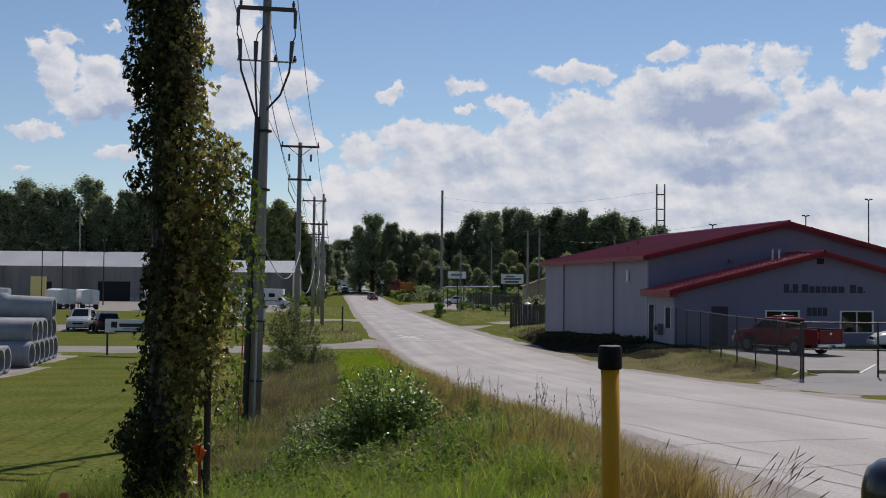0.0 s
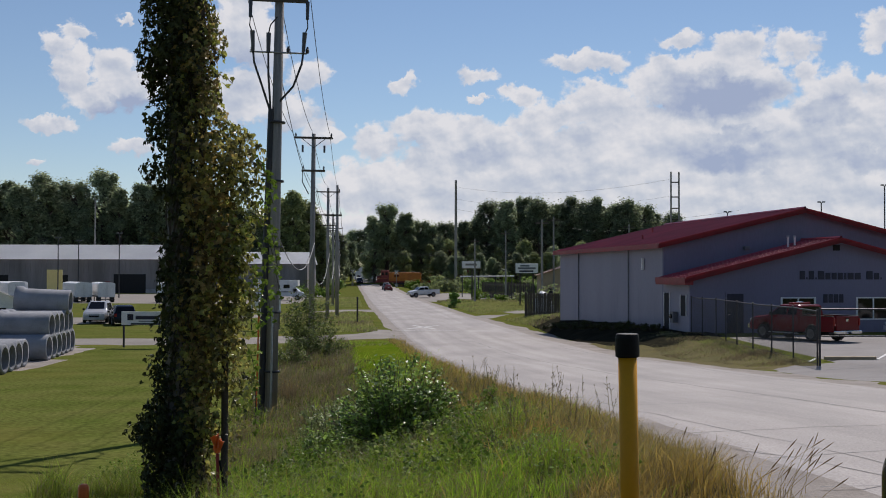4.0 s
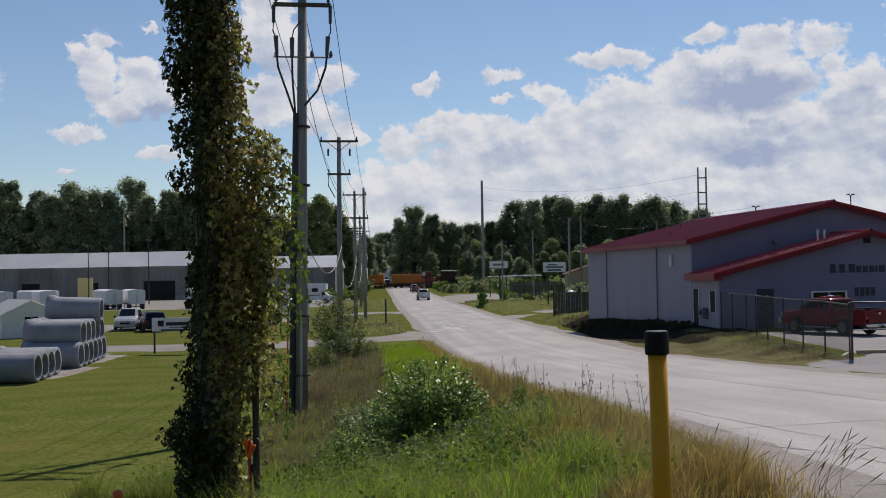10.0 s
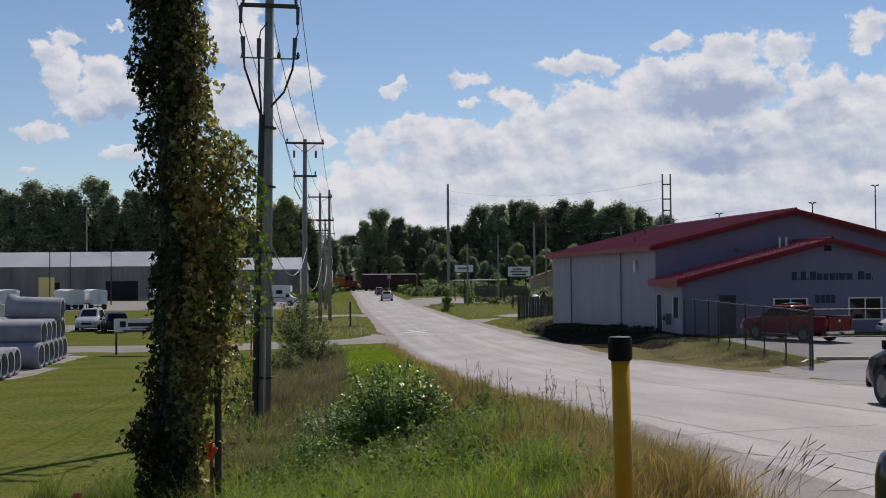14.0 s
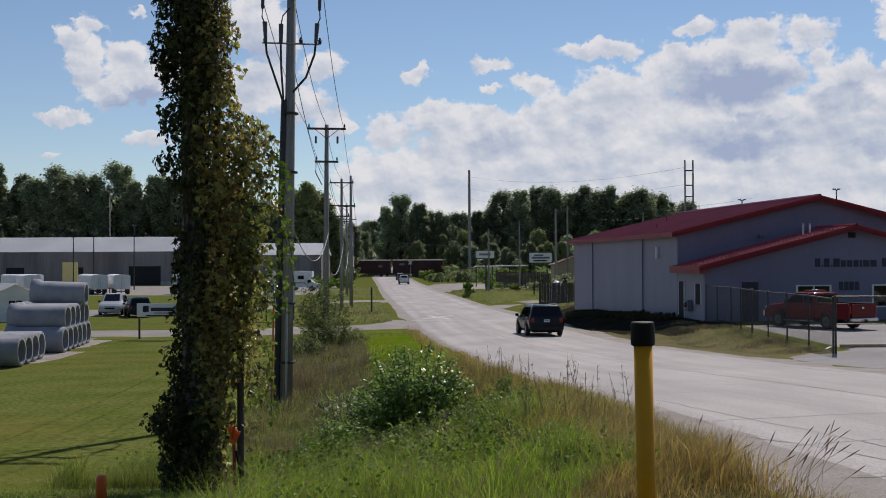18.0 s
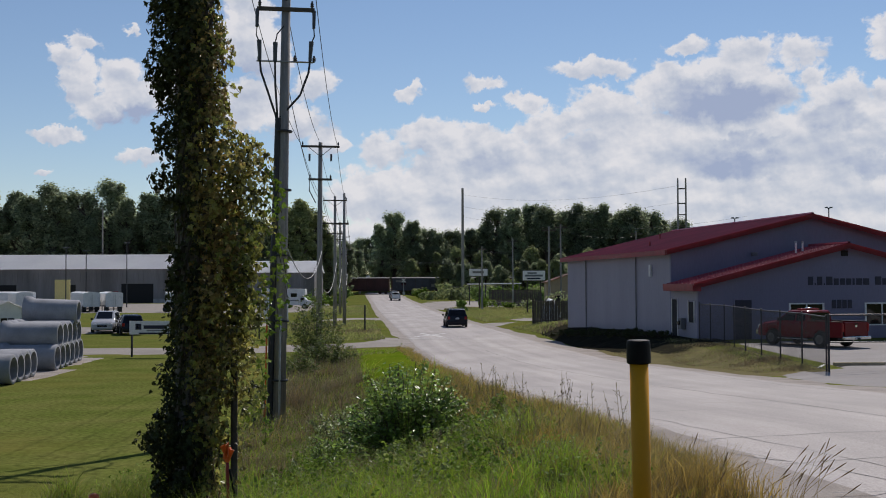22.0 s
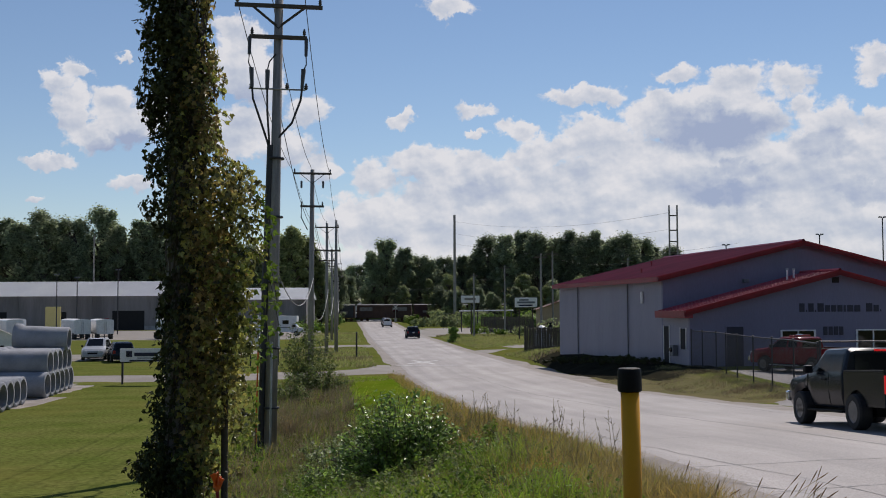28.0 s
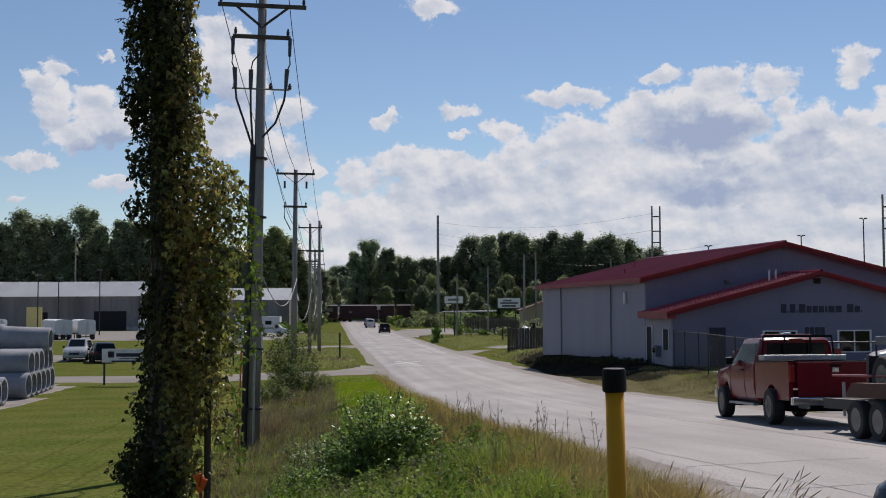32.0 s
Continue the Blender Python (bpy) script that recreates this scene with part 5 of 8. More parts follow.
    for i in range(180):
        y = rng.uniform(13, 25)
        x = road_l(y) + rng.uniform(-2.8, -0.5)
        z = land1(x, y)
        h = rng.uniform(0.35, 0.85)
        l = Vector((rng.normal(0, 0.15), rng.normal(0, 0.10), h))
        o = Vector((x, y, z))
        add_rod(bm, o, o + l, 0.004, 0.002, 3, False)
        for j in range(9):
            f = rng.uniform(0.45, 1)
            q = o + l * f
            add_rod(bm, q, q + Vector((rng.normal(0, 0.025), rng.normal(0, 0.025), 0.03)), 0.0045, 0.002, 3, False)
    tagged(part("dead_stalks", bm, "blade_brown"), "tall dead brown weed stalks at the road edge", "weed stalks", kind="stuff")
    # lawn blades near the camera
    n = 90000
    Y = 11 + 15 * rng.random(n) ** 1.5
    X = np.interp(Y, LEFT_Y, LEFT_X) - 6.5 - rng.uniform(0, 1, n) * (8 + 0.28 * Y)
    tagged(part("lawn_grass", blades("lawn_grass", X, Y, (0.03 + 0.05 * rng.random(n)) * np.interp(Y, [11, 18, 26], [1, 0.8, 0.25]), 0.006 + 0.008 * rng.random(n), 0.5, rng), "blade_lawn"), "short mown lawn grass", "grass", kind="stuff")


verge()


M["seed_brown"] = surf("brown_seed_head", (0.32, 0.21, 0.10), (0.24, 0.15, 0.07), 0.9, scale=8, fine=60, bump=0.6)


def foxtail(x, y, h, lx, ly):
    """A grass stalk with a bristly seed head."""
    z = land1(x, y)
    s = thing("foxtail_grass", pose(x, y, z), "dry grass stalk with a brown bristly seed head", "grass stalk", "foxtail stalks")
    pts = [(lx * h * f * f, ly * h * f * f, h * f * (1 - 0.1 * f)) for f in np.linspace(0, 1, 7)]
    part("stalk", tube(pts, 0.0013, 4), "blade_dry", s)
    a, b = Vector(pts[-1]), Vector(pts[-1]) - Vector(pts[-2])
    b.normalize()
    bm = bmesh.new()
    add_rod(bm, a - b * 0.02, a + b * 0.04, 0.0025, 0.0046, 6)
    add_rod(bm, a + b * 0.04, a + b * 0.085, 0.0046, 0.0016, 6)
    part("seed_head", bm, "seed_brown", s)


for i in range(24):
    r = random.Random(i)
    y = r.uniform(6.9, 9.2)
    x = (0.185 + 0.125 * r.random() ** 0.8) * y
    foxtail(x, y, r.uniform(0.30, 0.54) * (1.1 - 0.15 * (x - 1.6)), 0.12 + 0.6 * r.random(), 0.2 * r.uniform(-1, 1))


# ---- vine-clad pole ----
def lobed_leaves(name, P, N, size, rng, droop=0.55):
    """Many three-lobed leaves that hang tip down: places, facing directions and sizes."""
    n = len(P)
    N = N / np.linalg.norm(N, axis=1, keepdims=True)
    A = np.array([0, 0, -1.0]) * droop + rng.normal(0, 0.5, (n, 3))
    A -= N * (A * N).sum(1, keepdims=True)
    A /= np.linalg.norm(A, axis=1, keepdims=True)
    B = np.cross(N, A)
    s = size[:, None]
    shape = ((-0.42, 0.0, 0.0), (-0.50, 0.22, 0.10), (-0.12, 0.52, -0.02), (0.02, 0.24, 0.10), (0.58, 0.0, -0.08), (0.02, -0.24, 0.10), (-0.12, -0.52, -0.02), (-0.50, -0.22, 0.10))
    curl = rng.uniform(0.4, 1.6, (n, 1))
    V = np.stack([P + s * (A * a + B * b + N * c * curl) for a, b, c in shape], 1).reshape(-1, 3)
    k = np.arange(n)[:, None] * 8
    F = (k + np.array([[0, 1, 2, 3]])).tolist() + (k + np.array([[0, 3, 4, 5]])).tolist() + (k + np.array([[0, 5, 6, 7]])).tolist()
    return mesh_of(name, V.tolist(), F)


def vine_pole():
    rng = np.random.default_rng(11)
    x0, y0 = -3.49, 14.5
    base = land1(x0, y0) - 0.1
    p = thing("vine_pole", pose(x0, y0, base), "wooden pole wholly overgrown with green and golden vines", "vine-clad pole")
    part("shaft", rod((-0.10, 0, 0), (-0.12, 0, 10.2), 0.16, 0.13, 12), "wood_pole", p)
    part("side_pipe", rod((0.50, 0.02, 0), (0.50, 0.02, 2.1), 0.045, sides=10), "wood_dark", p, "dark slim post beside the pole")
    # how far the growth reaches to both sides, by height
    up = np.array([1.0, 1.4, 1.95, 2.15, 2.5, 2.8, 3.2, 3.5, 3.75, 4.15, 4.6, 4.95, 5.25, 5.6, 5.85, 6.1, 6.35, 6.65, 7.0, 7.35, 7.8, 8.8, 10.6]) - base
    west = [-0.50, -0.48, -0.52, -0.60, -0.50, -0.44, -0.36, -0.33, -0.32, -0.30, -0.26, -0.29, -0.33, -0.50, -0.44, -0.49, -0.36, -0.45, -0.62, -0.50, -0.54, -0.45, -0.42]
    east = [0.22, 0.26, 0.36, 0.42, 0.48, 0.46, 0.56, 0.62, 0.64, 0.62, 0.78, 0.92, 0.90, 0.95, 0.97, 0.62, 0.38, 0.42, 0.36, 0.42, 0.24, 0.24, 0.22]

    def growth(n, inner, outer, seed):
        """Leaves between two shells of the growth, in hanging tufts."""
        z = rng.uniform(up[0], up[-1], n)
        a = rng.uniform(0, 2 * math.pi, n)
        l, r = np.interp(z, up, west), np.interp(z, up, east)
        half, mid = (r - l) / 2, (r + l) / 2
        tuft = np.array([noise.noise((math.cos(b) * 2.0 + seed, math.sin(b) * 2.0, q * 2.2)) + 0.7 * noise.noise((math.cos(b) * 5 + seed, math.sin(b) * 5, q * 5.5)) for q, b in zip(z, a)])
        rr = rng.uniform(inner, outer, n) * (1 + 0.32 * tuft)
        deep = np.clip(half * 0.85, 0.30, 0.48)
        P = np.stack([mid + half * rr * np.cos(a), deep * rr * np.sin(a), z], 1)
        N = np.stack([np.cos(a), np.sin(a), 0 * a + 0.35], 1) + rng.normal(0, 0.55, (n, 3))
        return P, N, tuft

    Pi, Ni, _ = growth(12000, 0.35, 0.8, 0.0)
    Po, No, tuft = growth(21000, 0.80, 1.07, 0.0)
    # the outer leaves stand in tufts with dark hollows between
    keep = rng.random(len(Po)) < np.clip(0.56 + 1.4 * tuft, 0.06, 1)
    Po, No = Po[keep], No[keep]
    # a thin fringe about the foot of the side pipe
    m = 1100
    zf = 1.5 + 3.2 * rng.random(m) ** 0.75 - base
    Pf = np.stack([0.42 + 0.46 * rng.random(m) * np.interp(zf + base, [1.5, 2.4, 4.6], [0.5, 0.9, 1]) + 0.08 * np.sin(zf * 5), rng.normal(0, 0.12, m), zf], 1)
    P, N = np.concatenate([Pi, Po, Pf]), np.concatenate([Ni, No, rng.normal(0, 0.6, (m, 3)) + (0.5, -0.5, 0.4)])
    # the foot opens beside the pipe
    shut = (P[:, 0] > 0.40) & (P[:, 2] < 2.6 - base) & (rng.random(len(P)) < 0.75) | (np.abs(P[:, 0] - 0.50) < 0.06) & (P[:, 2] < 2.7 - base) & (P[:, 1] < 0.1)
    P, N = P[~shut], N[~shut]
    size = 0.040 + 0.062 * rng.random(len(P))
    # shade is painted by side: dark leaves west of this edge, sunlit tone east
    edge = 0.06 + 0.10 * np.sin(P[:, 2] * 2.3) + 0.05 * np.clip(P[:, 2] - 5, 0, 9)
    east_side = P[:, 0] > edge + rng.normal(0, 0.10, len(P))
    # turning gold leaves gather in the band where the sun falls
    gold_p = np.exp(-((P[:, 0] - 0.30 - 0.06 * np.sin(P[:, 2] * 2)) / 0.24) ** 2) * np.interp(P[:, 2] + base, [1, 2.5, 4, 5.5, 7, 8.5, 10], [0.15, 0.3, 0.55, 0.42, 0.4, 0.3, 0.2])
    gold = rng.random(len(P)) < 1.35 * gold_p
    for nm, sel, mat, lab in (("foliage", ~gold & ~east_side, "leaf_shaded", "dense green vine leaves with shade painted into their dark tone"), ("sunny_foliage", ~gold & east_side, "leaf_sunlit", "olive green vine leaves with sunlight painted into their tone"),
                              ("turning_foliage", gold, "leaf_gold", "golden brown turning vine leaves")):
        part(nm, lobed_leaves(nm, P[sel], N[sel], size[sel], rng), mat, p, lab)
    # loose shoots that stand out of the growth, each with its leaves
    for k in range(34):
        z = rng.uniform(1.6, 9.8) - base
        sgn = -1 if k % 3 else 1
        reach = float(np.interp(z, up, west if sgn < 0 else east))
        q = np.linspace(0, 1, 9)[:, None]
        tip = np.array([sgn * rng.uniform(0.10, 0.26), rng.normal(0, 0.1), rng.uniform(-0.22, 0.12)])
        pts = np.array([reach * 0.82, rng.normal(0, 0.12), z]) + tip * q + np.array([0, 0, 0.06]) * np.sin(q * 3)
        Q = pts[2:] + rng.normal(0, 0.03, (7, 3))
        shoot = part("loose_shoot", tube(pts.tolist(), 0.004, 4), "bark", p)
        # leaves take the painted shade tone west, the sunlit tone east
        tagged(part("shoot_leaves", lobed_leaves("shoot_leaves", Q, rng.normal(0, 0.6, (7, 3)) + (0, -0.7, 0.4), rng.uniform(0.05, 0.09, 7), rng), "leaf_shaded" if sgn < 0 else "leaf_sunlit", shoot), kind="stuff")
    # bright hanging shoots to the sunny side
    for top, low, x1 in ((5.35, 4.3, 1.18), (5.0, 3.9, 1.22), (4.75, 3.6, 1.10), (4.3, 3.4, 0.98), (5.7, 5.1, 1.12), (3.2, 2.2, 0.92)):
        q = np.linspace(0, 1, 14)
        pts = np.stack([0.82 + (x1 - 0.82) * q ** 0.5, 0.05 * np.sin(q * 5), top + (low - top) * q - base], 1)
        Q = np.repeat(pts, 2, 0) + rng.normal(0, 0.045, (28, 3))
        shoot = part("hanging_shoot", tube(pts.tolist(), 0.005, 4), "bark", p)
        tagged(part("shoot_leaves", lobed_leaves("shoot_leaves", Q, rng.normal(0, 0.5, (28, 3)) + (0.2, -0.8, 0.4), rng.uniform(0.06, 0.10, 28), rng), "weed", shoot, "bright green hanging leaves"), kind="stuff")
    stems = bmesh.new()
    for i in range(26):
        a = rng.uniform(0, 6.28)
        pts = [(0.22 * math.cos(a + 0.7 * z) + rng.normal(0, 0.02), 0.2 * math.sin(a + 0.7 * z), z) for z in np.linspace(0, 9.6, 16)]
        tmp = tube(pts, 0.016, 4)
        me = bpy.data.meshes.new("tmp")
        tmp.to_mesh(me)
        tmp.free()
        stems.from_mesh(me)
        bpy.data.meshes.remove(me)
    tagged(part("stem_tangle", stems, "bark", p), kind="stuff")


vine_pole()


# ---- shrubs ----
def shrub(name, x, y, rx, ry, h, n, leaf, mat, label, seed, base=0.15):
    rng = np.random.default_rng(seed)
    z0 = land1(x, y)
    s = thing(name, pose(x, y, z0), label, "shrub")
    bm = bmesh.new()
    for i in range(14):
        a, f = rng.uniform(0, 6.28), rng.uniform(0.2, 0.75)
        tip = Vector((rx * f * math.cos(a), ry * f * math.sin(a), h * rng.uniform(0.5, 0.9)))
        add_rod(bm, (0.1 * math.cos(a), 0.1 * math.sin(a), -0.1), tip, 0.02, 0.006, 5, False)
    tagged(part("stem", bm, "bark", s), kind="stuff")
    k = 26 if n < 5000 else 64
    c = np.stack([rng.normal(0, 0.42, k) * rx, rng.normal(0, 0.42, k) * ry, h * (base + (0.85 - base) * rng.random(k) ** 0.8)], 1)
    c[:, 2] *= np.clip(1.15 - 0.55 * ((c[:, 0] / rx) ** 2 + (c[:, 1] / ry) ** 2), 0.3, 1)
    rad = rng.uniform(0.16, 0.34, k) * min(rx, h) * (1.1 if n < 5000 else 0.85)
    i = rng.integers(0, k, n)
    d = rng.normal(size=(n, 3))
    d /= np.linalg.norm(d, axis=1, keepdims=True)
    P = c[i] + d * (rad[i] * rng.uniform(0.55, 1.08, n))[:, None]
    P[:, 2] = np.abs(P[:, 2]) + 0.02
    part("foliage", leaf_mesh("foliage", P, d + (0, 0, 0.5) + rng.normal(0, 0.35, (n, 3)), rng.uniform(0.7, 1.2, n) * leaf, rng, slim=0.8), mat, s)
    return s


def sprawling_shrub(name, x, y, rx, ry, h, stems, leaf, mat, label, seed, upright=0.5):
    """Arching stems from one foot, with leaves set along them; the base lies in its own shade."""
    rng = np.random.default_rng(seed)
    s = thing(name, pose(x, y, land1(x, y)), label, "shrub")
    bm = bmesh.new()
    Q, QN = [], []
    for i in range(stems):
        a, f = rng.uniform(0, 6.28), math.sqrt(rng.random())
        tall = h * (1 - 0.55 * f * f) * rng.uniform(0.6, 1.08)
        ex, ey = rx * f * math.cos(a), ry * f * math.sin(a)
        q = np.linspace(0, 1, 7)
        arch = q ** (1.6 - upright)
        pts = np.stack([0.12 * math.cos(a) + ex * arch + rng.normal(0, 0.02, 7), 0.12 * math.sin(a) + ey * arch + rng.normal(0, 0.02, 7), tall * q ** 0.8 - 0.15 * h * f * (1 - upright) * q ** 3 - 0.05], 1)
        for u, v in zip(pts, pts[1:]):
            add_rod(bm, u, v, 0.006, 0.005, 3, False)
        k = int(34 * tall / h) + 8
        t = rng.random(k) ** 0.75
        side = rng.uniform(0, 6.28, k)
        P = np.stack([np.interp(t, q, pts[:, c]) for c in range(3)], 1)
        out = np.stack([np.cos(side), np.sin(side), 0 * side], 1)
        Q.append(P + out * leaf * rng.uniform(0.5, 1.4, k)[:, None] + rng.normal(0, 0.02, (k, 3)))
        QN.append(out * 0.55 + (0, 0, 1.0) + rng.normal(0, 0.35, (k, 3)))
    tagged(part("stem", bm, "bark", s), kind="stuff")
    Q, QN = np.concatenate(Q), np.concatenate(QN)
    Q[:, 2] = np.maximum(Q[:, 2], 0.02)
    part("foliage", leaf_mesh("foliage", Q, QN, rng.uniform(0.65, 1.25, len(Q)) * leaf, rng, slim=0.85), mat, s)
    return s


sprawling_shrub("low_shrub", -0.95, 18.0, 1.05, 0.9, 1.75, 250, 0.072, "leaf_bush", "low sprawling shrub with glossy green leaves", 3)
sprawling_shrub("low_shrub", -1.85, 19.2, 0.55, 0.5, 0.85, 45, 0.066, "leaf_bush", "low sprawling shrub with glossy green leaves", 31)
sprawling_shrub("low_shrub", -0.75, 20.6, 0.8, 0.6, 1.05, 80, 0.066, "leaf_bush", "low sprawling shrub with glossy green leaves", 32)
for i, (wx, wy, wh, wr) in enumerate(((-2.35, 21.5, 1.35, 0.35), (-2.75, 22.6, 1.1, 0.4), (-2.1, 20.4, 0.9, 0.35), (-3.1, 26.0, 1.0, 0.5), (-2.5, 28.5, 0.9, 0.5), (-3.4, 21.0, 0.6, 0.4), (-1.6, 24.5, 0.8, 0.4),
                                      (-0.9, 15.2, 0.45, 0.3), (-2.4, 16.6, 0.5, 0.35), (-3.6, 30, 0.9, 0.6), (0.5, 16.5, 0.6, 0.3), (0.75, 18.5, 0.65, 0.3))):
    sprawling_shrub("leafy_weed", wx, wy, wr, wr, wh, 26, 0.06, ("leaf_sage", "leaf_bush", "weed")[i % 3], "upright leafy weed in the rough verge", 130 + i, 0.9)
for i, (wx, wy) in enumerate(((1.02, 14.2), (1.0, 12.2), (0.62, 13.4))):
    sprawling_shrub("flowering_weed", wx, wy, 0.12, 0.12, 0.34 - 0.04 * i, 9, 0.022, "leaf_flower", "small weed with yellow-green flower heads", 160 + i, 1.0)
for i in range(16):
    wr = random.Random(900 + i)
    wy = wr.uniform(11.5, 18.5)
    sprawling_shrub("leafy_weed", wr.uniform(0.25, 1.15) - 0.03 * (wy - 12), wy, 0.26, 0.26, wr.uniform(0.28, 0.5), 16, 0.04, ("leaf_bush", "leaf_dull")[i % 2], "low dark green leafy weed by the road edge", 170 + i, 0.8)
sprawling_shrub("tall_shrub", -7.9, 60.5, 1.6, 1.3, 3.9, 100, 0.12, "leaf_dull", "upright leafy green shrub at a pole's foot", 5, 1.0)
sprawling_shrub("tall_shrub", -6.9, 57.5, 1.4, 1.1, 1.9, 70, 0.11, "leaf_dull", "tangled green shrub at the verge", 6, 0.6)
sprawling_shrub("tall_shrub", -7.6, 52.0, 1.2, 1.1, 1.3, 50, 0.10, "leaf_dull", "tangled green shrub at the verge", 61, 0.6)
shrub("round_shrub", -0.4, 144, 0.8, 0.8, 2.1, 700, 0.26, "leaf_bush", "small round green shrub by the road", 7)
rnd = random.Random(3)
for i in range(34):
    y = rnd.uniform(232, 318)
    shrub("track_shrub", road_r(y) + 4 + rnd.random() ** 1.3 * 34, y, rnd.uniform(1.6, 3.2), rnd.uniform(1.5, 2.5), rnd.uniform(1.6, 4.2), 420, 0.55, rnd.choice(["leaf_bush", "leaf_pale", "weed"]), "scrubby green bush near the rail line", 40 + i)
for i in range(16):
    y = rnd.uniform(180, 316)
    shrub("track_shrub", road_l(y) - 5 - rnd.random() * 16, y, rnd.uniform(1.4, 2.6), 1.6, rnd.uniform(1.2, 2.6), 360, 0.5, rnd.choice(["leaf_bush", "weed"]), "scrubby green bush near the rail line", 90 + i)


# ---- trees ----
def tree_meshes(seed, h, wide, mat):
    """Trunk with limbs and a crown of clumps of leaves with gaps."""
    rng = np.random.default_rng(seed)
    bm = bmesh.new()
    add_rod(bm, (0, 0, -0.3), (0, 0, h * 0.45), h * 0.022, h * 0.014, 8, False)
    add_rod(bm, (0, 0, h * 0.45), (rng.normal(0, 0.3), 0, h * 0.85), h * 0.014, h * 0.004, 6, False)
    k = 96
    z = h * (0.07 + 0.89 * rng.random(k) ** 0.8)
    prof = np.interp(z / h, [0.0, 0.25, 0.5, 0.75, 0.92, 1.0], [0.6, 0.95, 1.0, 0.8, 0.48, 0.1]) * wide
    a = rng.uniform(0, 6.28, k)
    f = rng.uniform(0.25, 0.9, k)
    c = np.stack([prof * f * np.cos(a), prof * f * np.sin(a), z], 1)
    for q in c:
        add_rod(bm, (0, 0, max(q[2] - wide * 0.7, h * 0.12)), q, h * 0.006, h * 0.002, 4, False)
    rad = rng.uniform(0.13, 0.29, k) * wide
    n = 13000
    i = rng.integers(0, k, n)
    d = rng.normal(size=(n, 3))
    d /= np.linalg.norm(d, axis=1, keepdims=True)
    P = c[i] + d * (rad[i] * (rng.uniform(0.3, 1.0, n) + np.abs(rng.normal(0, 0.22, n))))[:, None] * (1, 1, 1.25)
    crown = leaf_mesh("crown", P, d + (0, 0, 0.9) + rng.normal(0, 0.45, (n, 3)), rng.uniform(0.25, 0.52, n) * h / 24, rng)
    crown.materials.append(M[mat])
    me = bpy.data.meshes.new("trunk")
    bm.to_mesh(me)
    bm.free()
    me.materials.append(M["bark"])
    return me, crown


KINDS = [tree_meshes(s, 24, w, m) for s, w, m in ((1, 4.6, "leaf_tree"), (2, 5.4, "leaf_tree"), (3, 3.7, "leaf_tree"), (4, 4.9, "leaf_tree"), (5, 5.0, "leaf_pale"), (6, 3.4, "leaf_pale"))]


def tree(x, y, h, kind, label="full green deciduous tree in the tree line", group="tree line"):
    trunk, crown = KINDS[kind]
    t = thing("tree", pose(x, y, land1(x, y), 0, 0, (x * 37 + y * 11) % 360), label, "tree", group)
    for nm, me in (("trunk", trunk), ("crown", crown)):
        ob = new(nm, me)
        ob.parent = t
        ob.scale = (h / 24 * 1.22, h / 24 * 1.22, h / 24)


rnd = random.Random(12)
# behind the rail line: the skyline rises and falls; the road leaves a gap
sky_x = [-60, -44, -36, -30, -25, -17, -9, 0, 8, 14, 25, 40, 55, 62, 66, 72, 90, 140]
sky_h = [21, 20, 16, 11, 23.5, 25.5, 22, 21.5, 25, 30, 29.5, 29, 27.5, 24.5, 26, 20, 16, 14]
x = -62.0
while x < 138:
    h = float(np.interp(x, sky_x, sky_h))
    if not -36 < x < -27:
        tree(x, 350 + rnd.uniform(-6, 8), h * rnd.uniform(0.9, 1.02), rnd.choice([0, 1, 2, 3, 0, 1, 3]))
    tree(x + 2, 372 + rnd.uniform(-4, 10), h * rnd.uniform(0.78, 0.98) if not -40 < x < -26 else 13.0, rnd.choice([0, 1, 3]))
    x += rnd.uniform(3.6, 6.0)
# lower young trees before it
for x, y, h, k in ((-16, 338, 11, 4), (-8, 336, 13, 5), (-2, 335, 14, 4), (5, 336, 13, 4), (12, 334, 12, 5), (20, 334, 14, 4), (28, 330, 12, 3), (36, 328, 13, 4), (44, 326, 12, 4), (-44, 305, 12, 4), (-47, 335, 12, 4), (-40, 300, 9, 5)):
    tree(x, y, h, k, "lower pale green young tree before the tree line")
# the tall row behind the long shed
x = -150.0
while x < -62:
    tree(x, 285 + rnd.uniform(-4, 8), rnd.uniform(26.5, 31.5) - (2 if x > -80 else 0), rnd.choice([0, 2, 3, 2]), "tall dark green tree behind the long shed")
    tree(x + 3, 300 + rnd.uniform(-4, 8), rnd.uniform(22, 27), rnd.choice([0, 1, 3]), "tall dark green tree behind the long shed")
    x += rnd.uniform(4.0, 6.5)
for x, y, h, k in ((-58, 288, 22, 0), (-52, 286, 21, 3), (-44.5, 286, 23.5, 4), (-41, 284, 25.5, 5), (-38, 290, 23, 4), (-35, 292, 17, 1), (-33, 315, 15, 0), (-50, 330, 21, 1), (-56, 330, 21, 2)):
    tree(x, y, h, k, "green tree behind the end of the long shed")
# beyond the crossing, where the road is lost among trees
for i in range(12):
    tree(-66 + i * 4.6, 462 + rnd.uniform(-12, 25), rnd.uniform(17, 20), rnd.choice([0, 1, 3]), "far tree beyond the rail crossing")
# unseen trees added behind the camera, to darken reflections and cut sky fill
x = -110.0
while x < 120:
    tree(x, -62 + 0.12 * abs(x) + rnd.uniform(-5, 5), rnd.uniform(15, 21), rnd.choice([0, 1, 2, 3]), "unseen green tree added behind the camera to darken reflections and fill")
    x += rnd.uniform(5, 8)
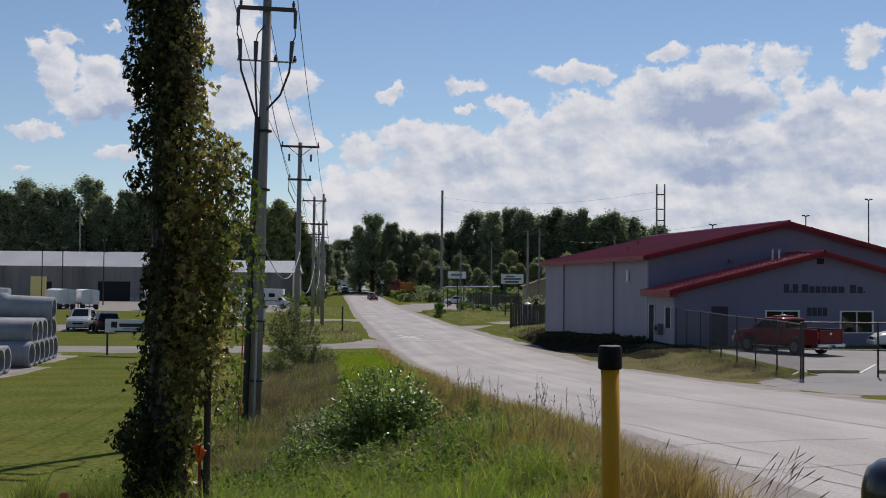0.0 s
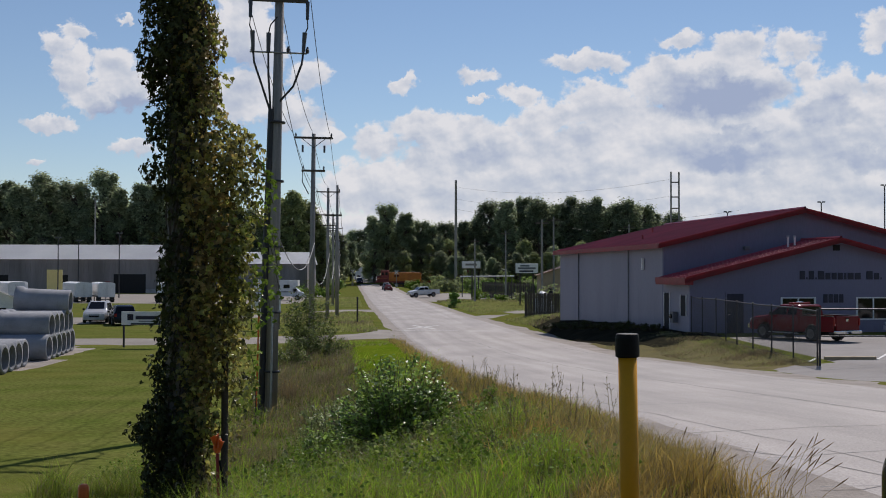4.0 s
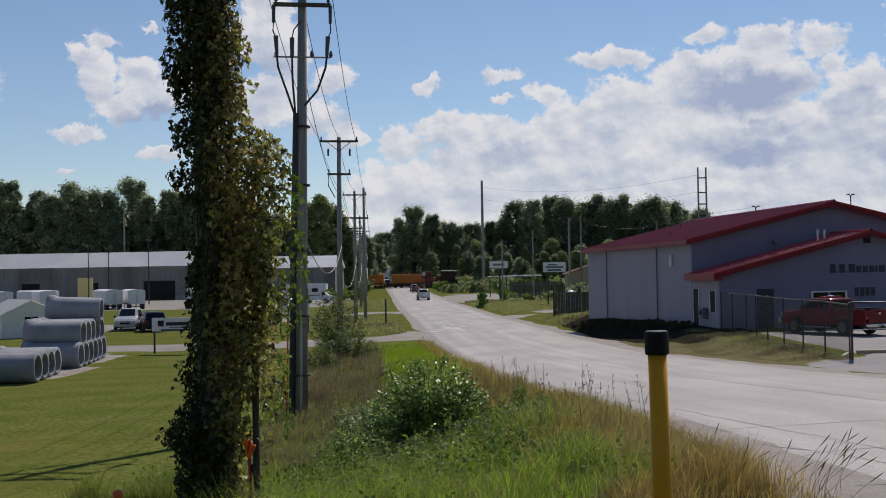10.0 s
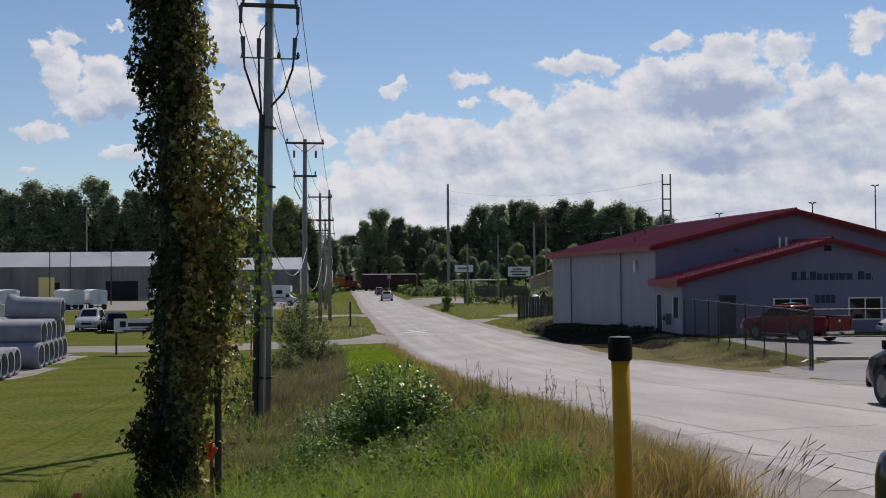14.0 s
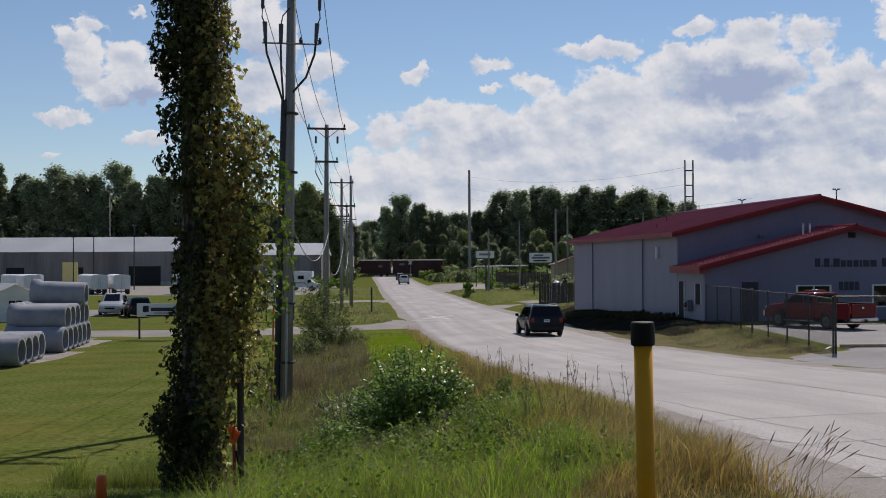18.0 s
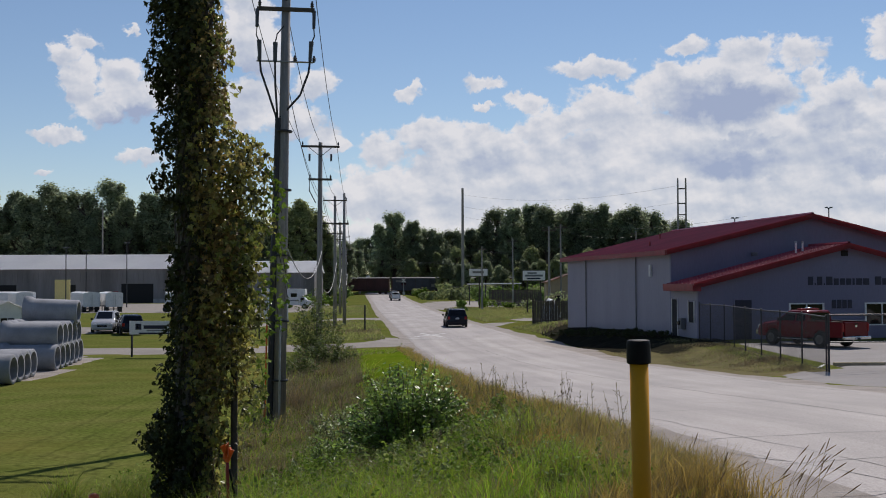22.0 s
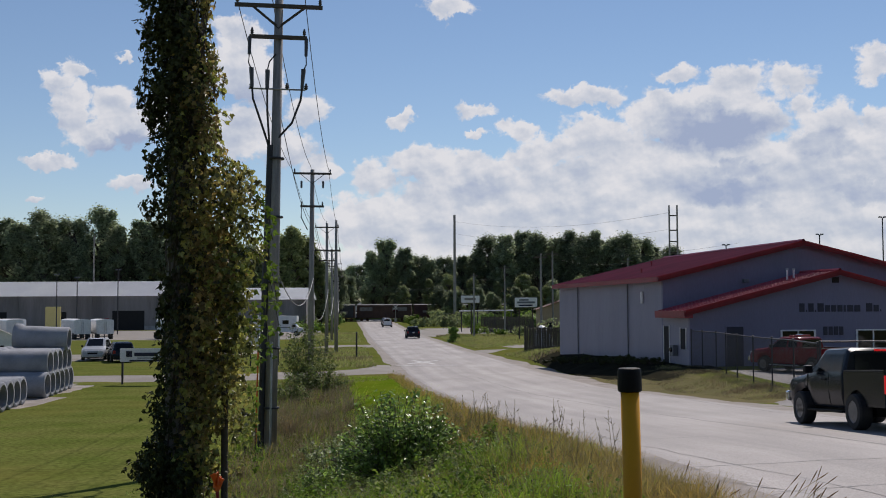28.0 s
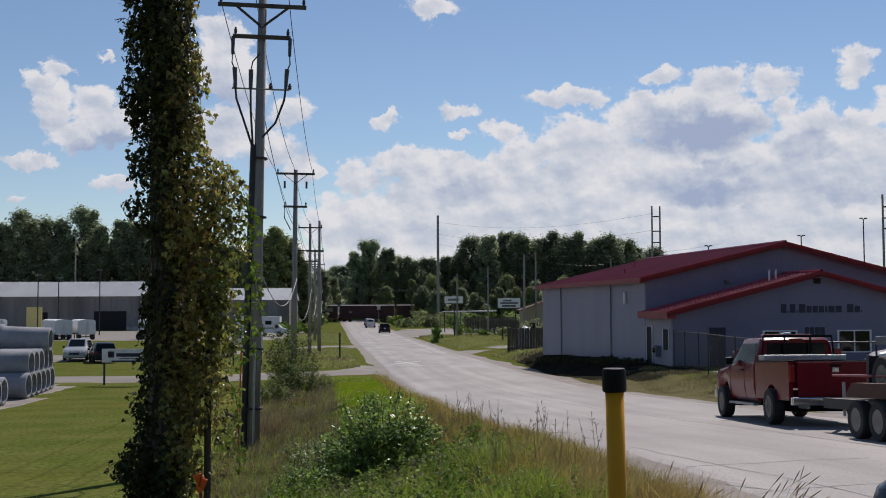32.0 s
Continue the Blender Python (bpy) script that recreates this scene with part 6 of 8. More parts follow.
# growth along the workshop's shaded side, the shade put into its dark leaf colour
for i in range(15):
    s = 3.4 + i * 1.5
    shrub("wall_growth", 12.37 - 0.1834 * s - 0.983 * (0.75 + 0.25 * (i % 3)), 60.2 + 0.983 * s - 0.1834 * 0.8, 0.75, 0.7, 0.32 + 0.1 * (i % 2), 420, 0.09, "leaf_shaded", "low ground-cover shrub along the wall, darkened as in the wall's shade", 300 + i)


def bank_grass():
    """Rough dry grass on the bank before the fence and along the far verges."""
    rng = np.random.default_rng(21)
    n = 26000
    Y = rng.uniform(40.5, 62, n)
    X = np.interp(Y, RIGHT_Y, RIGHT_X) + 0.7 + rng.random(n) * (12.4 - np.interp(Y, RIGHT_Y, RIGHT_X))
    ok = (X < 12.8) & (X > np.interp(Y, RIGHT_Y, RIGHT_X) + 0.9)
    X, Y = X[ok], Y[ok]
    c = clumpy(X, Y, 0.6)
    dry = c + rng.normal(0, 0.3, len(X)) > -0.08
    H = (0.05 + 0.10 * rng.random(len(X))) * (1 + 0.7 * c)
    for nm, sel, mat, lab in (("bank_grass", ~dry, "blade_olive", "rough green grass on the bank"), ("bank_dry_grass", dry, "blade_brown", "rough dry grass on the bank")):
        tagged(part(nm, blades(nm, X[sel], Y[sel], H[sel], np.full(sel.sum(), 0.02), 0.4, rng), mat), lab, "grass", kind="stuff")
    n = 70000
    Y = rng.uniform(62, 205, n)
    right = rng.random(n) < 0.55
    X = np.where(right, np.interp(Y, RIGHT_Y, RIGHT_X) + 1.6 + rng.random(n) ** 1.5 * 11, np.interp(Y, LEFT_Y, LEFT_X) - 1.2 - rng.random(n) ** 1.5 * 9)
    lanes = ((Y > 64) & (Y < 82) & ~right) | ((Y > 122) & (Y < 146) & ~right) | (right & (Y > 103) & (Y < 119)) | (right & (Y < 88) & (X > 5.5)) | (right & (Y > 174))
    X, Y = X[~lanes], Y[~lanes]
    c = clumpy(X, Y, 0.12)
    dry = c + rng.normal(0, 0.3, len(X)) > 0.42
    H = (0.08 + 0.2 * rng.random(len(X))) * (1 + 0.8 * c)
    for nm, sel, mat, lab in (("far_verge_grass", ~dry, "blade_olive", "rough green verge grass beside the road"), ("far_dry_grass", dry, "blade_brown", "rough dry verge grass beside the road")):
        tagged(part(nm, blades(nm, X[sel], Y[sel], H[sel], np.full(sel.sum(), 0.06), 0.4, rng), mat), lab, "grass", kind="stuff")


bank_grass()

# scrub and young trees that hide the rail line beside the road
rnd = random.Random(77)
for i in range(22):
    x = -6.2 + i * 1.75
    if i % 3 == 2:
        shrub("track_shrub", x, 313.0, 2.0, 1.6, 4.6 + 0.5 * (i % 4), 700, 0.42, ("leaf_pale", "leaf_sage", "leaf_tree")[(i // 3) % 3], "tall green scrub beside the rail line", 400 + i)
    else:
        tree(x, 315.0 + rnd.uniform(0, 3), rnd.uniform(7.0, 10.5), rnd.choice([4, 4, 1, 5, 3]), "young green tree in the scrub beside the rail line", "track scrub")

# ---- vehicles ----
def paint(name, c):
    return surf(name, c, tuple(v * 0.92 for v in c), 0.22, 0.0, scale=1.5, fine=20, bump=0.0, spec=0.28, grain=0.02)


M["paint_red"] = paint("red_car_paint", (0.17, 0.006, 0.014))
M["paint_navy"] = paint("dark_blue_black_car_paint", (0.006, 0.009, 0.016))
M["paint_van"] = paint("dark_blue_van_paint", (0.006, 0.009, 0.017))
M["paint_white"] = paint("white_car_paint", (0.70, 0.70, 0.70))
M["paint_silver"] = paint("silver_car_paint", (0.42, 0.43, 0.45))
M["paint_maroon"] = paint("dull_maroon_car_paint", (0.14, 0.03, 0.03))


def wheel_meshes(r, w):
    t = lathe([(r * 0.62, -w / 2), (r * 0.93, -w / 2), (r, -w * 0.36), (r, w * 0.36), (r * 0.93, w / 2), (r * 0.62, w / 2), (r * 0.62, -w / 2)], 28, "Y")
    rim = lathe([(r * 0.62, -w * 0.45), (r * 0.60, -w * 0.48), (r * 0.54, -w * 0.40), (r * 0.50, -w * 0.22), (r * 0.16, -w * 0.30), (r * 0.14, -w * 0.42), (0.002, -w * 0.42)], 24, "Y")
    for k in range(6):
        a = math.pi * k / 3
        add_box(rim, r * 0.12, r * 0.54, -w * 0.45, -w * 0.34, -r * 0.07, r * 0.07, m=Matrix.Rotation(a, 4, "Y"))
    out = []
    for nm, bm, mat in (("tyre", t, "rubber"), ("rim", rim, "alloy")):
        me = bpy.data.meshes.new(nm)
        bm.to_mesh(me)
        bm.free()
        me.materials.append(M[mat])
        out.append(me)
    return out


WHEELS = {k: wheel_meshes(*k) for k in ((0.34, 0.22), (0.36, 0.27), (0.40, 0.27))}


def put_wheels(car, size, places):
    """Wheels with their outer faces at the places (x, y)."""
    made = []
    tyre, rim = WHEELS[size]
    for x, y in places:
        w = new("wheel")
        w.parent = car
        w.matrix_basis = pose(x, y, size[0], 0, 0, 0 if y < 0 else 180)
        for nm, me in (("tyre", tyre), ("rim", rim)):
            new(nm, me).parent = w
        made.append(w)
    return made


def shell(S):
    """The closed body between sill and roof, with wheel arches cut into its lower edge."""
    xs = sorted(set([round(v, 3) for v in np.arange(S["x0"], S["x1"], 0.06)] + [S["x1"]] + [round(p[0], 3) for p in S["top"]]))
    bm = bmesh.new()
    rings = [[bm.verts.new(p) for p in section(S, x)] for x in xs]
    for a, b in zip(rings, rings[1:]):
        for i in range(len(a)):
            j = (i + 1) % len(a)
            bm.faces.new((a[i], b[i], b[j], a[j]))
    bm.faces.new(rings[0])
    bm.faces.new(rings[-1][::-1])
    bmesh.ops.recalc_face_normals(bm, faces=bm.faces[:])
    me = bpy.data.meshes.new("shell")
    bm.to_mesh(me)
    bm.free()
    me.shade_smooth()
    me.set_sharp_from_angle(angle=radians(32))
    return me


def edge_points(S, x):
    top = float(np.interp(x, [p[0] for p in S["top"]], [p[1] for p in S["top"]]))
    wt = float(np.interp(x, [p[0] for p in S["top"]], [p[2] for p in S["top"]]))
    low = S["sill"]
    for xc in S["axles"]:
        if abs(x - xc) < S["arch"]:
            low = max(low, S["hub"] + math.sqrt(S["arch"] ** 2 - (x - xc) ** 2))
    nose = min(1.0, (x - S["x0"]) / 0.12 + 0.93, (S["x1"] - x) / 0.35 * 0.1 + 0.9)
    belt = min(S["belt"], top - 0.07)
    low = min(low, belt - 0.06)
    return top, wt, low, nose, belt


def section(S, x):
    top, wt, low, nose, belt = edge_points(S, x)
    W = S["half"] * nose
    wt = min(wt, W * 0.97)
    dz = belt - low
    right = [(W * 0.90, low), (W * 0.965, low + min(0.10, 0.3 * dz)), (W, low + 0.45 * dz), (W * 0.992, low + 0.82 * dz), (W * 0.965, belt), (wt, top - 0.10 if top - belt > 0.2 else top - 0.045), (wt - 0.035, top - 0.03), (wt - 0.13, top)]
    return [(x, -y, z) for y, z in right] + [(x, y, z) for y, z in reversed(right)]


def side_glass(S, xa, xb, s0=0.08, s1=0.95, sgn=-1, slant=(0.0, 0.0)):
    """A pane on the side of the cab between belt and roof; slant: how far its upper corners lean in."""
    bm = bmesh.new()
    lo, hi = [], []
    for f in np.linspace(0, 1, 7):
        for s, rowl in ((s0, lo), (s1, hi)):
            x = xa + (xb - xa) * f
            if s == s1:
                x += slant[0] * (1 - f) - slant[1] * f
            top, wt, low, nose, belt = edge_points(S, x)
            yb, yt = S["half"] * nose * 0.965, min(wt, S["half"] * nose * 0.97)
            rowl.append(bm.verts.new((x, sgn * (yb + (yt - yb) * s + 0.008), belt + (top - 0.10 - belt) * s)))
    for i in range(6):
        bm.faces.new((lo[i], lo[i + 1], hi[i + 1], hi[i]))
    bmesh.ops.solidify(bm, geom=bm.faces[:], thickness=0.012)
    bmesh.ops.recalc_face_normals(bm, faces=bm.faces[:])
    return bm


def end_glass(S, xa, xb, k=0.9, lift=0.01):
    """A windscreen or rear pane lying on the sloping top between two stations."""
    bm = bmesh.new()
    rows = []
    for x in (xa, xb):
        top, wt, low, nose, belt = edge_points(S, x)
        y = (min(wt, S["half"] * nose * 0.97) - 0.11) * k
        rows.append([bm.verts.new((x, -y, top)), bm.verts.new((x, y, top))])
    f = bm.faces.new((rows[0][0], rows[0][1], rows[1][1], rows[1][0]))
    f.normal_update()
    n = f.normal.copy()
    if n.z < 0 or (abs(n.z) < 0.05 and n.x * (xa - (S["x0"] + S["x1"]) / 2) < 0):
        n = -n
    for v in bm.verts:
        v.co += n * lift
    bmesh.ops.solidify(bm, geom=bm.faces[:], thickness=0.008)
    bmesh.ops.recalc_face_normals(bm, faces=bm.faces[:])
    return bm


def common_bits(car, S, paint_name, size, mirror_x, lit=False, bumper="black"):
    half = S["half"]
    places = [(x, s * half * 0.94) for x in S["axles"] for s in (-1, 1)]
    wheels = put_wheels(car, size, places)
    well = [(x - S["arch"] * 0.95, x + S["arch"] * 0.95) for x in S["axles"]]
    for a, b in well:
        part("wheel_well", box(a, b, -half * 0.72, half * 0.72, S["hub"] * 0.75, S["hub"] + S["arch"] * 0.8), "black", car)
    part("underbody", box(S["x0"] + 0.25, S["x1"] - 0.4, -half * 0.78, half * 0.78, S["sill"] - 0.10, S["sill"] + 0.12, 0.03), "black", car)
    for s in (-1, 1):
        m = part("mirror", box(mirror_x - 0.07, mirror_x + 0.07, s * half + (0.02 if s > 0 else -0.20), s * half + (0.20 if s > 0 else -0.02), S["belt"] - 0.01, S["belt"] + 0.16, 0.03), "black", car)
        part("mirror_glass", box(mirror_x - 0.08, mirror_x - 0.071, s * half + (0.05 if s > 0 else -0.17), s * half + (0.17 if s > 0 else -0.05), S["belt"] + 0.02, S["belt"] + 0.13), "glass", m)
    return wheels


def side_seams(car, S, xs):
    for x in xs:
        for s in (-1, 1):
            top, wt, low, nose, belt = edge_points(S, x)
            W = S["half"] * nose
            part("door_seam", tube([(x, s * (W * 0.985 + 0.001), belt - 0.02), (x, s * (W + 0.001), low + 0.36 * (belt - low)), (x, s * (W * 0.95), low + 0.05)], 0.006, 4), "black", car)


def handle(car, S, x):
    for s in (-1, 1):
        part("door_handle", box(x - 0.10, x + 0.10, s * S["half"] - 0.025, s * S["half"] + 0.025, S["belt"] - 0.16, S["belt"] - 0.12, 0.01), "black", car)


def pickup(name, m, paint_name, label, L=6.2, half=0.98, H=1.95, cab=(2.35, 4.55), hub=0.40, lit=False, light_bar=False, rack=False, chrome=True, group=""):
    """A pickup with an open bed; the origin lies on the ground under the rear axle, x forward."""
    car = thing(name, m, label, "pickup truck", group)
    ra = 1.25
    x0, x1 = -ra + cab[0], L - ra
    c1 = cab[1] - ra
    wb = L - ra - 1.0
    rail = H * 0.70
    lo = 0.285 * H
    S = dict(x0=x0, x1=x1, half=half, sill=0.245 * H, belt=H * 0.69, axles=[0.0, wb], arch=hub * 1.22, hub=hub,
             top=[(x0, H - 0.06, half * 0.80), (x0 + 0.12, H, half * 0.82), (c1 - 0.75, H, half * 0.82), (c1 - 0.1, H * 0.72, half * 0.90), (c1, H * 0.695, half * 0.93), (x1 - 0.35, H * 0.64, half * 0.90), (x1 - 0.08, H * 0.58, half * 0.84), (x1, H * 0.50, half * 0.8)])
    part("cab_body", shell(S), paint_name, car, smooth=False)
    wheels = common_bits(car, S, paint_name, (hub, 0.27) if (hub, 0.27) in WHEELS else (0.34, 0.22), c1 - 0.45)
    mid = (x0 + c1 - 0.55) / 2
    for s in (-1, 1):
        part("side_window", side_glass(S, x0 + 0.12, mid - 0.05, sgn=s, slant=(0.04, 0)), "glass", car)
        part("side_window", side_glass(S, mid + 0.03, c1 - 0.2, sgn=s, slant=(0, 0.48)), "glass", car)
    part("windscreen", end_glass(S, c1 - 0.14, c1 - 0.72), "glass", car)
    part("rear_window", box(x0 - 0.012, x0 - 0.002, -half * 0.68, half * 0.68, H * 0.72, H * 0.93, 0.004), "glass", car)
    side_seams(car, S, (mid, c1 - 0.12, x0 + 0.06))
    handle(car, S, mid + 0.22)
    # the bed: floor, sides with arches, tailgate, front panel
    b0, b1 = -ra + 0.02, x0 - 0.025
    n = 12
    arch = [(hub * 1.22 * math.cos(math.pi * (1 - k / n)), hub + hub * 1.22 * math.sin(math.pi * (1 - k / n))) for k in range(n + 1)]
    arch = [p for p in arch if p[1] >= lo]
    outline = [(b0, lo)] + [(arch[0][0], lo)] + arch + [(arch[-1][0], lo), (b1, lo), (b1, rail), (b0, rail)]
    for s in (-1, 1):
        y = s * half * 0.985
        part("bed_side", prism(outline, min(y, y - s * 0.09), max(y, y - s * 0.09)), paint_name, car)
        part("bed_rail", box(b0 + 0.02, b1, min(y, y - s * 0.12), max(y, y - s * 0.12), rail + 0.001, rail + 0.035, 0.01), "black", car)
    part("bed_floor", box(b0 + 0.05, b1, -half * 0.89, half * 0.89, 0.72, 0.78), "black", car)
    part("bed_front", box(b1 - 0.05, b1, -half * 0.89, half * 0.89, 0.78, rail - 0.03), paint_name, car)
    gate = part("tailgate", box(b0 - 0.06, b0 - 0.002, -half * 0.80, half * 0.80, 0.325 * H, rail, 0.012), paint_name, car)
    part("badge", box(b0 - 0.068, b0 - 0.061, -0.07, 0.07, rail - 0.22, rail - 0.12, 0.003), "chrome", gate)
    part("gate_handle", box(b0 - 0.07, b0 - 0.061, -0.12, 0.12, rail - 0.1, rail - 0.05), "black", gate)
    for s in (-1, 1):
        y = s * half * 0.925
        part("tail_lamp", box(b0 - 0.055, b0 - 0.002, y - 0.055, y + 0.055, rail - 0.42, rail - 0.07, 0.012), "lamp_lit" if lit else "lamp_red", car, "lit red tail lamp" if lit else "red tail lamp")
    bump = part("rear_bumper", box(b0 - 0.17, b0 - 0.03, -half * 0.97, half * 0.97, 0.235 * H, 0.32 * H, 0.025), "chrome" if chrome else "black", car, "chrome rear bumper")
    part("step_pad", box(b0 - 0.172, b0 - 0.06, -0.35, 0.35, 0.322 * H, 0.33 * H), "black", bump)
    part("number_plate", box(b0 - 0.18, b0 - 0.171, -0.16, 0.16, 0.245 * H, 0.31 * H), "white_paint", bump)
    part("plate_bar", box(b0 - 0.184, b0 - 0.181, -0.12, 0.12, 0.265 * H, 0.29 * H), "grey_mark", bump)
    part("tow_hitch", box(b0 - 0.3, b0 - 0.05, -0.05, 0.05, 0.40, 0.455, 0.01), "steel_dark", car)
    part("exhaust_pipe", rod((b0 - 0.05, half * 0.6, 0.42), (b0 + 0.5, half * 0.6, 0.42), 0.04), "steel", car)
    part("front_bumper", box(x1 - 0.06, x1 + 0.1, -half * 0.96, half * 0.96, 0.48, 0.72, 0.04), "chrome" if chrome else "black", car)
    part("grille", box(x1 - 0.02, x1 + 0.025, -half * 0.55, half * 0.55, 0.74, 0.98, 0.01), "chrome", car)
    for s in (-1, 1):
        part("head_lamp", box(x1 - 0.1, x1 + 0.02, s * half * 0.70 - 0.14, s * half * 0.70 + 0.14, 0.76, 0.95, 0.03), "lamp_clear", car)
        part("side_step", box(x0, c1 - 0.1, s * half * 0.98 - 0.06, s * half * 0.98 + 0.06, 0.19 * H, 0.22 * H, 0.015), "steel" if light_bar else "black", car)
    part("brake_light", box(x0 - 0.03, x0 + 0.02, -0.16, 0.16, H - 0.075, H - 0.03, 0.005), "lamp_lit" if lit else "lamp_red", car)
    if light_bar:
        bar = part("light_bar", box(x0 + 0.55, x0 + 0.85, -0.58, 0.58, H + 0.01, H + 0.09, 0.03), "lamp_red", car, "red roof light bar")
        part("bar_centre", box(x0 + 0.56, x0 + 0.84, -0.09, 0.09, H + 0.01, H + 0.13, 0.03), "chrome", bar)
    if rack:
        fr = part("headache_rack", tube([(b1 - 0.1, -half * 0.86, rail), (b1 - 0.1, -half * 0.8, H + 0.02), (b1 - 0.1, half * 0.8, H + 0.02), (b1 - 0.1, half * 0.86, rail)], 0.035, 6), "black", car, "black rack behind the cab")
        for k in (-0.3, 0.3):
            part("rack_bar", rod((b1 - 0.1, k, rail), (b1 - 0.1, k, H), 0.025), "black", fr)
        part("tool_box", box(b1 - 0.62, b1 - 0.14, -half * 0.94, half * 0.94, rail + 0.04, rail + 0.17, 0.02), "steel", car, "bright metal tool box lid")
    return car, wheels


def wagon(name, m, paint_name, label, L, half, H, rear, front, hood, lit=False, category="car", group="", rack=False):
    """A closed car: van, estate or saloon. rear: top points behind the roof; front: where the screen ends; hood: its height."""
    car = thing(name, m, label, category, group)
    hub, ra = 0.34, 1.05
    x0, x1 = -ra, L - ra
    wb = L - ra - 0.95
    S = dict(x0=x0, x1=x1, half=half, sill=0.30, belt=H * 0.60, axles=[0.0, wb], arch=hub * 1.2, hub=hub,
             top=[(x0 + a, h * H, half * w) for a, h, w in rear] + [(x0 + front - 1.0, H, half * 0.76), (x0 + front - 0.85, H * 0.985, half * 0.78), (x0 + front, hood + 0.02, half * 0.88), (x1 - 0.3, hood - 0.16, half * 0.84), (x1 - 0.05, hood - 0.32, half * 0.78), (x1, hood - 0.45, half * 0.74)])
    part("body", shell(S), paint_name, car)
    wheels = common_bits(car, S, paint_name, (0.34, 0.22), x0 + front - 0.35)
    ga, gb = x0 + rear[-1][0] + 0.05, x0 + front - 0.25
    cuts = [ga, ga + (gb - ga) * 0.36, ga + (gb - ga) * 0.66, gb]
    for s in (-1, 1):
        for i in range(3):
            part("side_window", side_glass(S, cuts[i] + 0.03, cuts[i + 1] - 0.03, sgn=s, slant=(0.06 if i == 0 else 0, 0.55 if i == 2 else 0)), "glass", car)
    part("windscreen", end_glass(S, x0 + front - 0.06, x0 + front - 0.83), "glass", car)
    side_seams(car, S, (cuts[1], cuts[2]))
    handle(car, S, cuts[1] + 0.2)
    handle(car, S, cuts[2] + 0.2)
    tail = S["top"][0]
    part("rear_window", end_glass(S, x0 + rear[0][0] + (0.02 if len(rear) > 1 else 0), x0 + rear[min(1, len(rear) - 1)][0] - 0.02, 0.86) if rear[0][1] < 0.9 else
         box(x0 - 0.01, x0 - 0.002, -half * 0.66, half * 0.66, H * 0.62, H * 0.90), "glass", car)
    for s in (-1, 1):
        part("tail_lamp", box(x0 - 0.02, x0 + 0.09, s * half * 0.82 - 0.10, s * half * 0.82 + 0.10, H * 0.44, H * 0.60, 0.02), "lamp_lit" if lit else "lamp_red", car, "red tail lamp")
        part("head_lamp", box(x1 - 0.2, x1 + 0.01, s * half * 0.62 - 0.16, s * half * 0.62 + 0.16, hood - 0.46, hood - 0.30, 0.03), "lamp_clear", car)
    part("rear_bumper", box(x0 - 0.10, x0 + 0.05, -half * 0.93, half * 0.93, 0.30, 0.58, 0.04), paint_name, car)
    part("front_bumper", box(x1 - 0.05, x1 + 0.08, -half * 0.88, half * 0.88, 0.28, 0.50, 0.04), paint_name, car)
    part("grille", box(x1 - 0.02, x1 + 0.02, -half * 0.42, half * 0.42, 0.52, 0.66, 0.01), "black", car)
    plate = part("number_plate", box(x0 - 0.03, x0 - 0.012, -0.16, 0.16, H * 0.46, H * 0.46 + 0.14), "white_paint", car)
    part("plate_bar", box(x0 - 0.036, x0 - 0.031, -0.12, 0.12, H * 0.46 + 0.05, H * 0.46 + 0.09), "grey_mark", plate)
    if rack:
        for s in (-1, 1):
            part("roof_rail", tube([(ga + 0.2, s * half * 0.68, H), (ga + 0.25, s * half * 0.68, H + 0.05), (gb - 0.8, s * half * 0.68, H + 0.05), (gb - 0.75, s * half * 0.68, H)], 0.018, 6), "steel", car)
        part("rear_wiper", tube([(x0 - 0.02, 0.25, H * 0.64), (x0 - 0.02, -0.2, H * 0.68)], 0.01, 4), "black", car)
    return car, wheels


VAN_REAR = [(0.0, 0.62, 0.92), (0.22, 0.96, 0.80), (0.45, 1.0, 0.78)]
SUV_REAR = [(0.0, 0.60, 0.92), (0.30, 0.95, 0.78), (0.55, 1.0, 0.76)]
CAR_REAR = [(0.0, 0.60, 0.84), (0.55, 0.66, 0.88), (1.15, 0.97, 0.76), (1.35, 1.0, 0.75)]

van, van_wheels = wagon("minivan", pose(9.3, -50, 2.8), "paint_van", "dark blue minivan with tinted rear glass", 4.95, 0.95, 1.68, VAN_REAR, 3.9, 1.06, category="minivan", rack=True)
dark_truck, dark_wheels = pickup("pickup_truck", pose(9.3, -66, 2.8), "paint_navy", "dark blue-black pickup with lit brake lamps and chrome bumper", 5.0, 0.865, 1.65, (1.85, 3.8), 0.36, lit=True)
tow_truck, tow_wheels = pickup("work_truck", pose(9.3, -86, 2.9), "paint_red", "dark red work pickup with a roof light bar and rack", 6.3, 1.0, 1.96, (2.5, 4.75), 0.40, light_bar=True, rack=True)
white_truck, white_wheels = pickup("far_pickup", pose(3.7, 214, 0.2, 0, 0, 180), "paint_white", "white pickup pulling out of a far driveway", 5.6, 0.98, 1.85, (2.1, 4.4), 0.40)

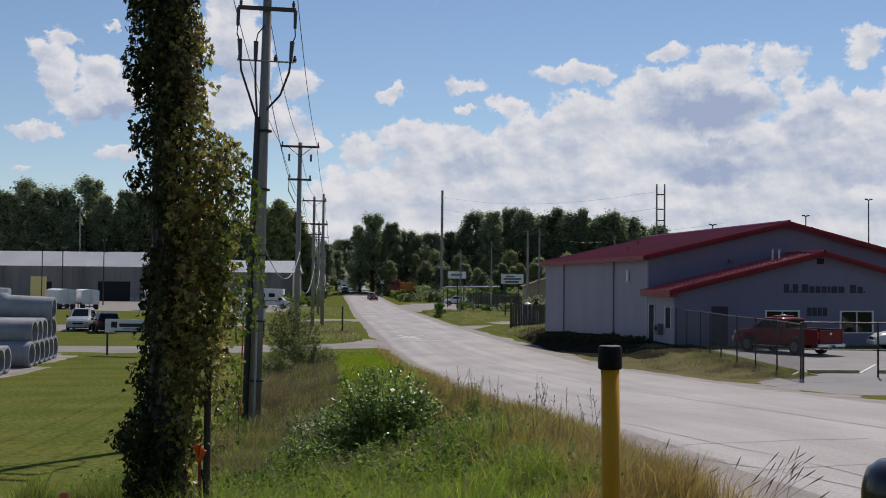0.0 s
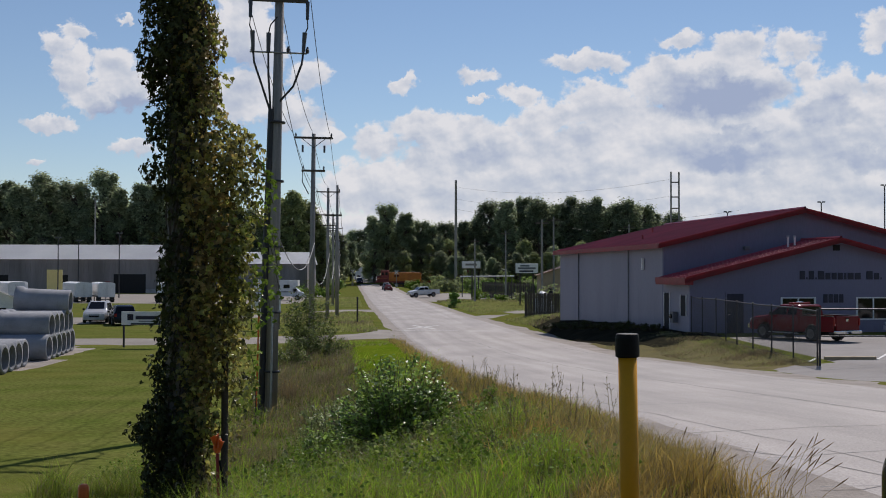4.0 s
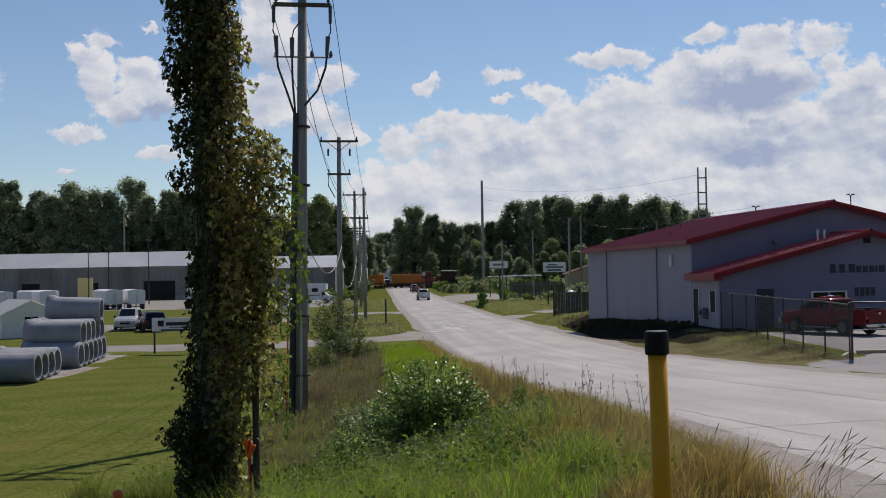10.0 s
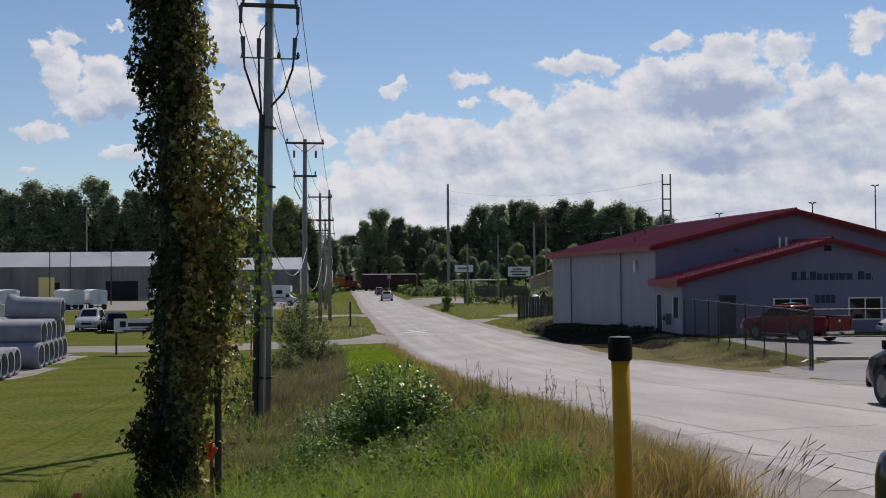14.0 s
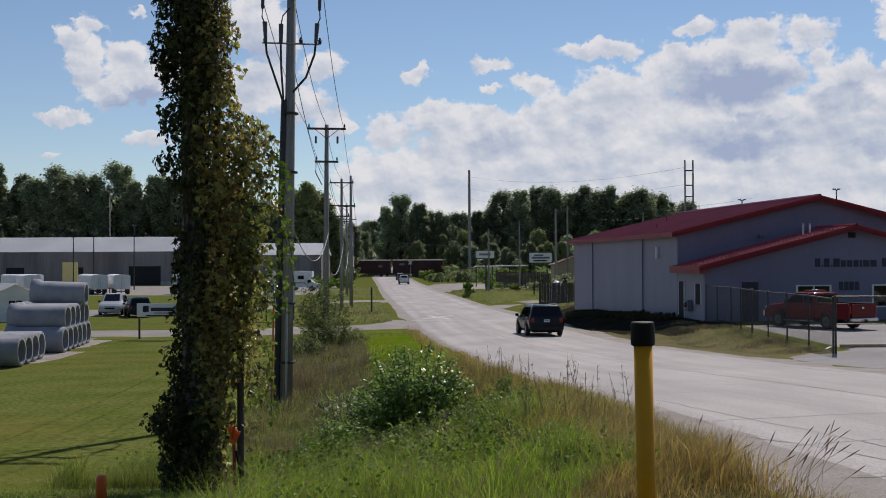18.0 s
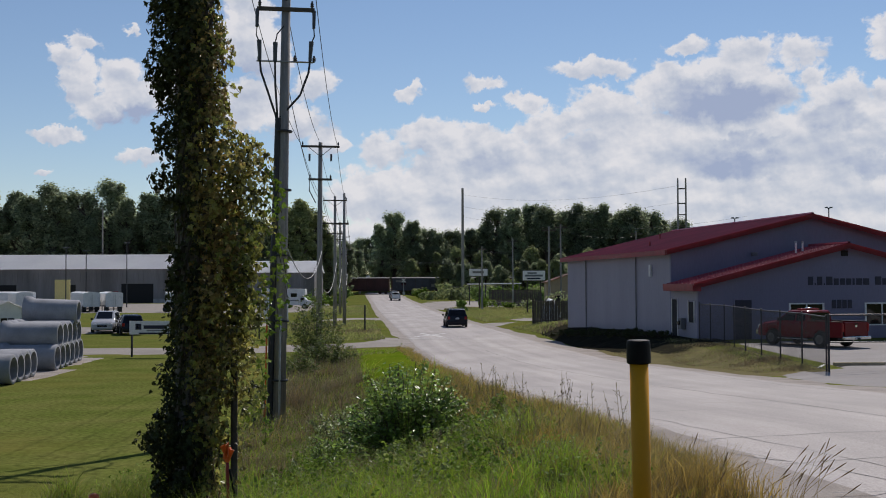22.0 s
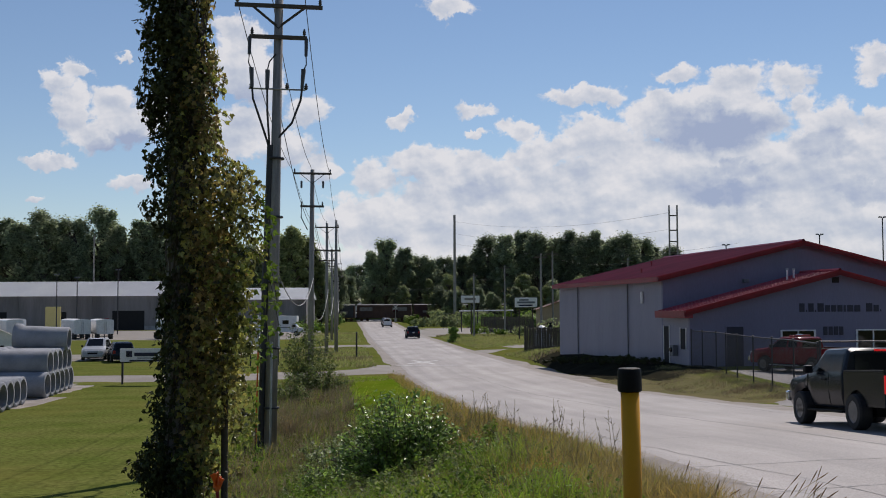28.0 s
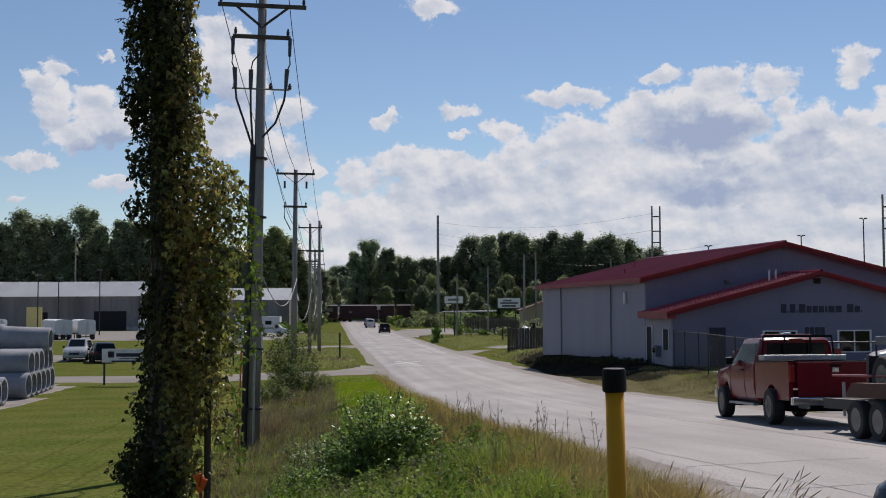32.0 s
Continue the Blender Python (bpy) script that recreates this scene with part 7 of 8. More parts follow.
# parked vehicles
pickup("parked_pickup", pose(17.15, 53.0, 1.14, 0, 0, 121), "paint_red", "red work pickup with a light bar parked before the building", 5.2, 0.9, 1.68, (2.05, 4.05), 0.36, light_bar=True)
wagon("parked_sedan", pose(25.6, 57.2, 1.14, 0, 0, 172), "paint_white", "white saloon car parked before the building", 4.8, 0.91, 1.45, CAR_REAR, 3.6, 0.98, category="car")
wagon("parked_suv", pose(-30.9, 97.8, 0.08, 0, 0, -81), "paint_silver", "silver SUV parked on the yard drive", 4.8, 0.96, 1.78, SUV_REAR, 3.7, 1.12, category="SUV", rack=True)
wagon("parked_car", pose(-27.3, 92.4, 0.03, 0, 0, 112), "paint_navy", "dark car parked on the yard drive", 4.7, 0.92, 1.62, SUV_REAR, 3.6, 1.05, category="car")
wagon("waiting_car", pose(-15.9, 262, 0.42, 0, 0, 96), "paint_maroon", "dull red car waiting at the rail crossing", 4.6, 0.9, 1.5, CAR_REAR, 3.5, 0.98, group="cars waiting at the crossing")
wagon("waiting_car", pose(-17.2, 275, 0.52, 0, 0, 96), "paint_silver", "silver car waiting at the rail crossing", 4.6, 0.92, 1.7, SUV_REAR, 3.5, 1.05, group="cars waiting at the crossing")
wagon("oncoming_car", pose(-29.4, 341, land1(-29.4, 341) + 0.06, 0, 0, -84), "paint_navy", "dark SUV stopped beyond the crossing", 4.7, 0.95, 1.75, SUV_REAR, 3.6, 1.08)
wagon("oncoming_car", pose(-31.8, 365, land1(-31.8, 365) + 0.06, 0, 0, -84), "paint_white", "white SUV stopped beyond the crossing", 4.7, 0.95, 1.75, SUV_REAR, 3.6, 1.08)
pickup("yard_pickup", pose(11.3, 129, 0.25, 0, 0, 80), "paint_silver", "silver pickup parked behind the fence", 5.4, 0.95, 1.8, (2.0, 4.2), 0.40)


def motorhome():
    m = thing("motorhome", pose(-29.3, 184, 0.05, 0, 0, 0), "white motorhome parked in the yard", "motorhome")
    part("box_body", prism([(-3.6, 0.6), (2.6, 0.6), (2.6, 1.9), (3.5, 2.3), (3.5, 3.2), (-3.6, 3.3)], -1.2, 1.2), "white_paint", m)
    part("cab", prism([(2.6, 0.5), (4.6, 0.5), (4.6, 1.15), (3.7, 1.35), (3.2, 1.9), (2.6, 1.9)], -1.0, 1.0), "paint_white", m)
    for x0, x1 in ((-2.8, -1.6), (-0.8, 0.6), (1.2, 2.2)):
        part("side_window", box(x0, x1, -1.22, -1.201, 1.9, 2.5, 0.005), "glass", m)
    part("cab_window", box(2.75, 3.3, -1.02, -1.001, 1.35, 1.8), "glass", m)
    part("stripe", box(-3.5, 2.5, -1.215, -1.201, 1.25, 1.4), "grey_mark", m)
    put_wheels(m, (0.40, 0.27), [(-2.0, -1.15), (3.4, -1.05), (-2.0, 1.15), (3.4, 1.05)])


motorhome()


# ---- equipment trailer with a small loader on it ----
def equipment_trailer():
    t = thing("equipment_trailer", pose(9.3, -92, 2.9), "black twin-axle equipment trailer behind the work truck", "trailer")
    part("deck", box(-2.6, 2.6, -0.85, 0.85, 0.56, 0.66, 0.01), "wood_dark", t)
    for s in (-1, 1):
        part("side_beam", box(-2.7, 2.7, s * 0.9 - 0.05, s * 0.9 + 0.05, 0.46, 0.66, 0.01), "steel_dark", t)
        part("fender", prism([(-0.95, 0.72), (0.95, 0.72), (0.95, 0.80), (0.7, 0.98), (-0.7, 0.98), (-0.95, 0.80)], s * 1.1 - 0.16, s * 1.1 + 0.16), "rust", t, "dull brown fender")
        part("marker_plate", box(-0.98, -0.951, s * 1.1 - 0.15, s * 1.1 + 0.15, 0.50, 0.72), "grey_mark", t)
        part("rail_post", rod((-2.2, s * 0.86, 0.66), (-2.2, s * 0.86, 1.1), 0.03), "steel_dark", t)
        part("rail", rod((-2.4, s * 0.86, 1.1), (2.4, s * 0.86, 1.1), 0.025), "red_trim", t)
        part("tongue_arm", rod((2.6, s * 0.8, 0.52), (4.0, 0, 0.48), 0.05), "steel_dark", t)
    part("ramp", box(-2.85, -2.72, -0.8, 0.8, 0.5, 1.3, 0.02), "steel_dark", t)
    part("hitch_jack", rod((3.6, 0.12, 0.25), (3.6, 0.12, 0.95), 0.035), "steel", t)
    for x in (-0.75, -0.3, 0.3):
        part("tail_reflector", box(x - 0.05, x + 0.05, -0.965, -0.951, 0.52, 0.60), "lamp_red", t)
    put = put_wheels(t, (0.34, 0.22), [(-0.42, -1.24), (0.42, -1.24), (-0.42, 1.24), (0.42, 1.24)])
    l = thing("compact_loader", pose(9.3, -92, 3.56), "small grey loader with chunky tyres on the trailer", "loader")
    part("body", box(-0.9, 0.9, -0.45, 0.45, 0.35, 1.05, 0.08), "grey_mark", l)
    part("hood", box(-1.35, -0.5, -0.42, 0.42, 0.75, 1.35, 0.1), "grey_mark", l)
    part("roll_frame", tube([(0.1, -0.42, 1.05), (0.05, -0.42, 1.95), (0.05, 0.42, 1.95), (0.1, 0.42, 1.05)], 0.04, 6), "black", l)
    part("lift_arm", box(-1.1, 1.35, -0.62, -0.50, 1.0, 1.16, 0.02), "grey_mark", l)
    part("lift_arm", box(-1.1, 1.35, 0.50, 0.62, 1.0, 1.16, 0.02), "grey_mark", l)
    part("bucket", prism([(1.3, 0.1), (2.0, 0.1), (1.9, 0.2), (1.4, 0.25), (1.35, 0.8), (1.25, 0.8)], -0.8, 0.8), "steel_dark", l)
    put_wheels(l, (0.40, 0.27), [(-0.62, -0.75), (0.62, -0.75), (-0.62, 0.75), (0.62, 0.75)])
    return t, put, l


hauled, hauled_wheels, loader = equipment_trailer()


# ---- the train ----
M["loco_orange"] = surf("faded_orange_engine_paint", (0.62, 0.20, 0.02), (0.50, 0.15, 0.02), 0.55, scale=0.6, fine=8)
M["loco_red"] = surf("dull_red_engine_paint", (0.22, 0.03, 0.025), None, 0.55, scale=0.8)
M["car_maroon"] = surf("dull_maroon_wagon_paint", (0.075, 0.026, 0.026), (0.05, 0.02, 0.02), 0.75, scale=0.5, fine=8)
M["car_brown"] = surf("brown_wagon_paint", (0.085, 0.045, 0.03), (0.055, 0.03, 0.022), 0.75, scale=0.5, fine=8)
M["car_grey"] = surf("dull_grey_wagon_paint", (0.07, 0.075, 0.09), (0.05, 0.05, 0.06), 0.75, scale=0.5, fine=8)
M["faded_mark"] = surf("faded_pale_marking", (0.26, 0.25, 0.23), (0.15, 0.14, 0.13), 0.8, scale=1.5)


def bogie(parent, x):
    b = part("bogie", box(x - 1.1, x + 1.1, -1.05, 1.05, 0.45, 0.75, 0.04), "rust", parent)
    for dx in (-0.85, 0.85):
        for y in (-0.78, 0.78):
            part("wheel", rod((x + dx, y - 0.07, 0.42), (x + dx, y + 0.07, 0.42), 0.42, sides=18), "rust", b)


def boxcar(paint_name, label, marks):
    c = thing("boxcar", pose(0, 323, 0.95), label, "boxcar", "freight wagons")
    part("body", box(-7.7, 7.7, -1.5, 1.5, 1.05, 4.5, 0.05), paint_name, c)
    bm = bmesh.new()
    for x in np.arange(-7.3, 7.4, 0.75):
        if abs(x) > 1.6:
            add_box(bm, x - 0.06, x + 0.06, -1.56, -1.5, 1.1, 4.4)
    tagged(part("side_rib", bm, paint_name, c), kind="stuff")
    part("roof", prism([(-1.6, 4.5), (1.6, 4.5), (1.6, 4.56), (0, 4.8), (-1.6, 4.56)], -7.75, 7.75), "car_grey", c).matrix_basis = pose(0, 0, 0, 0, 0, 90)
    d = part("door", box(-1.5, 1.5, -1.6, -1.5, 1.15, 4.3, 0.02), paint_name, c)
    for x in (-0.9, 0.9):
        part("door_rod", rod((x, -1.63, 1.2), (x, -1.63, 4.2), 0.04), "rust", d)
    for x, z, w, h in marks:
        part("marking", box(x, x + w, -1.58, -1.561, z, z + h), "faded_mark", c)
    part("sill", box(-7.7, 7.7, -1.45, 1.45, 0.85, 1.05), "rust", c)
    for x in (-5.8, 5.8):
        bogie(c, x)
    for x in (-8.05, 8.05):
        part("coupler", box(x - 0.35, x + 0.35, -0.15, 0.15, 0.75, 1.0, 0.03), "rust", c)
    for x in (-7.6, 7.6):
        part("ladder", box(x - 0.25, x + 0.1, -1.62, -1.57, 1.1, 4.4), "rust", c)
    return c


def engine(cab_front, label):
    e = thing("locomotive", pose(0, 323, 0.95), label, "locomotive", "locomotives")
    s = -1 if cab_front else 1
    part("frame", box(-6.7, 6.7, -1.5, 1.5, 1.0, 1.35, 0.03), "loco_red", e)
    part("hood", box(-6.2 if s > 0 else -3.0, 3.0 if s > 0 else 6.2, -0.95, 0.95, 1.35, 3.9, 0.12), "loco_orange", e, "orange engine hood")
    part("cab", box(min(3.0 * s, 5.2 * s), max(3.0 * s, 5.2 * s), -1.45, 1.45, 1.35, 4.5, 0.12), "loco_red", e, "dull red cab")
    part("nose", box(min(5.2 * s, 6.4 * s), max(5.2 * s, 6.4 * s), -0.9, 0.9, 1.35, 2.9, 0.15), "loco_red", e)
    for a in (3.3, 4.3):
        part("cab_window", box(min(a * s, (a + 0.7) * s), max(a * s, (a + 0.7) * s), -1.47, -1.45, 3.1, 3.9), "glass", e)
    for x in (-1.5, 0.5, 2.2):
        part("hood_door", box(x * -s - 0.5, x * -s + 0.5, -0.98, -0.952, 1.6, 3.2), "loco_orange", e)
    for x in (-4, -1.5):
        part("roof_fan", lathe([(0.55, 3.9), (0.55, 4.1), (0.4, 4.12)], 14), "steel_dark", e).location.x = x * s
    part("exhaust_stack", box(-0.3, 0.3, -0.25, 0.25, 3.9, 4.35, 0.04), "steel_dark", e)
    part("fuel_tank", box(-1.6, 1.6, -1.2, 1.2, 0.45, 1.0, 0.1), "steel_dark", e)
    part("hand_rail", tube([(-6.5, -1.45, 1.35), (-6.5, -1.45, 2.2), (6.5, -1.45, 2.2), (6.5, -1.45, 1.35)], 0.04, 5), "loco_orange", e)
    for x in (-4.4, 4.4):
        bogie(e, x)
    for x in (-7.0, 7.0):
        part("coupler", box(x - 0.35, x + 0.35, -0.15, 0.15, 0.75, 1.0, 0.03), "rust", e)
    return e


TRAIN = [(engine(True, "orange and dull red locomotive leading the train"), -22.1), (engine(False, "orange locomotive with a dull red cab"), -7.4)]
for i, (p, lab, marks) in enumerate((("car_maroon", "dull maroon steel boxcar in the train", [(4.2, 2.6, 1.2, 0.7)]), ("car_maroon", "dull maroon boxcar with faded marks", [(-6.0, 3.2, 1.6, 0.5)]),
                                     ("car_grey", "dark grey boxcar with faded marks", [(-6.5, 3.4, 2.0, 0.5), (3.5, 2.0, 2.2, 0.9)]),
                                     ("car_brown", "brown boxcar with faded pale lettering bars", [(-7.0, 2.9, 3.6, 1.0), (2.2, 2.9, 4.2, 1.0)]),
                                     ("car_maroon", "dull maroon steel boxcar in the train", [(-5.2, 2.4, 1.0, 0.6)]), ("car_maroon", "dull maroon boxcar with a pale cross mark", [(-0.4, 3.1, 0.9, 0.9)]),
                                     ("car_brown", "plain brown steel boxcar in the train", []))):
    TRAIN.append((boxcar(p, lab, marks), 8.2 + 16.15 * i))

# the rail line: ballast, sleepers joined, rails
tagged(part("ballast", prism([(-3.2, 0.0), (3.2, 0.0), (1.9, 0.8), (-1.9, 0.8)], -160, 160), "ballast"), "grey ballast bed of the rail line", "ballast", kind="structure").matrix_basis = pose(-10, 323, 0, 0, 0, 90)
for y in (322.28, 323.72):
    tagged(part("rail", box(-170, 150, y - 0.04, y + 0.04, 0.78, 0.95, 0.01), "rust"), "rusty steel rail on the ballast", "rail", "rails")


def crossing_signal(x, y, turn):
    s = thing("crossing_signal", pose(x, y, land1(x, y), 0, 0, turn), "rail crossing signal with a white crossbuck", "crossing signal")
    part("mast", rod((0, 0, 0), (0, 0, 4.6), 0.07), "steel", s)
    for a in (-45, 45):
        part("crossbuck", box(-0.75, 0.75, -0.10, -0.08, -0.11, 0.11), "white_paint", s).matrix_basis = pose(0, -0.02 if a > 0 else 0, 4.1, 0, a, 0)
    for x0 in (-0.4, 0.4):
        l = part("lamp_disc", rod((x0, -0.06, 3.1), (x0, -0.12, 3.1), 0.3, sides=16), "black", s)
        part("lens", rod((x0, -0.121, 3.1), (x0, -0.14, 3.1), 0.12, sides=12), "lamp_red", l)
    part("signal_box", box(-0.3, 0.3, -0.3, 0.3, 0, 0.9, 0.03), "steel", s)


crossing_signal(road_r(316) + 1.6, 316, 0)
crossing_signal(road_l(331) - 1.6, 331, 180)

# ---- markers near the camera ----
mk = thing("marker_post", pose(0.925, 6.1, land1(0.925, 6.1), 0, -0.9, 0), "faded yellow plastic marker post with a black cap", "marker post")
zt = 3.767 - land1(0.925, 6.1)
part("tube", lathe([(0.050, -0.2), (0.050, zt)], 28), "yellow", mk, smooth=True)
part("cap", lathe([(0.055, zt - 0.012), (0.064, zt - 0.006), (0.065, zt + 0.02), (0.0635, zt + 0.095), (0.060, zt + 0.112), (0.054, zt + 0.116), (0.001, zt + 0.117)], 32), "black", mk, "black plastic cap")
bo = thing("bollard", pose(1.655, 4.0, land1(1.655, 4.0)), "glossy black round-topped bollard", "bollard")
zb = 3.605 - land1(1.655, 4.0)
M["gloss_black"] = surf("glossy_black_plastic", (0.014, 0.015, 0.020), (0.020, 0.021, 0.027), 0.22, scale=5, fine=60, bump=0.05)
part("body", lathe([(0.165, -0.1), (0.165, zb - 0.12), (0.160, zb - 0.08), (0.145, zb - 0.04), (0.11, zb - 0.012), (0.05, zb), (0.001, zb)], 36), "gloss_black", bo, smooth=True)
part("band", lathe([(0.165, zb - 0.34), (0.172, zb - 0.33), (0.172, zb - 0.29), (0.165, zb - 0.28)], 36), "grey_mark", bo)
st = thing("marker_stake", pose(-2.53, 12.0, land1(-2.53, 12.0), 2, -1, 0), "thin red stake with an orange flag bundle", "marker stake")
zs = 2.30 - land1(-2.53, 12.0)
part("stake", rod((0, 0, -0.1), (0, 0, zs), 0.018, sides=8), "red_trim", st)
for k in range(7):
    a = k * 0.9
    part("flag_fold", box(-0.026, 0.026, -0.004, 0.004, -0.075, 0.075, m=pose(0.02 * math.cos(a), 0.02 * math.sin(a), zs + 0.07 + 0.012 * k, 12 * math.sin(a), 25 * math.cos(a * 1.7), 50 * k)), "orange_plastic", st, "crumpled orange flag")
part("strut", rod((0.02, 0, zs * 0.9), (0.13, 0.02, -0.05), 0.012), "black", st)
od = thing("orange_marker", pose(-3.97, 12.0, land1(-3.97, 12.0)), "short orange round-topped ground marker", "marker post")
zo = 1.97 - land1(-3.97, 12.0)
part("tube", lathe([(0.055, -0.1), (0.055, zo - 0.04), (0.045, zo - 0.01), (0.02, zo), (0.001, zo)], 20), "orange_plastic", od, smooth=True)
dp = thing("sign_post", pose(-8.5, 96.4, land1(-8.5, 96.4)), "dark flat steel post beside the side drive", "post")
part("post", box(-0.07, 0.07, -0.03, 0.03, 0, 2.3, 0.01), "steel_dark", dp)


# ---- fence and lot ----
M["tan_stop"] = surf("worn_tan_stop", (0.50, 0.40, 0.26), (0.42, 0.33, 0.21), 0.8, scale=3)

def fence_run(pts, h, name="chain_link_fence", label="dark chain-link fence with steel posts", step=0.085):
    f = thing(name, pose(pts[0][0], pts[0][1], 0), label, "fence")
    o = Vector((pts[0][0], pts[0][1], 0))
    q = [Vector((x, y, land1(x, y))) - o for x, y in pts]
    for p in q:
        post = part("post", rod(p + Vector((0, 0, -0.2)), p + Vector((0, 0, h)), 0.032, sides=8), "steel_dark", f)
        part("post_cap", lathe([(0.045, 0), (0.045, 0.03), (0.001, 0.06)], 8), "steel_dark", post).location = p + Vector((0, 0, h))
    for a, b in zip(q, q[1:]):
        part("top_rail", rod(a + Vector((0, 0, h - 0.03)), b + Vector((0, 0, h - 0.03)), 0.025, sides=6), "steel_dark", f)
        part("bottom_wire", rod(a + Vector((0, 0, 0.06)), b + Vector((0, 0, 0.06)), 0.008, sides=4), "steel_dark", f)
        L = (b - a).length
        V, F = [], []
        for k in np.arange(-h, L, step):
            for d in (1, -1):
                s0, s1 = (k, k + h) if d > 0 else (k + h, k)
                z0, z1 = 0.06, h - 0.05
                lo, hi = 0.0, 1.0
                if s1 != s0:
                    ta, tb = sorted(((0 - s0) / (s1 - s0), (L - s0) / (s1 - s0)))
                    lo, hi = max(lo, ta), min(hi, tb)
                if hi - lo < 0.02:
                    continue
                e = []
                for u in (lo, hi):
                    w = a.lerp(b, (s0 + (s1 - s0) * u) / L)
                    e.append(Vector((w.x, w.y, w.z + z0 + (z1 - z0) * u)))
                i = len(V)
                t = Vector((0, 0, 0.0075))
                V += [tuple(e[0] - t), tuple(e[0] + t), tuple(e[1] + t), tuple(e[1] - t)]
                F.append((i, i + 1, i + 2, i + 3))
        tagged(part("wire_mesh", mesh_of("wire_mesh", V, F), "steel_dark", f), kind="stuff")
    return f


fence_run([(12.35, 59.8), (12.45, 57.6), (12.6, 55.2), (12.5, 52.8), (12.42, 50.4), (12.45, 47.8), (12.6, 45.5), (12.75, 43.1), (12.55, 39.6)], 1.95)
gate = thing("sliding_gate", pose(12.6, 39.5, 0), "dark steel rail gate across the lot", "gate")
for x in (0.0, 2.65, 5.6, 8.6, 11.6):
    part("post", rod((x, 0.04 * x, land1(12.6 + x, 39.5) - 0.2), (x, 0.04 * x, 3.06), 0.042 if x == 0 else 0.036), "steel_dark", gate)
for z in (3.02, 2.08):
    part("rail", rod((0, 0, z), (11.6, 0.46, z), 0.03 if z > 3 else 0.022), "steel_dark", gate)
for x0 in (0.75, 3.35, 6.2, 9.0):
    s = thing("wheel_stop", pose(12.6 + x0, 41.3 + 0.05 * x0, land1(12.6 + x0, 41.4) + 0.035, 0, 0, 3), "worn tan wheel stop on the lot", "wheel stop", "wheel stops")
    part("bar", box(0, 1.9, -0.08, 0.08, 0, 0.13, 0.025), "tan_stop", s)
for k, (xa, ya, xb, yb) in enumerate(((12.7, 41.0, 14.5, 44.9), (15.3, 41.4, 17.6, 46.0), (18.2, 41.6, 20.5, 46.2), (21.2, 41.8, 23.4, 46.4))):
    L = math.hypot(xb - xa, yb - ya)
    me = box(0, L, -0.05, 0.05, -0.02, 0.012)
    ob = tagged(part("lot_line", me, "line_paint"), "worn white parking line", "road marking", "parking lines", "structure")
    ob.matrix_basis = pose(xa, ya, land1(xa, ya) + 0.041, 0, 0, math.degrees(math.atan2(yb - ya, xb - xa)))


# ---- marks, seams and cracks in the road ----
def ribbon(name, pts, w, material, label, lift=0.054):
    V, F = [], []
    for i, (x, y) in enumerate(pts):
        a, b = pts[max(i - 1, 0)], pts[min(i + 1, len(pts) - 1)]
        d = Vector((b[0] - a[0], b[1] - a[1]))
        d.normalize()
        n = Vector((-d.y, d.x)) * w / 2
        for s in (-1, 1):
            V.append((x + s * n.x, y + s * n.y, land1(x, y) + lift))
        if i:
            F.append((2 * i - 2, 2 * i - 1, 2 * i + 1, 2 * i))
    return tagged(part(name, mesh_of(name, V, F), material), label, "road marking", kind="structure")


def between(pts, seed, wob=0.12):
    """A wandering line through a few places."""
    out = []
    for (ax, ay), (bx, by) in zip(pts, pts[1:]):
        k = max(4, int(math.hypot(bx - ax, by - ay) / 0.35))
        for q in range(k + ((bx, by) == pts[-1])):
            f = q / k
            x, y = ax + f * (bx - ax), ay + f * (by - ay)
            out.append((x + wob * noise.noise((x * 0.9, y * 0.9, seed)), y + wob * noise.noise((x * 0.9 + 9, y * 0.9, seed))))
    return out


ribbon("seam", between([(1.2, 66), (3.3, 46), (5.29, 31.7), (7.0, 18.5), (7.9, 8)], 1.5, 0.1), 0.06, "tar", "dark tar seam along the road")
ribbon("seam", between([(5.6, 60), (8.3, 42.4), (8.9, 31.9), (9.4, 27.3)], 2.5, 0.1), 0.05, "tar", "thin dark seam along the road")
ribbon("seam", between([(2.0, 26), (2.9, 19), (3.9, 13.5), (4.3, 10)], 3.5, 0.1), 0.02, "tar", "dark crack in the road")
for k, (w, pts) in enumerate(((0.035, [(2.6, 14.4), (3.76, 15.04), (5.99, 16.02)]), (0.03, [(3.14, 11.64), (4.65, 12.44), (6.4, 13.0)]), (0.035, [(2.92, 9.26), (3.49, 9.36), (5.2, 9.7)]),
                              (0.03, [(3.0, 13.2), (3.6, 11.0), (3.8, 9.8)]), (0.05, [(0.3, 30.5), (1.6, 31.2), (3.2, 30.8)]), (0.2, [(0.45, 67.6), (1.1, 68.0)]), (0.05, [(2.2, 58.5), (4.2, 57.2), (5.2, 57.6)]),
                              (0.03, [(2.3, 20.6), (3.4, 20.2), (4.6, 20.9)]), (0.03, [(4.4, 23.2), (5.4, 22.8), (6.4, 23.4)]), (0.09, [(1.9, 22.4), (2.5, 22.3)]))):
    ribbon("crack", between(pts, k * 3.3, 0.10), w * 0.8, "tar", "dark crack across the road")
for a, b in (((-3.75, 86.6), (-1.55, 92.4)), ((-1.75, 86.6), (-3.55, 92.4))):
    ribbon("road_cross", [a, ((a[0] + b[0]) / 2, (a[1] + b[1]) / 2), b], 0.30, "faded_line", "worn white painted cross on the road")
ribbon("stop_bar", [(-4.5, 84.0), (-2.2, 84.1), (0.1, 84.2)], 0.32, "faded_line", "worn white painted bar across the lane")


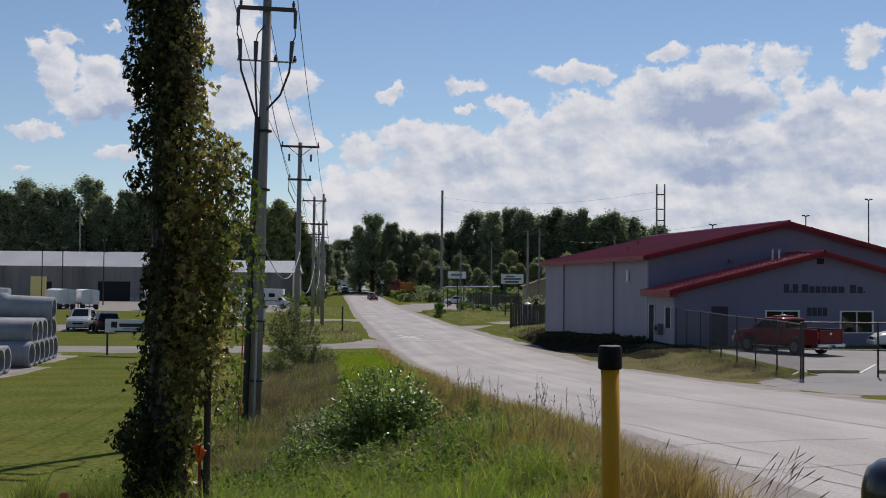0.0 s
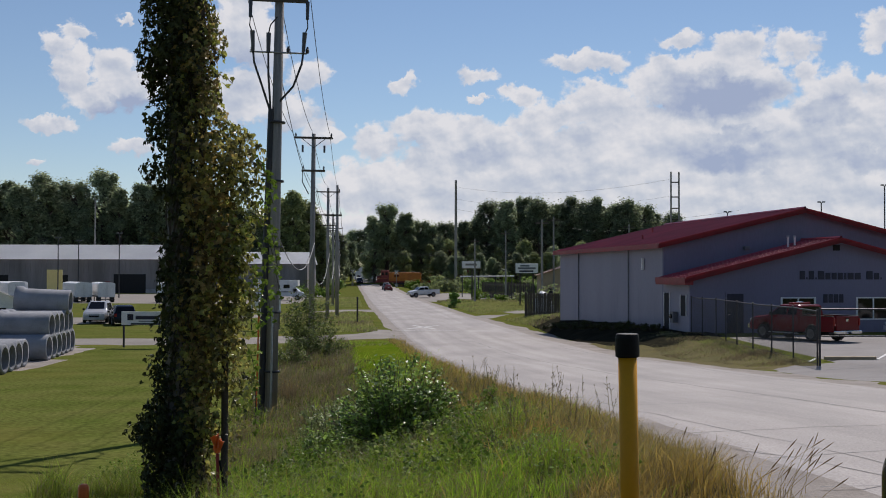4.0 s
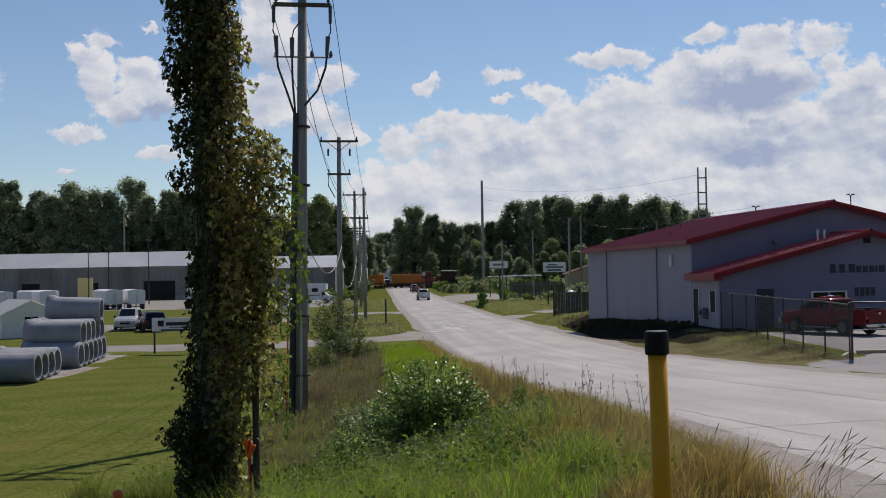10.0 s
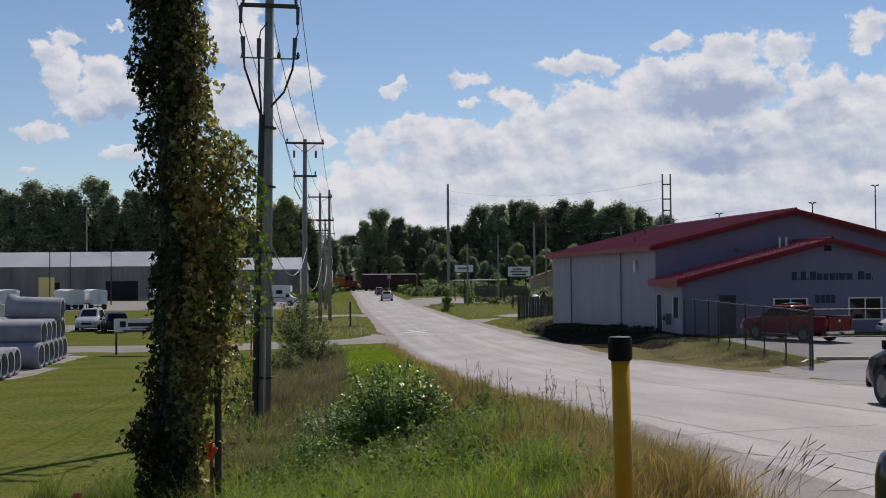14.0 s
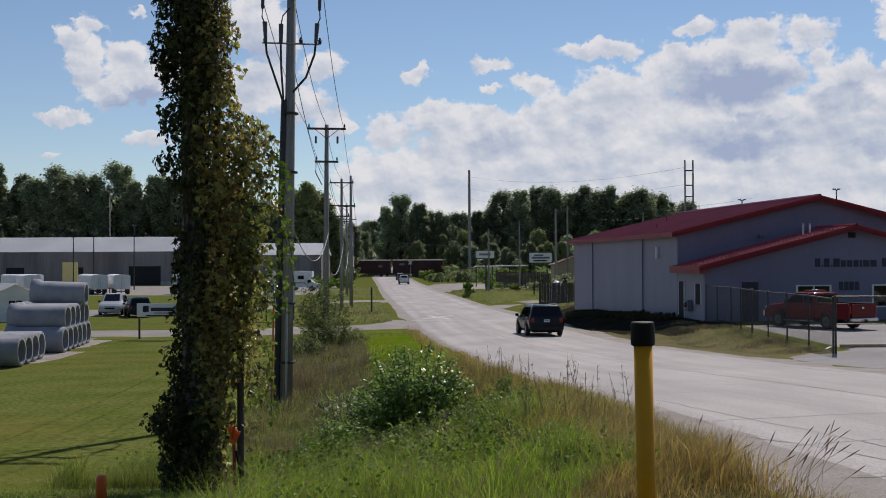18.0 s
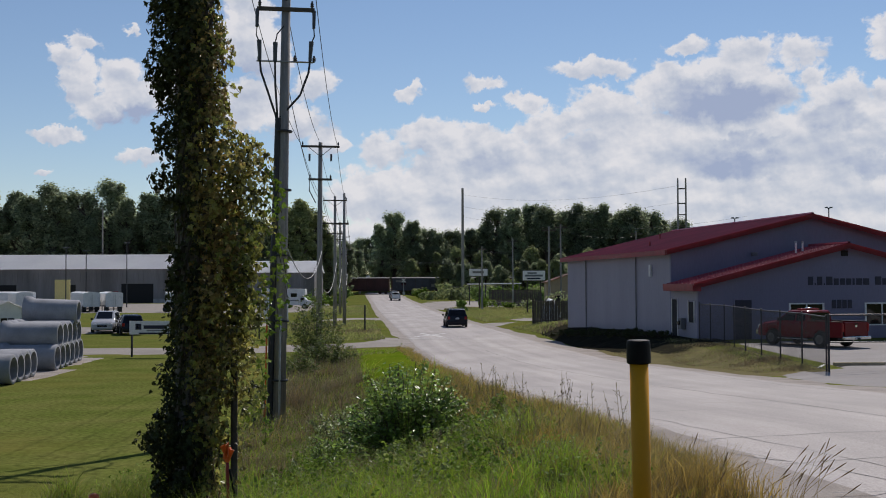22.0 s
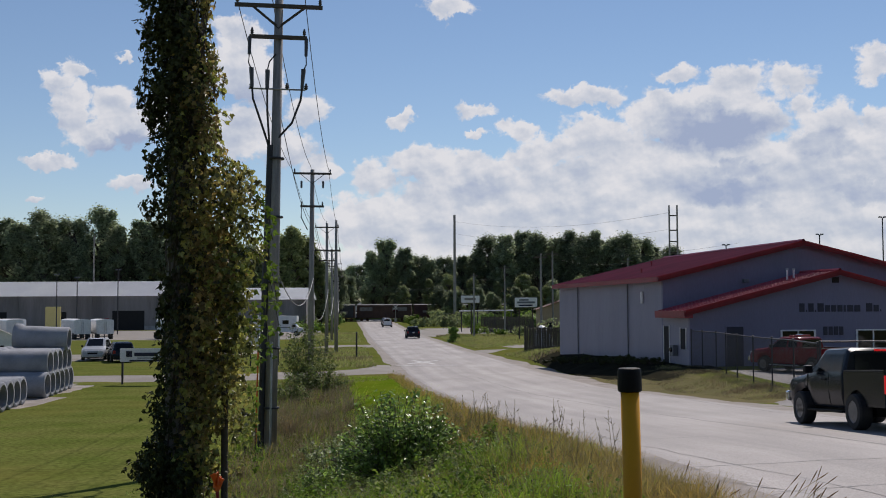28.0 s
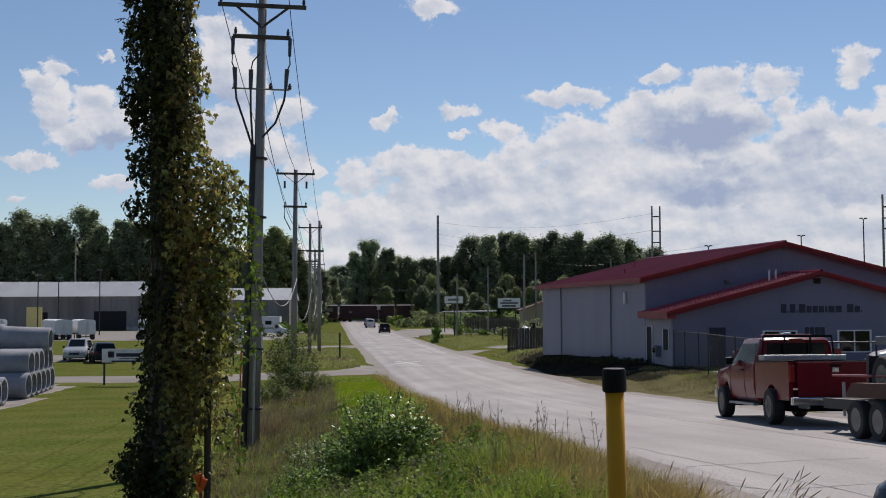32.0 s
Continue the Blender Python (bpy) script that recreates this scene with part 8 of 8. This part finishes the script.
# ---- yards beyond the workshop ----
def tall_sign(x, y, w, z0, z1, label, bars, posts):
    s = thing("tall_sign", pose(x, y, land1(x, y)), label, "sign")
    b = part("board", box(0, w, -0.08, 0.08, z0, z1, 0.02), "white_paint", s)
    part("frame", box(-0.05, w + 0.05, 0.081, 0.14, z0 - 0.05, z1 + 0.05), "steel_dark", b)
    for bx, bz, bw, bh, mat in bars:
        part("mark", box(bx, bx + bw, -0.095, -0.081, bz, bz + bh), mat, b)
    for px in posts:
        part("post", box(px - 0.09, px + 0.09, 0.141, 0.3, 0, z1 - 0.1), "wood_dark", s)


tall_sign(0.75, 169, 2.75, 4.9, 5.95, "white business board on a tall post", [(0.5, 5.3, 1.7, 0.3, "faded_mark")], (1.5,))
tall_sign(7.6, 147, 2.9, 4.15, 5.4, "white board with grey lettering bars on posts", [(0.6, 5.0, 1.2, 0.2, "grey_mark"), (0.3, 4.65, 2.3, 0.25, "grey_mark"), (0.5, 4.3, 1.8, 0.2, "navy_letter")], (0.6, 2.3))


def plank_fence(x0, y0, x1, y1, h, label, mat="wood_dark"):
    f = thing("plank_fence", pose(x0, y0, land1(x0, y0), 0, 0, math.degrees(math.atan2(y1 - y0, x1 - x0))), label, "fence")
    L = math.hypot(x1 - x0, y1 - y0)
    r = random.Random(int(x0 * 10))
    plank = bpy.data.meshes.new("plank")
    bm = box(-0.07, 0.07, -0.012, 0.012, 0, h)
    bm.to_mesh(plank)
    bm.free()
    plank.materials.append(M[mat])
    for k in np.arange(0.08, L, 0.165):
        ob = new("plank", plank)
        ob.parent = f
        ob.matrix_basis = pose(k, 0, r.uniform(-0.05, 0.03), 0, r.uniform(-0.6, 0.6), 0)
    for z in (0.4, h - 0.4):
        part("rail", box(0, L, 0.014, 0.07, z - 0.05, z + 0.05), mat, f)
    for k in np.arange(0, L + 0.1, L / max(1, round(L / 2.4))):
        part("post", box(k - 0.06, k + 0.06, 0.014, 0.13, -0.1, h + 0.05), mat, f)
    return f


plank_fence(6.2, 102, 10.6, 104, 2.2, "dark weathered plank fence beside the workshop")
plank_fence(4.2, 188, 12.6, 186, 2.7, "dark weathered yard fence")
fence_run([(-2.6, 226), (0.2, 224), (3.0, 222), (5.0, 220)], 3.2, "yard_fence", "pale chain-link yard fence", 0.3)
fence_run([(3.0, 178), (6.0, 177), (9.0, 176), (12.0, 175), (15, 174)], 2.4, "yard_fence", "dark chain-link yard fence", 0.25)
pl = thing("pipe_rack", pose(0.5, 196, 0.2), "long pale pipe on posts in the yard", "pipe rack")
part("pipe", rod((0, 0, 3.7), (9.4, 0, 3.8), 0.09, sides=10), "white_paint", pl)
for x in (0.4, 3.2, 6.2, 9.0):
    part("post", rod((x, 0, 0), (x, 0, 3.6), 0.09, sides=8), "steel_dark", pl)
M["tan"] = surf("tan_siding", (0.40, 0.31, 0.20), (0.34, 0.26, 0.17), 0.7, scale=1)
M["pink_roof"] = surf("faded_pink_roof", (0.50, 0.33, 0.29), None, 0.6, scale=1)
sh = thing("yard_shed", pose(11.0, 150, 0.2), "small tan shed with a faded roof", "shed")
part("wall", prism([(0, 0), (7, 0), (7, 4.0), (3.5, 5.2), (0, 4.0)], 0, 6), "tan", sh)
for s in (0, 1):
    bm = bmesh.new()
    xe = -0.4 if s == 0 else 7.4
    bm.faces.new([bm.verts.new(p) for p in ((xe, -0.4, 3.95), (xe, 6.4, 3.95), (3.5, 6.4, 5.3), (3.5, -0.4, 5.3))])
    bmesh.ops.solidify(bm, geom=bm.faces[:], thickness=0.12)
    bmesh.ops.recalc_face_normals(bm, faces=bm.faces[:])
    part("roof_slope", bm, "pink_roof", sh)
part("door", box(1.0, 2.0, -0.04, 0.0, 0, 2.2), "dark", sh)
tp = thing("tarp_heap", pose(8.2, 108, land1(8.2, 108)), "white covered heap behind the plank fence", "covered heap")
bm = bmesh.new()
bmesh.ops.create_icosphere(bm, subdivisions=3, radius=1.0)
for v in bm.verts:
    v.co = Vector((v.co.x * 1.0, v.co.y * 1.2, max(v.co.z, -0.4) * 1.9 + 0.4)) * (1 + 0.12 * noise.noise(v.co * 2.1))
part("cover", bm, "white_paint", tp, smooth=True)
shrub("yard_shrub", 9.2, 112, 1.5, 1.2, 3.4, 900, 0.25, "leaf_pale", "yellow-green shrub behind the plank fence", 201)
hp = thing("storage_dome", pose(-33.5, 415, land1(-33.5, 415)), "pale round-topped storage building beyond the crossing", "building")
part("shell", prism([(-4.2, 0)] + [(-4.2 * math.cos(a), 1.2 + 3.4 * math.sin(a)) for a in np.linspace(0, math.pi, 15)] + [(4.2, 0)], 0, 14), "white_roof", hp)
for i, (x, y) in enumerate(((6.5, 171), (9.5, 170), (3.2, 173), (11, 165))):
    shrub("weed_clump", x, y, 1.6, 1.4, 0.9 + 0.4 * (i % 3), 320, 0.3, ("weed", "leaf_pale")[i % 2], "rank green weeds in the yard edge", 220 + i)


# ---- what moves ----
def drive_rows(keys):
    """Rows from (seconds, x, y, heading or None): heading in degrees clockwise from +y; None follows the path."""
    rows = []
    for i, (t, x, y, h) in enumerate(keys):
        if h is None:
            a, b = keys[max(i - 1, 0)], keys[min(i + 1, len(keys) - 1)]
            h = math.degrees(math.atan2(b[1] - a[1], b[2] - a[2]))
        d = Vector((math.sin(radians(h)), math.cos(radians(h)), 0))
        z0, z1 = land1(x, y), land1(x + 3.2 * d.x, y + 3.2 * d.y)
        tilt = -math.degrees(math.atan2(z1 - z0, 3.2))
        m = Matrix.Translation((x, y, z0 + 0.052)) @ pose(0, 0, 0, 0, 0, 90 - h) @ pose(0, 0, 0, 0, tilt, 0)
        rows.append((t, m))
    return rows


def roll(wheels, keys, r, t0, t1):
    """Turns the wheels by the way that their vehicle goes from t0 to t1."""
    ts = [k[0] for k in keys]
    s = [0.0]
    for a, b in zip(keys, keys[1:]):
        s.append(s[-1] + math.hypot(b[1] - a[1], b[2] - a[2]))
    for w in wheels:
        base = w.matrix_basis.copy()
        sgn = 1 if w.location.y < 0 else -1
        turns = [0.0] + [t0 + i / 30 for i in range(int((t1 - t0) * 30) + 1)] + [32.0]
        start = float(np.interp(t0, ts, s))
        rows = []
        for t in turns:
            a = (float(np.interp(min(max(t, t0), t1), ts, s)) - start) / r
            rows.append((t, base @ Matrix.Rotation(sgn * a, 4, "Y")))
        walk(w, rows)


def motions():
    van_keys = [(0, lane(-50), -50, None), (6, lane(-42), -42, None), (10, lane(-22), -22, None), (12, lane(-2), -2, None), (13, lane(6.5), 6.5, None), (14, 8.87, 17.35, -4), (14.5, 8.45, 23.2, -4), (16.5, 5.9, 46, None),
                (17.5, 4.5, 56.6, None), (18.5, 3.35, 67.3, None), (19, 2.65, 73, None), (20, 1.35, 84.5, None), (21, 0.2, 95, None), (22, -0.75, 105.2, None), (23, -1.6, 115.3, None), (24, -2.5, 126, None),
                (25, -3.55, 136.5, None), (27.5, -5.85, 159.5, None), (29, -7.05, 172, None), (30.5, -8.35, 187, None), (32, -9.8, 203, None)]
    walk(van, drive_rows(van_keys))
    roll(van_wheels, van_keys, 0.34, 13.2, 22)
    dark_keys = [(0, lane(-66), -66, None), (18, lane(-56), -56, None), (22, lane(-32), -32, None), (25, lane(-6), -6, None), (26, lane(4.5), 4.5, None), (27, 8.95, 14.5, -3), (27.5, 8.85, 19.4, -5), (28, 8.84, 22.9, -5), (28.6, 8.35, 25.8, -1),
                 (29, 8.35, 27.7, 8), (29.3, 8.55, 29.0, 14), (29.6, 8.9, 30.2, 18), (30, 9.5, 31.2, 29), (30.3, 10.1, 31.9, 36), (30.6, 10.9, 32.6, 46), (31, 12.5, 34.3, 52), (31.5, 15.4, 35.6, 56), (32, 18.6, 37.6, 60)]
    walk(dark_truck, drive_rows(dark_keys))
    roll(dark_wheels, dark_keys, 0.36, 26.5, 32)
    tow_keys = [(0, lane(-84), -84, None), (18, lane(-76), -76, None), (22, lane(-56), -56, None), (25, lane(-27), -27, None), (27, lane(-9), -9, None), (28, lane(-1.5), -1.5, None), (29, lane(5.5), 5.5, None), (30, 9.2, 11.4, -1), (31, 8.9, 18.0, 0),
                (31.3, 8.7, 20.5, 0), (31.6, 8.54, 22.5, 0), (32, 8.33, 25.2, -0.5)]
    walk(tow_truck, drive_rows(tow_keys))
    roll(tow_wheels, tow_keys, 0.40, 29.5, 32)
    back = [(t, lane(y - 5.4) if y - 5.4 < 12 else x + 0.38, y - 5.4, None) for t, x, y, h in tow_keys]
    walk(hauled, drive_rows(back))
    roll(hauled_wheels, back, 0.34, 30.5, 32)
    walk(loader, [(t, m @ pose(-0.3, 0, 0.66)) for t, m in drive_rows(back)])
    walk(white_truck, drive_rows([(0, 4.6, 214, -92), (1.2, 4.0, 214, -92), (2, 2.2, 213.5, -95), (3.5, -3.0, 206, -115), (5.5, -8.4, 195.5, -100), (6, -9.4, 194.5, -80), (6.5, -10.0, 194, -52), (7, -10.1, 193.5, -26), (8, -10.2, 193, -10), (10, -10.6, 195, -6),
                                  (12, -11.0, 202, -6), (14.5, -11.9, 213, -6), (19, -14.1, 236, -6), (24, -15.0, 247, -6), (32, -15.1, 248.5, -6)]))
    # the train gathers way to the left
    way = [(0, 12.9), (1, 11.8), (2, 10.3), (3, 8.4), (3.5, 7.1), (5.5, 0.8), (7, -4.4), (8, -7.4), (9, -10.2), (10, -12.9), (11, -15.8), (12, -18.9), (13, -22.0), (14, -25.4), (14.5, -26.9), (19.1, -42.8), (23.45, -58.9),
           (27.5, -75.0), (30, -85.1), (31.5, -91.2), (32, -93.3)]
    for ob, off in TRAIN:
        walk(ob, [(t, pose(x + off, 323, 0.95)) for t, x in way])


motions()
